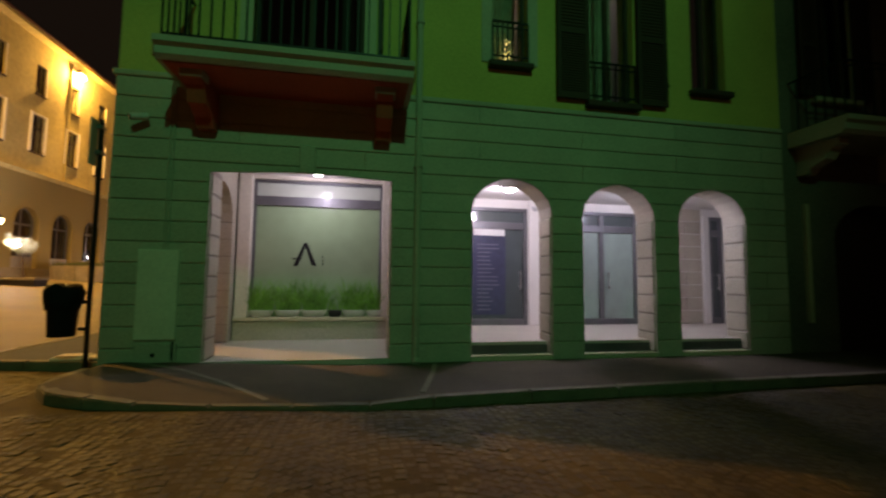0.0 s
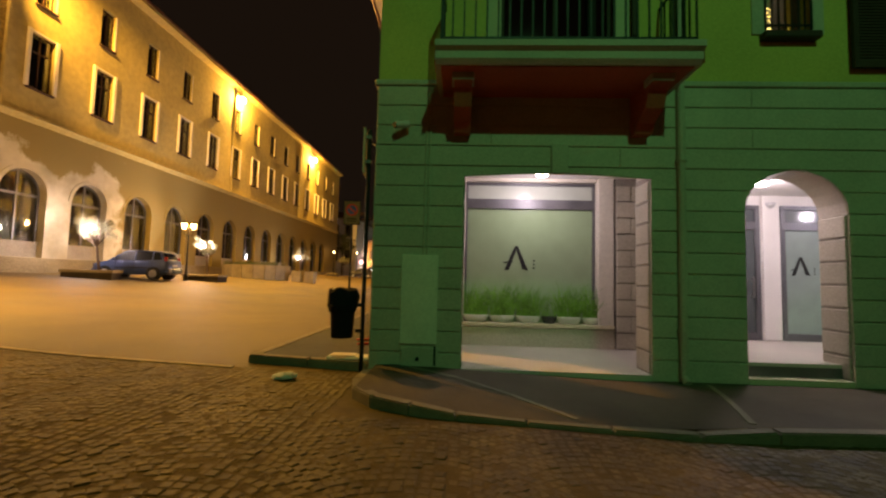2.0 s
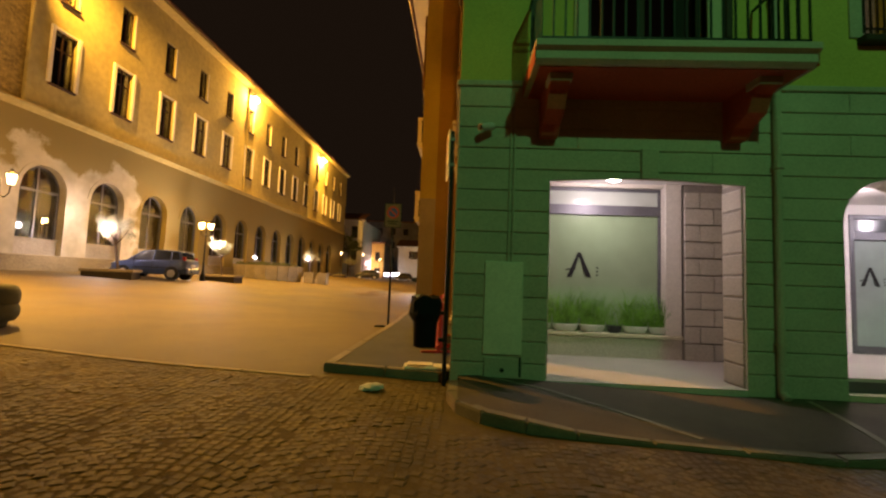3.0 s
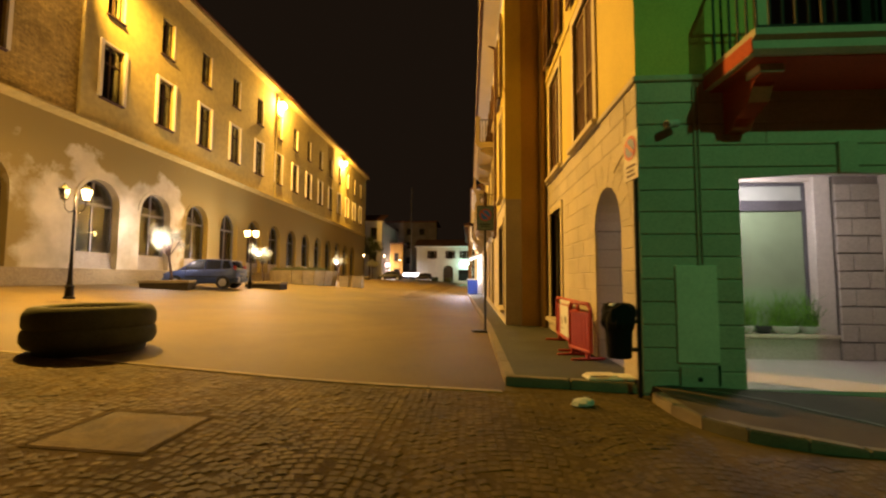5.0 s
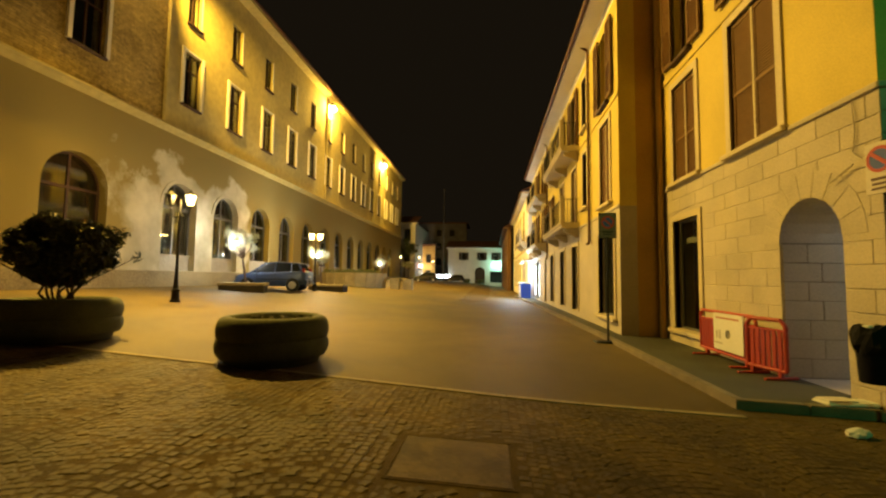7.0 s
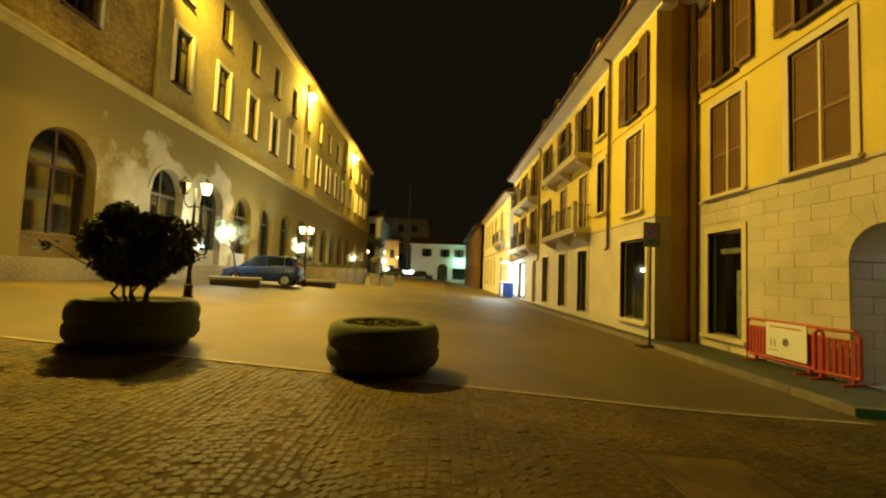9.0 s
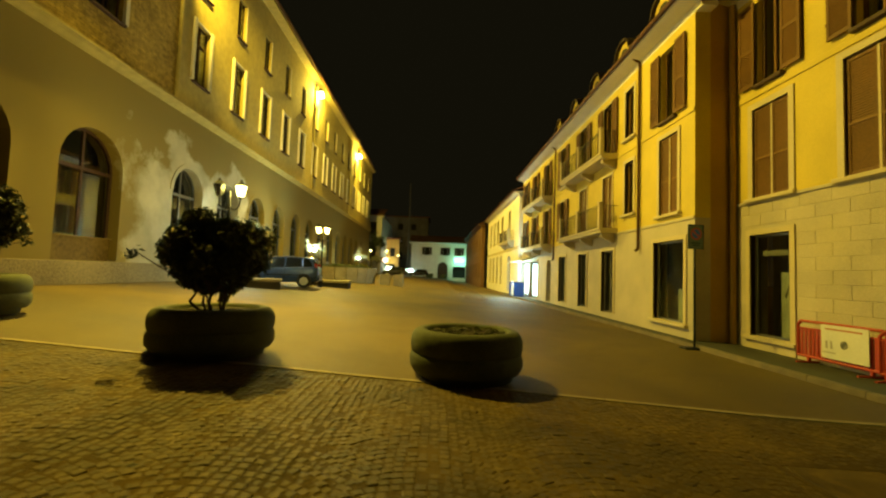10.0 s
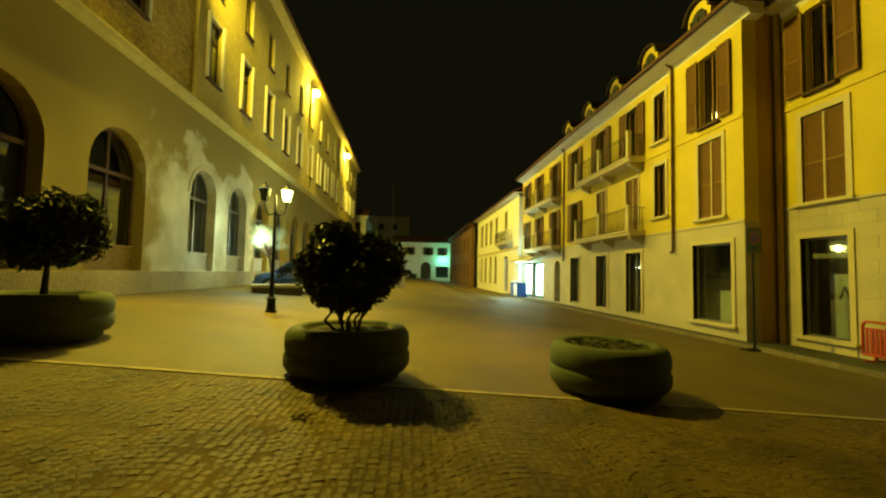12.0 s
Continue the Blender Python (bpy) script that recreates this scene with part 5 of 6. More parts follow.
# ---- planters ----
def planter(x, y, r, h, label):
    """A round planter of two swelling rings, filled with soil."""
    t = thing("planter", x, y, ground_z(x, y), 0, label, "planter", "round planters")
    prof = [(r - 0.13, 0.0), (r - 0.12, 0.085), (r - 0.05, 0.09)]
    for out, f in ((0.03, 0.2), (0.006, 0.26), (0.0, 0.36), (0.004, 0.45), (0.016, 0.5), (0.03, 0.525), (0.032, 0.54), (0.022, 0.56), (0.012, 0.61), (0.008, 0.7), (0.012, 0.8), (0.03, 0.89), (0.06, 0.955), (0.1, 0.99), (0.15, 1.0), (0.19, 0.985), (0.22, 0.95), (0.24, 0.84)):
        prof.append((r - out, h * f))
    part("bowl", lathe(prof, 56), CONCRETE, t, smooth=True)
    rnd = random.Random(int(x * 10))
    bm = bmesh.new()
    rings = [[bm.verts.new((q * (r - 0.235) * math.cos(2 * math.pi * k / 28), q * (r - 0.235) * math.sin(2 * math.pi * k / 28), h * 0.9 + rnd.uniform(-0.015, 0.025))) for k in range(28)] for q in (1, 0.75, 0.5, 0.25)]
    for a, b in zip(rings, rings[1:]):
        for k in range(28):
            bm.faces.new((a[k], a[(k + 1) % 28], b[(k + 1) % 28], b[k]))
    bm.faces.new(rings[-1])
    part("soil", bm, SOIL, t)
    return t


def leaf_cloud(bm, rnd, centre, radius, count, size, flat=0.9):
    for _ in range(count):
        d = Vector((rnd.gauss(0, 1), rnd.gauss(0, 1), rnd.gauss(0, 1))).normalized()
        p = Vector(centre) + Vector((d.x, d.y, d.z * flat)) * radius * (rnd.random() ** 0.45)
        up = (d + Vector((rnd.gauss(0, 0.6), rnd.gauss(0, 0.6), rnd.gauss(0.2, 0.6)))).normalized()
        sidev = up.cross(Vector((rnd.gauss(0, 1), rnd.gauss(0, 1), rnd.gauss(0, 1)))).normalized()
        fwd = up.cross(sidev)
        s = size * rnd.uniform(0.6, 1.3)
        bm.faces.new([bm.verts.new(p + sidev * (s * 0.36) * a + fwd * s * b + up * s * c) for a, b, c in ((0, -1, -0.1), (1, -0.1, 0.08), (0, 1, -0.12), (-1, -0.1, 0.08))])


def shrub(x, y, base, stems, crown, spread, tall, leaves, label, seed, leaf=0.055, round_top=False):
    """A shrub of several stems with a crown of small leaves in clumps."""
    rnd = random.Random(seed)
    t = thing("shrub", x, y, base, 0, label, "shrub", "shrubs in planters")
    bm = bmesh.new()
    tips = []
    for k in range(stems):
        a = 2 * math.pi * k / stems + rnd.uniform(-0.4, 0.4)
        p = Vector((0.12 * math.cos(a), 0.12 * math.sin(a), -0.03)) if stems > 1 else Vector((0, 0, -0.03))
        q = Vector((0.3 * spread * math.cos(a), 0.3 * spread * math.sin(a), crown * rnd.uniform(0.9, 1.1))) if stems > 1 else Vector((0.02, 0, crown))
        if stems > 1:
            bend = (p + q) / 2 + Vector((rnd.gauss(0, 0.04), rnd.gauss(0, 0.04), 0.02))
            tube(bm, p, bend, 0.02, 0.017, 7)
            tube(bm, bend, q, 0.017, 0.013, 7)
        else:
            tube(bm, p, q, 0.05, 0.03, 8)
        for _ in range(4 if stems > 1 else 9):
            e = q + Vector((rnd.gauss(0, 0.45) * spread, rnd.gauss(0, 0.45) * spread, rnd.uniform(0.15, 0.8) * tall))
            tube(bm, q, e, 0.014, 0.005, 5)
            tips.append(e)
    part("stem", bm, BARK, t)
    bm = bmesh.new()
    clumps = 74
    for k in range(clumps):
        d = Vector((rnd.gauss(0, 1), rnd.gauss(0, 1), rnd.gauss(0, 1))).normalized() * (rnd.random() ** 0.4)
        c = Vector((d.x * spread * 0.85, d.y * spread * 0.85, crown + tall * (0.5 + 0.46 * d.z)))
        if not round_top and d.z < -0.3:
            c.x, c.y = c.x * 0.75, c.y * 0.75
        leaf_cloud(bm, rnd, c, 0.19 * rnd.uniform(0.7, 1.3), leaves // clumps, leaf)
    for e in tips:
        leaf_cloud(bm, rnd, e, 0.12, 14, leaf)
    part("crown", bm, LEAF, t, "dense dark green leaves")


planter(-10.06, 6.35, 0.74, 0.62, "round concrete planter with low weeds, no shrub")
planter(-13.36, 6.33, 0.75, 0.6, "round concrete planter holding a dark leafy shrub")
planter(-17.48, 7.1, 0.78, 0.6, "round concrete planter holding a ball-shaped shrub")
shrub(-13.36, 6.33, ground_z(-13.36, 6.33) + 0.52, 9, 0.25, 0.71, 1.06, 16000, "dark leafy shrub on several stems in a round planter", 3)
shrub(-17.48, 7.1, ground_z(-17.48, 7.1) + 0.52, 1, 0.42, 0.68, 0.98, 14000, "ball-shaped shrub on a single stem in a round planter", 8, round_top=True)
rnd = random.Random(5)
bm = bmesh.new()
for _ in range(130):
    a, q = rnd.uniform(0, 6.28), 0.5 * rnd.random() ** 0.5
    leaf_cloud(bm, rnd, (q * math.cos(a), q * math.sin(a), 0.02), 0.035, 4, 0.028, 0.5)
wd = thing("low_weeds", -10.06, 6.35, ground_z(-10.06, 6.35) + 0.56, 0, "low yellow-green weeds growing in the planter soil", "plant")
part("leaves", bm, mat("weed_leaf", (0.14, 0.15, 0.05), 0.6, 0.25, 20, 4, 0), wd)

# ---- street lanterns ----
LANTERN_GLASS = mat("lit_lantern_glass", (1.0, 0.72, 0.3), 0.4, 0, emit=14, bump=0)
UNLIT = glass_mat("unlit_lantern_glass", (0.22, 0.2, 0.16), 0.3, 0.98)


def lantern_head(t, x, y, z, lit, s=1.0):
    bm = lathe([(0.05 * s, 0.0), (0.08 * s, 0.02), (0.085 * s, 0.03)], 6)
    tube(bm, (0, 0, 0.33 * s), (0, 0, 0.42 * s), 0.16 * s, 0.05 * s, 6)
    tube(bm, (0, 0, 0.42 * s), (0, 0, 0.5 * s), 0.05 * s, 0.01, 6)
    for k in range(6):
        a = math.pi / 3 * k
        tube(bm, (0.085 * s * math.cos(a), 0.085 * s * math.sin(a), 0.03), (0.15 * s * math.cos(a), 0.15 * s * math.sin(a), 0.33 * s), 0.008, sides=4)
    bmesh.ops.translate(bm, vec=(x, y, z), verts=bm.verts)
    part("cage", bm, IRON, t)
    bm = lathe([(0.02, 0.04), (0.08 * s, 0.045), (0.14 * s, 0.32 * s), (0.03, 0.33 * s)], 6)
    bmesh.ops.translate(bm, vec=(x, y, z), verts=bm.verts)
    g = part("glass", bm, LANTERN_GLASS if lit else UNLIT, t, "glowing yellow lantern glass" if lit else "unlit lantern glass")
    g.visible_shadow = False


def lantern_post(x, y, height, heads, label, turn=0, s=1.0):
    t = thing("street_lantern", x, y, ground_z(x, y), turn, label, "street lamp", "cast iron lanterns")
    part("base", lathe([(0.14, 0.0), (0.14, 0.05), (0.11, 0.08), (0.1, 0.3), (0.12, 0.34), (0.075, 0.4), (0.06, 0.55)], 12), IRON, t)
    part("post", lathe([(0.06, 0.55), (0.045, 0.9), (0.055, 0.95), (0.04, 1.0), (0.032, height - 0.4), (0.05, height - 0.36), (0.03, height - 0.3), (0.02, height + 0.1)], 12), IRON, t)
    for hx, lit in heads:
        bm = bmesh.new()
        pts = [(0, 0, height - 0.35), (hx * 0.5, 0, height - 0.42), (hx * 0.9, 0, height - 0.3), (hx, 0, height - 0.08)] if hx else [(0, 0, height - 0.2), (0, 0, height - 0.08)]
        for a, b in zip(pts, pts[1:]):
            tube(bm, a, b, 0.016, sides=6)
        part("arm", bm, IRON, t)
        lantern_head(t, hx, 0, height - 0.08, lit, s)
    return t


lantern_post(-16.03, 11.98, 2.84, ((0.26, True), (-0.26, False)), "black cast iron street lantern, one of two heads lit", 20)
lantern_post(-16.25, 22.2, 2.75, ((0.22, True), (-0.22, True)), "black cast iron street lantern with two lit heads", 30)
lantern_post(-19.3, 58, 3.1, ((0.0, True),), "distant cast iron street lantern with a lit head")
lantern_post(-18.1, 66, 3.5, ((0.0, True),), "distant cast iron street lantern with a lit head")
lantern_post(-17.0, 74, 3.2, ((0.0, True),), "distant cast iron street lantern with a lit head")

# ---- lit shrubs in front of the long building ----
PALELEAF = mat("silvery_leaf", (0.34, 0.35, 0.24), 0.5, 0.2, 15, 3, 0)


def lit_tree(x, y, hgt, spread, lean, label, seed, count=4200):
    """A small tree hung with white lights."""
    rnd = random.Random(seed)
    z = ground_z(x, y)
    t = thing("lit_tree", x, y, z, 0, label, "tree", "small trees with white lights")
    bm = bmesh.new()
    fork = Vector((lean * 0.6, 0, hgt * 0.52))
    tube(bm, (0, 0, -0.05), fork, 0.07, 0.045, 8)
    tips = []
    for k in range(11):
        a = 2 * math.pi * k / 11
        e = Vector((lean + spread * 0.8 * math.cos(a) * rnd.uniform(0.4, 1), spread * 0.8 * math.sin(a) * rnd.uniform(0.4, 1), hgt * rnd.uniform(0.72, 0.97)))
        mid = (fork + e) / 2 + Vector((rnd.gauss(0, 0.06), rnd.gauss(0, 0.06), 0.05))
        tube(bm, fork, mid, 0.03, 0.02, 6)
        tube(bm, mid, e, 0.02, 0.007, 5)
        for _ in range(4):
            w = mid.lerp(e, rnd.uniform(0.2, 1)) + Vector((rnd.gauss(0, 0.2), rnd.gauss(0, 0.2), rnd.gauss(0.06, 0.15))) * spread
            tube(bm, mid.lerp(e, 0.4), w, 0.009, 0.004, 4)
            tips.append(w)
    part("trunk", bm, BARK, t)
    bm = bmesh.new()
    for w in tips:
        leaf_cloud(bm, rnd, w, 0.22 * spread, count // len(tips), 0.038)
    part("crown", bm, PALELEAF, t, "sparse pale leaves lit white")
    return z


for x, y, h, sp, ln, sd, lx, ly, lz in ((-18.05, 18.95, 2.7, 0.9, -0.45, 1, -18.5, 18.7, 3.33), (-17.4, 26.0, 2.4, 0.8, -0.2, 2, -17.65, 25.8, 3.08), (-17.9, 42.4, 2.6, 0.9, 0, 6, -18.0, 42.0, 3.2), (-19.0, 62, 2.8, 1.2, 0, 7, 0, 0, 0)):
    lit_tree(x, y, h, sp, ln, "small tree with pale leaves lit by a white lamp", sd)
    if lx:
        z0, zt = ground_z(lx, ly), ground_z(x, y)
        t = thing("white_globe_lamp", lx, ly, z0, 0, "bright white globe lamp hung in the fork of a small tree", "lamp", "white globe lamps")
        zz = lz - z0
        part("arm", tube(bmesh.new(), (x + ln * 0.6 - lx, y - ly, zt + h * 0.5 - z0), (0, 0, zz - 0.09), 0.014), IRON, t)
        bm = bmesh.new()
        bmesh.ops.create_uvsphere(bm, u_segments=18, v_segments=10, radius=0.1, matrix=Matrix.Translation((0, 0, zz)))
        part("globe", bm, BULB_W, t, "glowing white glass globe", True).visible_shadow = False

# low benches and planting bed
WOODEN = mat("grey_bench_stone", (0.34, 0.29, 0.18), 0.8, 0.14, 25, 1.5, 0.2)
for x0, x1, y, turn in ((-18.7, -16.8, 18.2, 20), (-17.0, -15.0, 23.5, 3), (-19.5, -18.0, 56, 0)):
    cx = (x0 + x1) / 2
    t = thing("low_bench", cx, y, ground_z(cx, y), turn, "low wide stone bench on a dark base", "bench", "low benches")
    w = (x1 - x0) / 2
    part("base", boxes((-w + 0.06, w - 0.06, -0.5, 0.5, -0.1, 0.24)), mat("dark_bench_base", (0.06, 0.05, 0.04), 0.9, 0.1, 20, 2, 0.1), t)
    part("top", boxes((-w, w, -0.56, 0.56, 0.24, 0.36), bevel=0.015), WOODEN, t)
bed = thing("planting_bed", -17.4, 32.5, ground_z(-17.4, 32.5), 0, "low curved stone planting bed with a clipped hedge", "planting bed")
for k in range(10):
    q0, q1 = math.pi * (1.0 + k * 0.1) + 0.008, math.pi * (1.1 + k * 0.1) - 0.008
    bm = bmesh.new()
    p = [(2.4 * math.cos(q0), 2.4 * math.sin(q0)), (2.4 * math.cos(q1), 2.4 * math.sin(q1)), (2.1 * math.cos(q1), 2.1 * math.sin(q1)), (2.1 * math.cos(q0), 2.1 * math.sin(q0))]
    lo = [bm.verts.new((x, y, -0.2)) for x, y in p]
    hi = [bm.verts.new((x * 1.06, y * 1.06, 0.95)) for x, y in p]
    bm.faces.new(hi)
    for i in range(4):
        bm.faces.new((hi[(i + 1) % 4], hi[i], lo[i], lo[(i + 1) % 4]))
    bmesh.ops.recalc_face_normals(bm, faces=bm.faces)
    part("stone", bm, WOODEN, bed)
rnd = random.Random(9)
bm = bmesh.new()
for _ in range(60):
    a, q = rnd.uniform(math.pi, 2 * math.pi), 2.2 * rnd.random() ** 0.5
    leaf_cloud(bm, rnd, (q * math.cos(a), q * math.sin(a), 1.0), 0.32, 60, 0.06, 0.8)
part("hedge", bm, mat("hedge_leaf", (0.10, 0.12, 0.04), 0.6, 0.2, 15, 3, 0), bed)
for k, hx in enumerate((3.2, 4.2)):
    tt = thing("stone_block_seat", -17.4 + hx, 32.2, ground_z(-14, 32.2), 0, "squared pale stone block beside the planting bed", "stone block", "stone blocks")
    part("block", boxes((-0.35, 0.35, -0.35, 0.35, -0.1, 0.8), bevel=0.02), WOODEN, tt)

# ---- cars ----
def car(x, y, turn, paint, label):
    """A tall five door hatchback; its nose towards local -x."""
    t = thing("car", x, y, ground_z(x, y), turn, label, "car")
    # stations along the car: x, half width, sill, belt, half width at the roof, roof
    stations = [(-1.70, 0.50, 0.30, 0.52), (-1.66, 0.60, 0.22, 0.62), (-1.55, 0.67, 0.20, 0.70), (-1.30, 0.71, 0.20, 0.77), (-0.95, 0.72, 0.20, 0.83),
                (-0.4, 0.72, 0.19, 0.85), (0.3, 0.72, 0.19, 0.87), (1.0, 0.72, 0.20, 0.90), (1.4, 0.71, 0.21, 0.92), (1.6, 0.68, 0.24, 0.91), (1.68, 0.62, 0.30, 0.86)]
    bm = bmesh.new()
    rings = []
    for px, hw, sill, belt in stations:
        mid = sill + (belt - sill) * 0.55
        half = [(hw * 0.9, sill), (hw * 0.985, sill + 0.07), (hw, mid), (hw * 0.985, belt - 0.06), (hw * 0.93, belt), (hw * 0.5, belt + 0.025)]
        rings.append([bm.verts.new((px, sy, sz)) for sy, sz in half] + [bm.verts.new((px, -sy, sz)) for sy, sz in half[::-1]])
    n = len(rings[0])
    for p, q in zip(rings, rings[1:]):
        for k in range(n):
            bm.faces.new((p[k], p[(k + 1) % n], q[(k + 1) % n], q[k]))
    bm.faces.new(rings[0])
    bm.faces.new(rings[-1][::-1])
    bmesh.ops.recalc_face_normals(bm, faces=bm.faces)
    part("body", bm, paint, t, smooth=True)
    # glasshouse: bottom edge on the belt, top edge under the roof
    low = [(-1.0, 0.60, 0.83), (-0.85, 0.665, 0.84), (0.3, 0.675, 0.87), (1.4, 0.66, 0.91), (1.58, 0.60, 0.90)]
    top = [(-0.34, 0.50, 1.27), (-0.26, 0.55, 1.285), (0.3, 0.565, 1.315), (1.22, 0.55, 1.275), (1.36, 0.50, 1.25)]
    bm = bmesh.new()
    lo = [bm.verts.new(p) for p in low] + [bm.verts.new((p[0], -p[1], p[2])) for p in low[::-1]]
    hi = [bm.verts.new(p) for p in top] + [bm.verts.new((p[0], -p[1], p[2])) for p in top[::-1]]
    for k in range(len(lo)):
        q = (k + 1) % len(lo)
        bm.faces.new((lo[k], lo[q], hi[q], hi[k]))
    bm.faces.new(hi)
    bmesh.ops.recalc_face_normals(bm, faces=bm.faces)
    part("cabin_glass", bm, CAR_GLASS, t, "dark car windows")
    bm = bmesh.new()
    rr = []
    for px, hw, z in ((-0.44, 0.46, 1.235), (-0.3, 0.56, 1.285), (0.3, 0.585, 1.335), (1.2, 0.57, 1.30), (1.42, 0.53, 1.265), (1.5, 0.5, 1.24)):
        rr.append([bm.verts.new((px, hw * f, z + dz)) for f, dz in ((1.0, -0.02), (0.97, 0.015), (0.7, 0.04), (0, 0.05), (-0.7, 0.04), (-0.97, 0.015), (-1.0, -0.02), (0, -0.01))])
    for p, q in zip(rr, rr[1:]):
        for k in range(8):
            bm.faces.new((p[k], p[(k + 1) % 8], q[(k + 1) % 8], q[k]))
    bm.faces.new(rr[0])
    bm.faces.new(rr[-1][::-1])
    bmesh.ops.recalc_face_normals(bm, faces=bm.faces)
    part("roof", bm, paint, t, smooth=True)
    for sgn in (-1, 1):
        for p0, p1, w in (((-0.92, 0.655, 0.83), (-0.3, 0.545, 1.28), 0.03), ((0.22, 0.685, 0.86), (0.24, 0.57, 1.31), 0.028), ((1.0, 0.68, 0.89), (0.98, 0.565, 1.29), 0.035), ((1.5, 0.63, 0.9), (1.32, 0.535, 1.26), 0.06)):
            part("pillar", tube(bmesh.new(), (p0[0], sgn * p0[1], p0[2]), (p1[0], sgn * p1[1], p1[2]), w, sides=6), paint, t)
        part("mirror", boxes((-0.72, -0.6, sgn * 0.76 - 0.07, sgn * 0.76 + 0.07, 0.86, 0.97), bevel=0.025), paint, t)
        for lx in (-0.62, 0.22, 1.0):
            part("door_line", boxes((lx, lx + 0.012, sgn * 0.72 - 0.004, sgn * 0.72 + 0.004, 0.3 if lx < 0.5 else 0.56, 0.82)), BLACK, t)
        part("side_strip", boxes((-0.62, 0.98, sgn * 0.722 - 0.01, sgn * 0.722 + 0.01, 0.5, 0.54)), BLACK, t)
        for hx in (0.04, 0.78):
            part("door_handle", boxes((hx, hx + 0.14, sgn * 0.72 - 0.016, sgn * 0.72 + 0.016, 0.73, 0.76), bevel=0.006), paint, t)
        part("tail_light", boxes((1.5, 1.63, sgn * 0.6 - 0.06, sgn * 0.6 + 0.06, 0.74, 1.06), bevel=0.02), TAIL, t, "red tail light")
        part("headlight", boxes((-1.66, -1.4, sgn * 0.52 - 0.14, sgn * 0.52 + 0.14, 0.56, 0.7), bevel=0.04), GREYMETAL, t, "clear headlight")
        for cx in (1.08, -1.05):
            part("wheel_arch", tube(bmesh.new(), (cx, sgn * 0.5, 0.27), (cx, sgn * 0.735, 0.27), 0.315, sides=24), BLACK, t)
            w = part("wheel", wheel_ring(cx, sgn * 0.67), TYRE, t)
            bm = bmesh.new()
            for k in range(7):
                spoke = Matrix.Translation((cx, sgn * 0.762, 0.255)) @ Matrix.Rotation(2 * math.pi * k / 7, 4, "Y")
                bmesh.ops.create_cube(bm, size=1, matrix=spoke @ Matrix.Translation((0.085, 0, 0)) @ Matrix.Diagonal((0.15, 0.02, 0.06, 1)))
            tube(bm, (cx, sgn * 0.72, 0.255), (cx, sgn * 0.755, 0.255), 0.18, sides=20)
            part("rim", bm, RIM, w)
    part("bumper", boxes((1.55, 1.74, -0.66, 0.66, 0.27, 0.52), bevel=0.05), paint, t)
    part("bumper", boxes((-1.76, -1.58, -0.62, 0.62, 0.22, 0.44), bevel=0.05), paint, t)
    part("number_plate", boxes((1.69, 1.71, -0.2, 0.2, 0.62, 0.7)), PAPER, t)
    part("rear_window_frame", boxes((1.44, 1.5, -0.5, 0.5, 0.9, 0.95), bevel=0.01), BLACK, t)


def wheel_ring(cx, y):
    bm = tube(bmesh.new(), (cx, y - 0.08, 0.255), (cx, y + 0.08, 0.255), 0.26, sides=24)
    bmesh.ops.bevel(bm, geom=[e for e in bm.edges if len(e.link_faces) == 2 and abs(e.verts[0].co.y - e.verts[1].co.y) < 1e-5], offset=0.025, segments=2, affect="EDGES")
    return bm


CAR_GLASS = mat("dark_car_glass", (0.015, 0.018, 0.022), 0.22, 0.02, 5, 1, 0, spec=0.35)
BLUE = mat("blue_car_paint", (0.05, 0.085, 0.21), 0.3, 0.04, 40, 2, 0.0, 0.3, spec=0.6)
BLACKPAINT = mat("black_car_paint", (0.02, 0.02, 0.022), 0.3, 0.04, 40, 2, 0.0, 0.2, spec=0.6)
TAIL = mat("red_lamp_plastic", (0.3, 0.02, 0.02), 0.3, 0.04, 40, 2, 0)
TYRE = mat("tyre_rubber", (0.02, 0.02, 0.02), 0.85, 0.1, 40, 3, 0.2)
RIM = mat("silver_rim", (0.55, 0.55, 0.55), 0.35, 0.06, 30, 3, 0, 0.9)
car(-17.6, 20.6, 8, BLUE, "blue five door hatchback parked on the square")
car(-16.4, 62, 8, BLACKPAINT, "dark parked car far down the square")
car(-13.6, 80, 4, BLACKPAINT, "dark parked car before the end house")

# ---- things on the corner ----
# no parking sign
RED = mat("red_sign_film", (0.42, 0.04, 0.03), 0.45, 0.05, 30, 3, 0)
SBLUE = mat("blue_sign_film", (0.03, 0.07, 0.35), 0.45, 0.05, 30, 3, 0)
SWHITE = mat("cream_sign_sheet", (0.62, 0.57, 0.48), 0.5, 0.06, 20, 3, 0)


def ring_bm(r0, r1, y0, y1, z, x=0, n=28):
    bm = bmesh.new()
    o = [(r0 * math.cos(2 * math.pi * k / n), r0 * math.sin(2 * math.pi * k / n)) for k in range(n)]
    i_ = [(r1 * math.cos(2 * math.pi * k / n), r1 * math.sin(2 * math.pi * k / n)) for k in range(n)]
    for k in range(n):
        q = (k + 1) % n
        bm.faces.new([bm.verts.new((x + a, y0, z + b)) for a, b in (o[k], o[q], i_[q], i_[k])])
    return bm


def disc_bm(r, y0, z, n=28):
    bm = bmesh.new()
    bm.faces.new([bm.verts.new((r * math.cos(2 * math.pi * k / n), y0, z + r * math.sin(2 * math.pi * k / n))) for k in range(n)])
    return bm


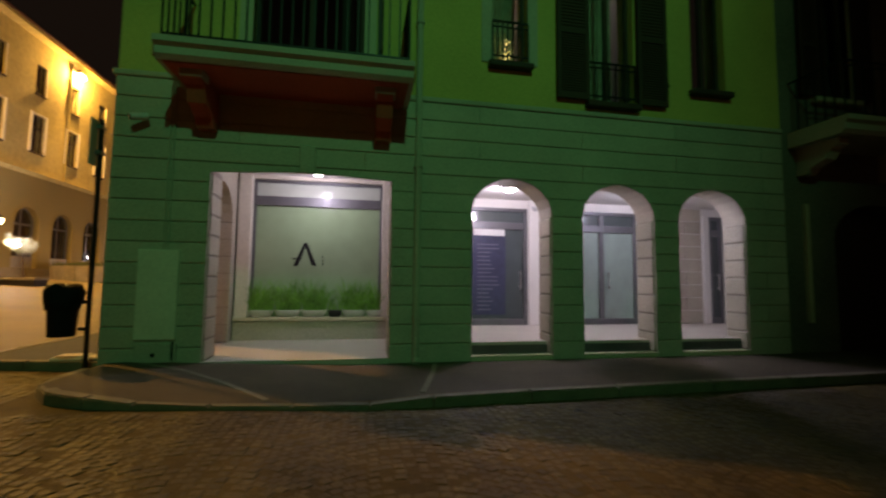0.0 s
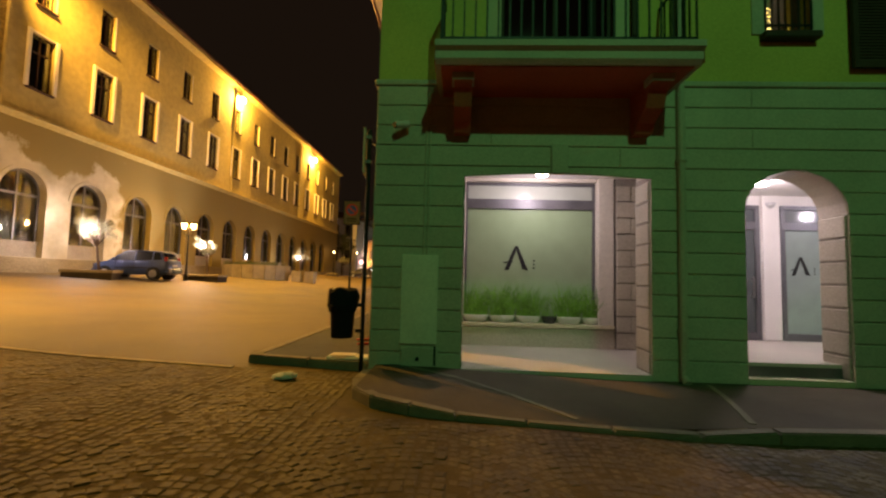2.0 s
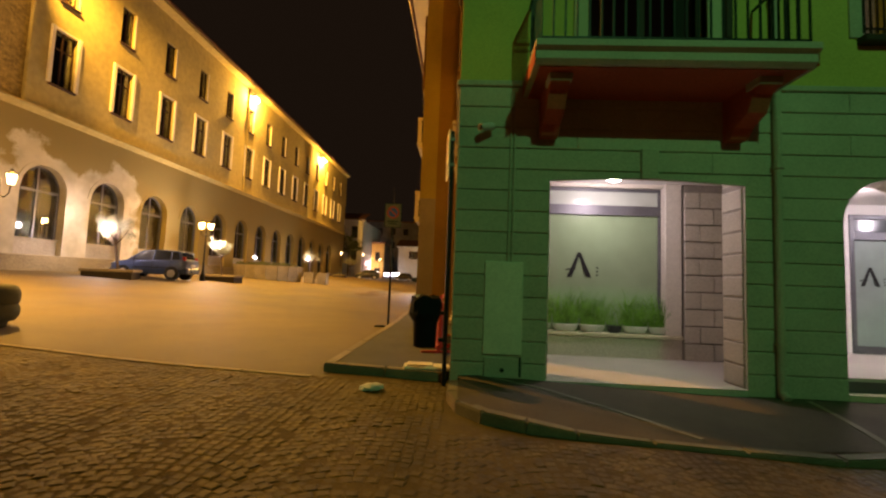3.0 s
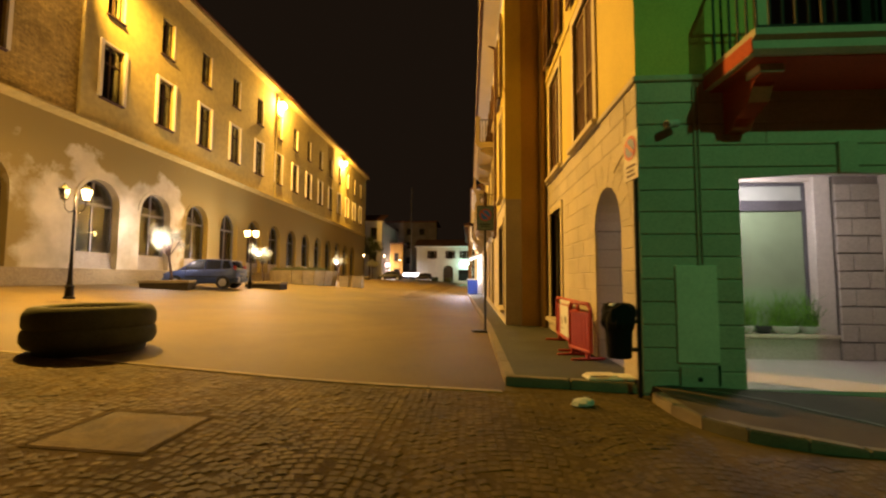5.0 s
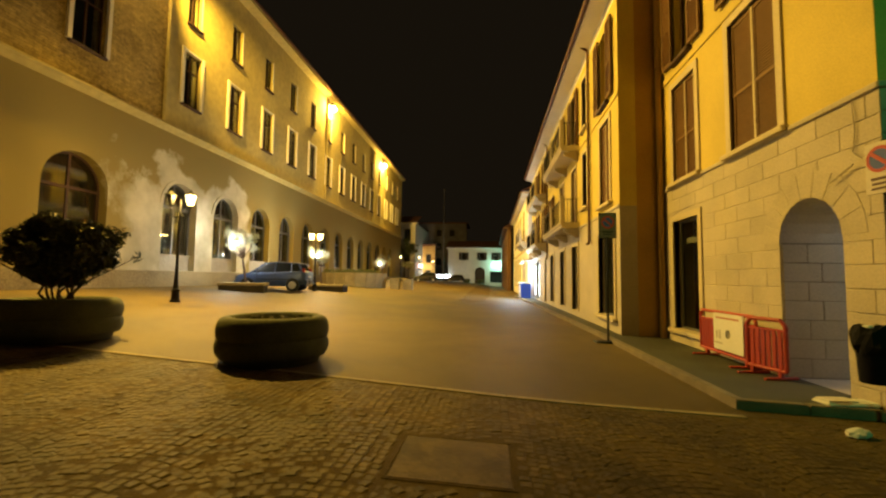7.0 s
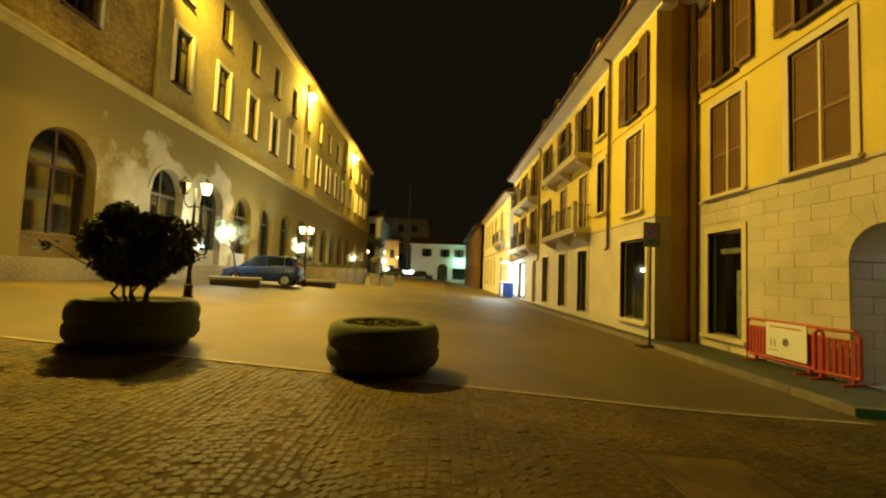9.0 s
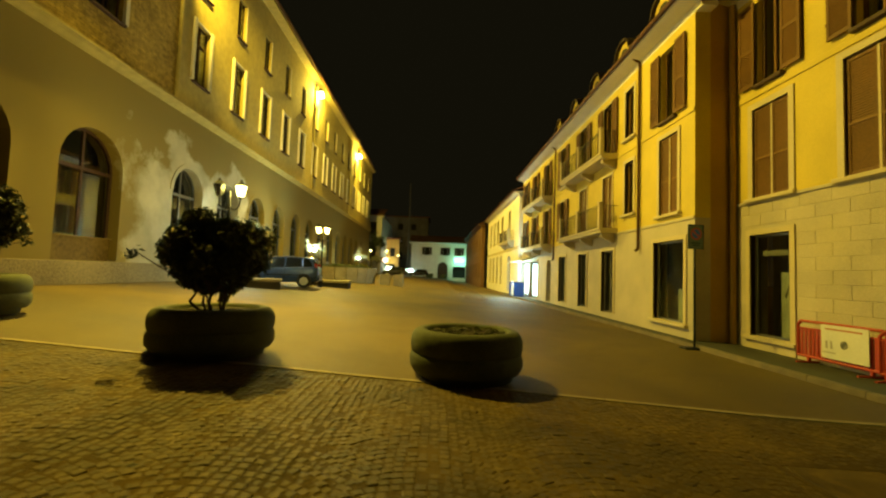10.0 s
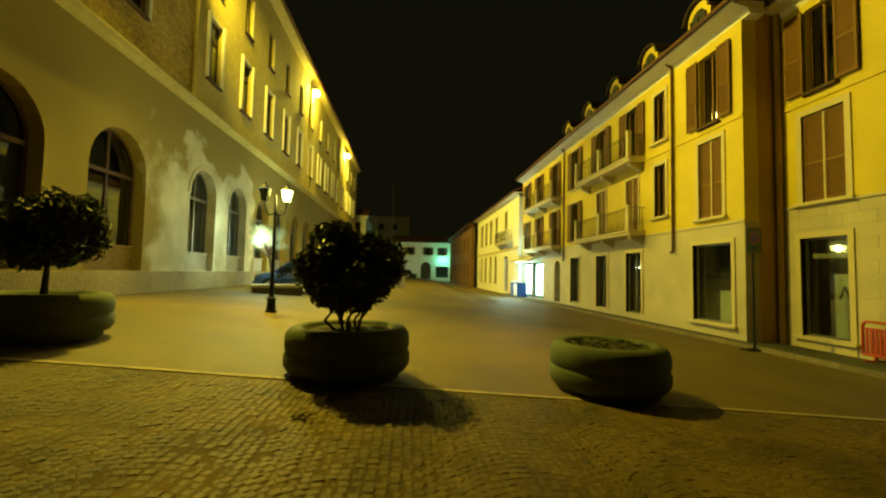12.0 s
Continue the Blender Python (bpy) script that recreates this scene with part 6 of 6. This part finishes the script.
pz = ground_z(-3.0, 5.48)
sg = thing("no_parking_sign", -3.02, 5.49, pz, -84, "no parking sign on a tall dark pole at the house corner", "sign")
part("pole", tube(bmesh.new(), (0, 0, -0.05), (0, 0, 2.92), 0.026, sides=10), IRON, sg)
plate = part("plate", boxes((-0.16, 0.16, -0.05, -0.035, 2.36, 2.9), bevel=0.004), SWHITE, sg, "cream sign plate with writing under the disc")
part("disc", disc_bm(0.13, -0.054, 2.72), SBLUE, plate, "blue disc")
part("rim", ring_bm(0.14, 0.105, -0.056, 0, 2.72), RED, plate, "red ring")
bm = prism([(-0.1, 2.78), (-0.075, 2.81), (0.1, 2.66), (0.075, 2.63)], -0.058, -0.055)
part("stroke", bm, RED, plate, "red slanting stroke")
part("writing", boxes((-0.1, 0.1, -0.053, -0.05, 2.5, 2.53), (-0.09, 0.07, -0.053, -0.05, 2.45, 2.475), (-0.1, 0.1, -0.053, -0.05, 2.4, 2.425)), mat("dark_sign_writing", (0.1, 0.05, 0.04), 0.6, 0.05, 20, 2, 0), plate)
for cz in (2.5, 2.8):
    part("clamp", boxes((-0.05, 0.05, -0.036, 0.03, cz, cz + 0.04)), GREYMETAL, sg)
# litter bin
bn = thing("litter_bin", -3.25, 5.45, ground_z(-3.25, 5.45) + 0.42, 0, "black litter bin with a bin bag, hung on the sign pole", "bin")
part("bucket", lathe([(0.115, 0.0), (0.125, 0.01), (0.15, 0.5), (0.157, 0.52), (0.14, 0.52), (0.11, 0.1)], 20), mat("black_bin_plastic", (0.014, 0.014, 0.02), 0.8, 0.1, 30, 3, 0.1, spec=0.12), bn, smooth=True)
rnd = random.Random(12)
bm = bmesh.new()
rings = [[bm.verts.new(((r + rnd.uniform(-0.015, 0.02)) * math.cos(2 * math.pi * k / 22), (r + rnd.uniform(-0.015, 0.02)) * math.sin(2 * math.pi * k / 22), z + rnd.uniform(-0.02, 0.02))) for k in range(22)] for r, z in ((0.15, 0.3), (0.172, 0.38), (0.176, 0.49), (0.15, 0.56), (0.09, 0.57))]
for a, b in zip(rings, rings[1:]):
    for k in range(22):
        bm.faces.new((a[k], a[(k + 1) % 22], b[(k + 1) % 22], b[k]))
part("bag", bm, mat("black_bin_bag", (0.012, 0.012, 0.014), 0.8, 0.1, 30, 3, 0.1, spec=0.12), bn, "crumpled black bin bag")
bm = boxes((-0.11, 0.02, -0.08, 0.04, 0.53, 0.575), bevel=0.015)
part("rubbish", bm, PAPER, bn, "white paper rubbish on top")
for hz in (0.06, 0.36):
    part("hanger", boxes((0.15, 0.24, 0.01, 0.07, hz, hz + 0.04)), IRON, bn)
# white bundle and crumpled paper
bu = thing("white_bundle", -3.22, 5.84, ground_z(-3.22, 5.84) + 0.1, 4, "flattened white cardboard bundle on the pavement", "litter")
part("sheet", boxes((-0.3, 0.26, -0.12, 0.12, 0.0, 0.045), bevel=0.018), PAPER, bu)
part("fold", boxes((-0.26, 0.05, -0.08, 0.11, 0.045, 0.06), bevel=0.006), PAPER, bu)
rnd = random.Random(2)
bm = bmesh.new()
bmesh.ops.create_icosphere(bm, subdivisions=3, radius=0.1)
for v in bm.verts:
    v.co = Vector((v.co.x * 1.25, v.co.y * 0.8, v.co.z * 0.45)) * (1 + 0.25 * noise.noise(v.co * 22))
    v.co.z = max(v.co.z, -0.02) + 0.02
lt = thing("crumpled_paper", -3.74, 5.05, ground_z(-3.74, 5.05) + 0.01, 30, "crumpled white paper on the cobbles", "litter")
part("paper", bm, PAPER, lt)
# red barrier
RB = mat("red_barrier_plastic", (0.40, 0.045, 0.03), 0.5, 0.08, 30, 2, 0.05)


def barrier(x, y, turn, length, poster, label):
    t = thing("red_barrier", x, y, ground_z(x, y) + 0.1, turn, label, "barrier", "red plastic barriers")
    h = length / 2
    bm = bmesh.new()
    corners = [(-h, 0.12), (-h, 0.72), (-h + 0.07, 0.8), (h - 0.07, 0.8), (h, 0.72), (h, 0.12)]
    for a, b in zip(corners, corners[1:] + corners[:1]):
        tube(bm, (a[0], 0, a[1]), (b[0], 0, b[1]), 0.028, sides=8)
    tube(bm, (-h, 0, 0.66), (h, 0, 0.66), 0.018, sides=6)
    part("frame", bm, RB, t)
    n = int(length / 0.085)
    for k in range(1, n):
        xx = -h + length * k / n
        part("slat", boxes((xx - 0.028, xx + 0.028, -0.01, 0.01, 0.13, 0.65)), RB, t)
    for fx in (-h * 0.72, h * 0.72):
        part("foot", boxes((fx - 0.025, fx + 0.025, -0.26, 0.26, 0.0, 0.035), (fx - 0.025, fx + 0.025, -0.03, 0.03, 0.03, 0.14), bevel=0.008), RB, t)
    if poster:
        p = part("poster", boxes((-0.29, 0.61, -0.05, -0.035, 0.18, 0.79)), PAPER, t, "white notice sheet with pictograms")
        part("pictogram", boxes((-0.2, -0.16, -0.054, -0.051, 0.36, 0.5), (-0.1, -0.06, -0.054, -0.051, 0.36, 0.5), (-0.26, 0.0, -0.054, -0.051, 0.28, 0.3)), mat("grey_print", (0.4, 0.38, 0.35), 0.7, 0.1, 20, 2, 0), p)
        part("crest", [b for b in [disc_bm(0.075, -0.053, 0.46)] if not bmesh.ops.translate(b, vec=(0.17, 0, 0), verts=b.verts)][0], mat("grey_crest", (0.3, 0.3, 0.28), 0.7, 0.4, 60, 8, 0), p)
        part("heading", boxes((-0.2, 0.5, -0.054, -0.051, 0.7, 0.73)), mat("red_print", (0.45, 0.2, 0.15), 0.7, 0.1, 20, 2, 0), p)
    return t


barrier(-3.16, 8.35, -91, 1.72, True, "red plastic barrier with a white notice on it")
barrier(-3.22, 7.2, -75, 0.6, False, "red plastic barrier leaning end-on behind another")
# second no parking sign, on a pole at the kerb
sp = thing("kerb_sign", -4.5, 10.45, ground_z(-4.5, 10.45), 6, "faded no parking sign on a thin dark pole at the kerb", "sign")
part("pole", tube(bmesh.new(), (0, 0, 0), (0, 0, 2.82), 0.026, sides=10), IRON, sp)
sp_plate = part("plate", boxes((-0.18, 0.18, -0.045, -0.03, 2.32, 2.86), bevel=0.004), mat("dull_sign_sheet", (0.14, 0.115, 0.085), 0.6, 0.12, 12, 3, 0), sp, "dull cream sign plate")
part("disc", disc_bm(0.13, -0.049, 2.66), SBLUE, sp_plate, "faded blue disc")
part("rim", ring_bm(0.145, 0.105, -0.051, 0, 2.66), RED, sp_plate, "faded red ring")
part("stroke", prism([(-0.1, 2.72), (-0.075, 2.75), (0.1, 2.6), (0.075, 2.57)], -0.053, -0.05), RED, sp_plate)
part("writing", boxes((-0.12, 0.12, -0.048, -0.045, 2.43, 2.46), (-0.1, 0.1, -0.048, -0.045, 2.38, 2.405)), BLACK, sp_plate)
part("frame", boxes((-0.195, -0.18, -0.05, -0.025, 2.305, 2.875), (0.18, 0.195, -0.05, -0.025, 2.305, 2.875), (-0.18, 0.18, -0.05, -0.025, 2.86, 2.875), (-0.18, 0.18, -0.05, -0.025, 2.305, 2.32)), IRON, sp_plate)
for rz in (2.42, 2.68):
    part("clamp", boxes((-0.05, 0.05, -0.03, 0.03, rz, rz + 0.03)), GREYMETAL, sp)
part("foot", boxes((-0.3, 0.1, -0.14, 0.14, -0.02, 0.05), bevel=0.02), IRON, sp)
# shop front down the street
sh = thing("ice_cream_counter", -4.6, 31.2, ground_z(-4.6, 31.2) + 0.1, -90, "blue and white counter outside a brightly lit shop", "counter")
part("body", boxes((-1.0, 0.9, -0.4, 0.3, 0, 1.0), bevel=0.03), SBLUE, sh)
part("panel", boxes((0.0, 0.85, -0.415, -0.4, 0.1, 0.9)), PAPER, sh)
part("top", boxes((-1.05, 0.95, -0.45, 0.35, 1.0, 1.08), bevel=0.01), SWHITE, sh)
GLOW = mat("lit_white_panel", (0.8, 0.9, 1.0), 0.5, 0, emit=7, bump=0)
for zz, y0, y1 in ((0.75, 27.8, 29.8), (0.75, 30.5, 32.3)):
    sd = thing("lit_shop_front", -3.8, (y0 + y1) / 2, zz, -90, "brightly lit white shop doorway", "shop front")
    part("light_panel", boxes((-(y1 - y0) / 2, (y1 - y0) / 2, 0, 0.02, 0, 2.1)), GLOW, sd, "glowing white panel")
    part("frame", boxes((-(y1 - y0) / 2, -(y1 - y0) / 2 + 0.08, -0.05, 0, 0, 2.1), ((y1 - y0) / 2 - 0.08, (y1 - y0) / 2, -0.05, 0, 0, 2.1), (-0.04, 0.04, -0.05, 0, 0, 2.1)), SWHITE, sd)
aw = thing("shop_awning", -4.0, 30.8, 2.95, -90, "small white awning over the lit shop", "awning")
part("canopy", prism_x([(-0.9, 0.0), (-0.9, 0.12), (0, 0.4), (0, 0.34)], -2.6, 2.6), SWHITE, aw)
# distant lights; white and pink panels stand in for car and shop lights
PINK = mat("pink_lit_panel", (1.0, 0.45, 0.4), 0.5, 0, emit=6, bump=0)
for k, (x, y, z, r, c) in enumerate(((-18.9, 79, 2.5, 0.7, 0), (-16.6, 82.5, 2.3, 1.9, 0), (-19.3, 75, 4.0, 0.4, 2), (-5.9, 84.7, 4.6, 0.9, 1))):
    t = thing("far_lit_panel", x, y, z, 0, "distant glowing panel in place of car and shop lights" if c != 1 else "distant green glowing pharmacy sign", "sign", "distant lit signs")
    part("panel", boxes((-r, r, -0.05, 0.05, -0.3, 0.3), bevel=0.04), GLOW if c == 0 else PINK if c == 2 else mat("green_glow", (0.35, 1.0, 0.7), 0.5, 0, emit=6, bump=0), t)
    part("bracket", boxes((-0.04, 0.04, 0.05, 0.12, -z + ground_z(x, y) if c != 1 else -0.2, 0.2)), IRON, t)
for x, y in ((-11.6, 82.5), (-8.9, 82.8)):
    planter(x, y, 0.7, 0.8, "distant round concrete planter")
rt = thing("round_tree", -20.4, 66, ground_z(-20.4, 66), 0, "round clipped tree far across the square", "tree")
part("trunk", tube(bmesh.new(), (0, 0, 0), (0, 0, 3.6), 0.16, 0.1), BARK, rt)
bm = bmesh.new()
rnd = random.Random(21)
for _ in range(50):
    d = Vector((rnd.gauss(0, 1), rnd.gauss(0, 1), rnd.gauss(0, 1))).normalized() * 2.0 * rnd.random() ** 0.4
    leaf_cloud(bm, rnd, (d.x, d.y, 4.9 + d.z * 0.75), 0.5, 45, 0.14)
part("crown", bm, LEAF, rt)

# ---- stone blocks of the corner building ----
stones(low_front, STONE_P, -2.95, 6.6, 0.42, 3.93, 0.25, [(-1.86, 0.36, 0.05, 2.86, 0)] + FRONT_LOW[1:], 3.1, 0.02, 0.013, 0.001)
stones(low_side, STONE_P, -11.05, -5.58, 0.42, 3.93, 0.27, [SIDE_LOW[0], (-10.9, -9.45, 0.4, 3.33, 0)], 0.72, 0.008, 0.007, 0.003)
part("joint_bed", boxes((-7.253, -7.244, 0.018, 0.895, 0.5, 2.4)), MORTAR, passage)
for k in range(9):
    a0, a1 = math.pi * k / 9 + 0.008, math.pi * (k + 1) / 9 - 0.008
    ring = [(-6.7 + r * math.cos(t), 2.39 + r * math.sin(t)) for r, t in ((0.553, a0), (0.9, a0), (0.9, (a0 + a1) / 2), (0.9, a1), (0.553, a1), (0.553, (a0 + a1) / 2))]
    part("voussoir", prism(ring, -0.013, 0.0), STONE_P, low_side)
for j in range(7):
    za = 0.51 + j * 0.268
    cut = 0.52 if j % 2 else 0.34
    for ya, yb in ((0.018, cut), (cut + 0.008, 0.895)):
        part("stone", boxes((-7.254, -7.236, ya, yb, za, za + 0.258), bevel=0.004), STONE_P, passage)

# ---- cobbles ----
def cobble_places():
    """Stones laid in overlapping arcs, strip beside strip."""
    rnd2 = random.Random(11)
    W, size = 1.2, 0.072
    R = W / (2 * math.sin(radians(48)))
    out = []
    xi = -19.5
    while xi < 8:
        yc = 0.2
        while yc < 9.5:
            n = int(2 * radians(48) * R / (size * 1.06))
            for k in range(n + 1):
                a = radians(-48) + 2 * radians(48) * k / n
                x = xi + W / 2 + R * math.sin(a) + rnd2.gauss(0, 0.004)
                y = yc + R * math.cos(a) - R + rnd2.gauss(0, 0.005)
                top = line_y(x) - 0.1 if x < -4.5 else 5.62 if x < -3.0 else 4.05 + 0.02 * max(0, x)
                if 1.0 < y < top and not (-7.8 < x < -6.86 and 3.3 < y < 4.16):
                    out.append((x, y, -a + rnd2.gauss(0, 0.06), size * rnd2.uniform(0.9, 1.06), size * rnd2.uniform(0.9, 1.06), rnd2.gauss(0, 0.0022)))
            yc += size * 1.08
        xi += W
    return out


def cobble_mesh(places):
    """Box stones with rounded shoulders, as one mesh."""
    verts, faces = [], []
    for x, y, a, w, d, dz in places:
        b = len(verts)
        ca, sa = math.cos(a), math.sin(a)
        z = ground_z(x, y)
        for s, h in ((1.0, -0.03), (0.99, -0.003), (0.76, 0.001)):
            for ux, uy in ((-1, -1), (1, -1), (1, 1), (-1, 1)):
                px, py = ux * w / 2 * s, uy * d / 2 * s
                verts.append(((x + px * ca - py * sa) * K, (y + px * sa + py * ca) * K, (z + h + dz) * K))
        for r in (0, 4):
            for i in range(4):
                q = (i + 1) % 4
                faces.append((b + r + i, b + r + q, b + r + 4 + q, b + r + 4 + i))
        faces.append((b + 8, b + 9, b + 10, b + 11))
    me = bpy.data.meshes.new("cobbles")
    me.from_pydata(verts, [], faces)
    me.update()
    return me


def cobble_material():
    m = mat("cobblestone_varied", (0.135, 0.088, 0.017), 0.68, 0.16, 40, 0.5, 0.3, spec=0.45)
    nt = m.node_tree
    geo = nt.nodes.new("ShaderNodeNewGeometry")
    hsv = nt.nodes.new("ShaderNodeHueSaturation")
    rr = nt.nodes.new("ShaderNodeMapRange")
    rr.inputs["To Min"].default_value, rr.inputs["To Max"].default_value = 0.72, 1.2
    bsdf = nt.nodes["Principled BSDF"]
    src = bsdf.inputs["Base Color"].links[0].from_socket
    nt.links.new(geo.outputs["Random Per Island"], rr.inputs["Value"])
    nt.links.new(rr.outputs["Result"], hsv.inputs["Value"])
    nt.links.new(src, hsv.inputs["Color"])
    nt.links.new(hsv.outputs["Color"], bsdf.inputs["Base Color"])
    return m


COBBLE_V = cobble_material()
COBBLE_1 = mat("cobblestone_single", (0.135, 0.088, 0.017), 0.68, 0.16, 40, 0.5, 0.3, spec=0.45, random_amount=0.3)
soil(COBBLE_V, 0.9, 0.55)
soil(COBBLE_1, 0.9, 0.55)
for m in (COBBLE_V, COBBLE_1):
    spots(m, 2.1, 0.29, 0.32, 0.25)
    spots(m, 0.33, 0.36, 0.5, 0.72)
places = cobble_places()
near = [p for p in places if -8.2 < p[0] < -6.5 and 2.5 < p[1] < 3.3][:300]
near_set = set(near)
cob = cobble_mesh([p for p in places if p not in near_set])
cob.materials.append(COBBLE_V)
floor_c = tagged(new("cobbles", cob), "worn square cobbles laid in arcs", "cobbles", kind="stuff")
cs = tagged(thing("paving_setts", 0, 0, 0), "worn square cobbles laid in arcs", "paving", kind="structure")
unit = cobble_mesh([(0, 0, 0, 0.067, 0.066, -ground_z(0, 0))])
unit.materials.append(COBBLE_1)
for x, y, a, w, d, dz in near:
    o = new("cobble", unit)
    o.parent = cs
    o.matrix_basis = pose(x * K, y * K, (ground_z(x, y) + dz) * K, 0, 0, math.degrees(a))
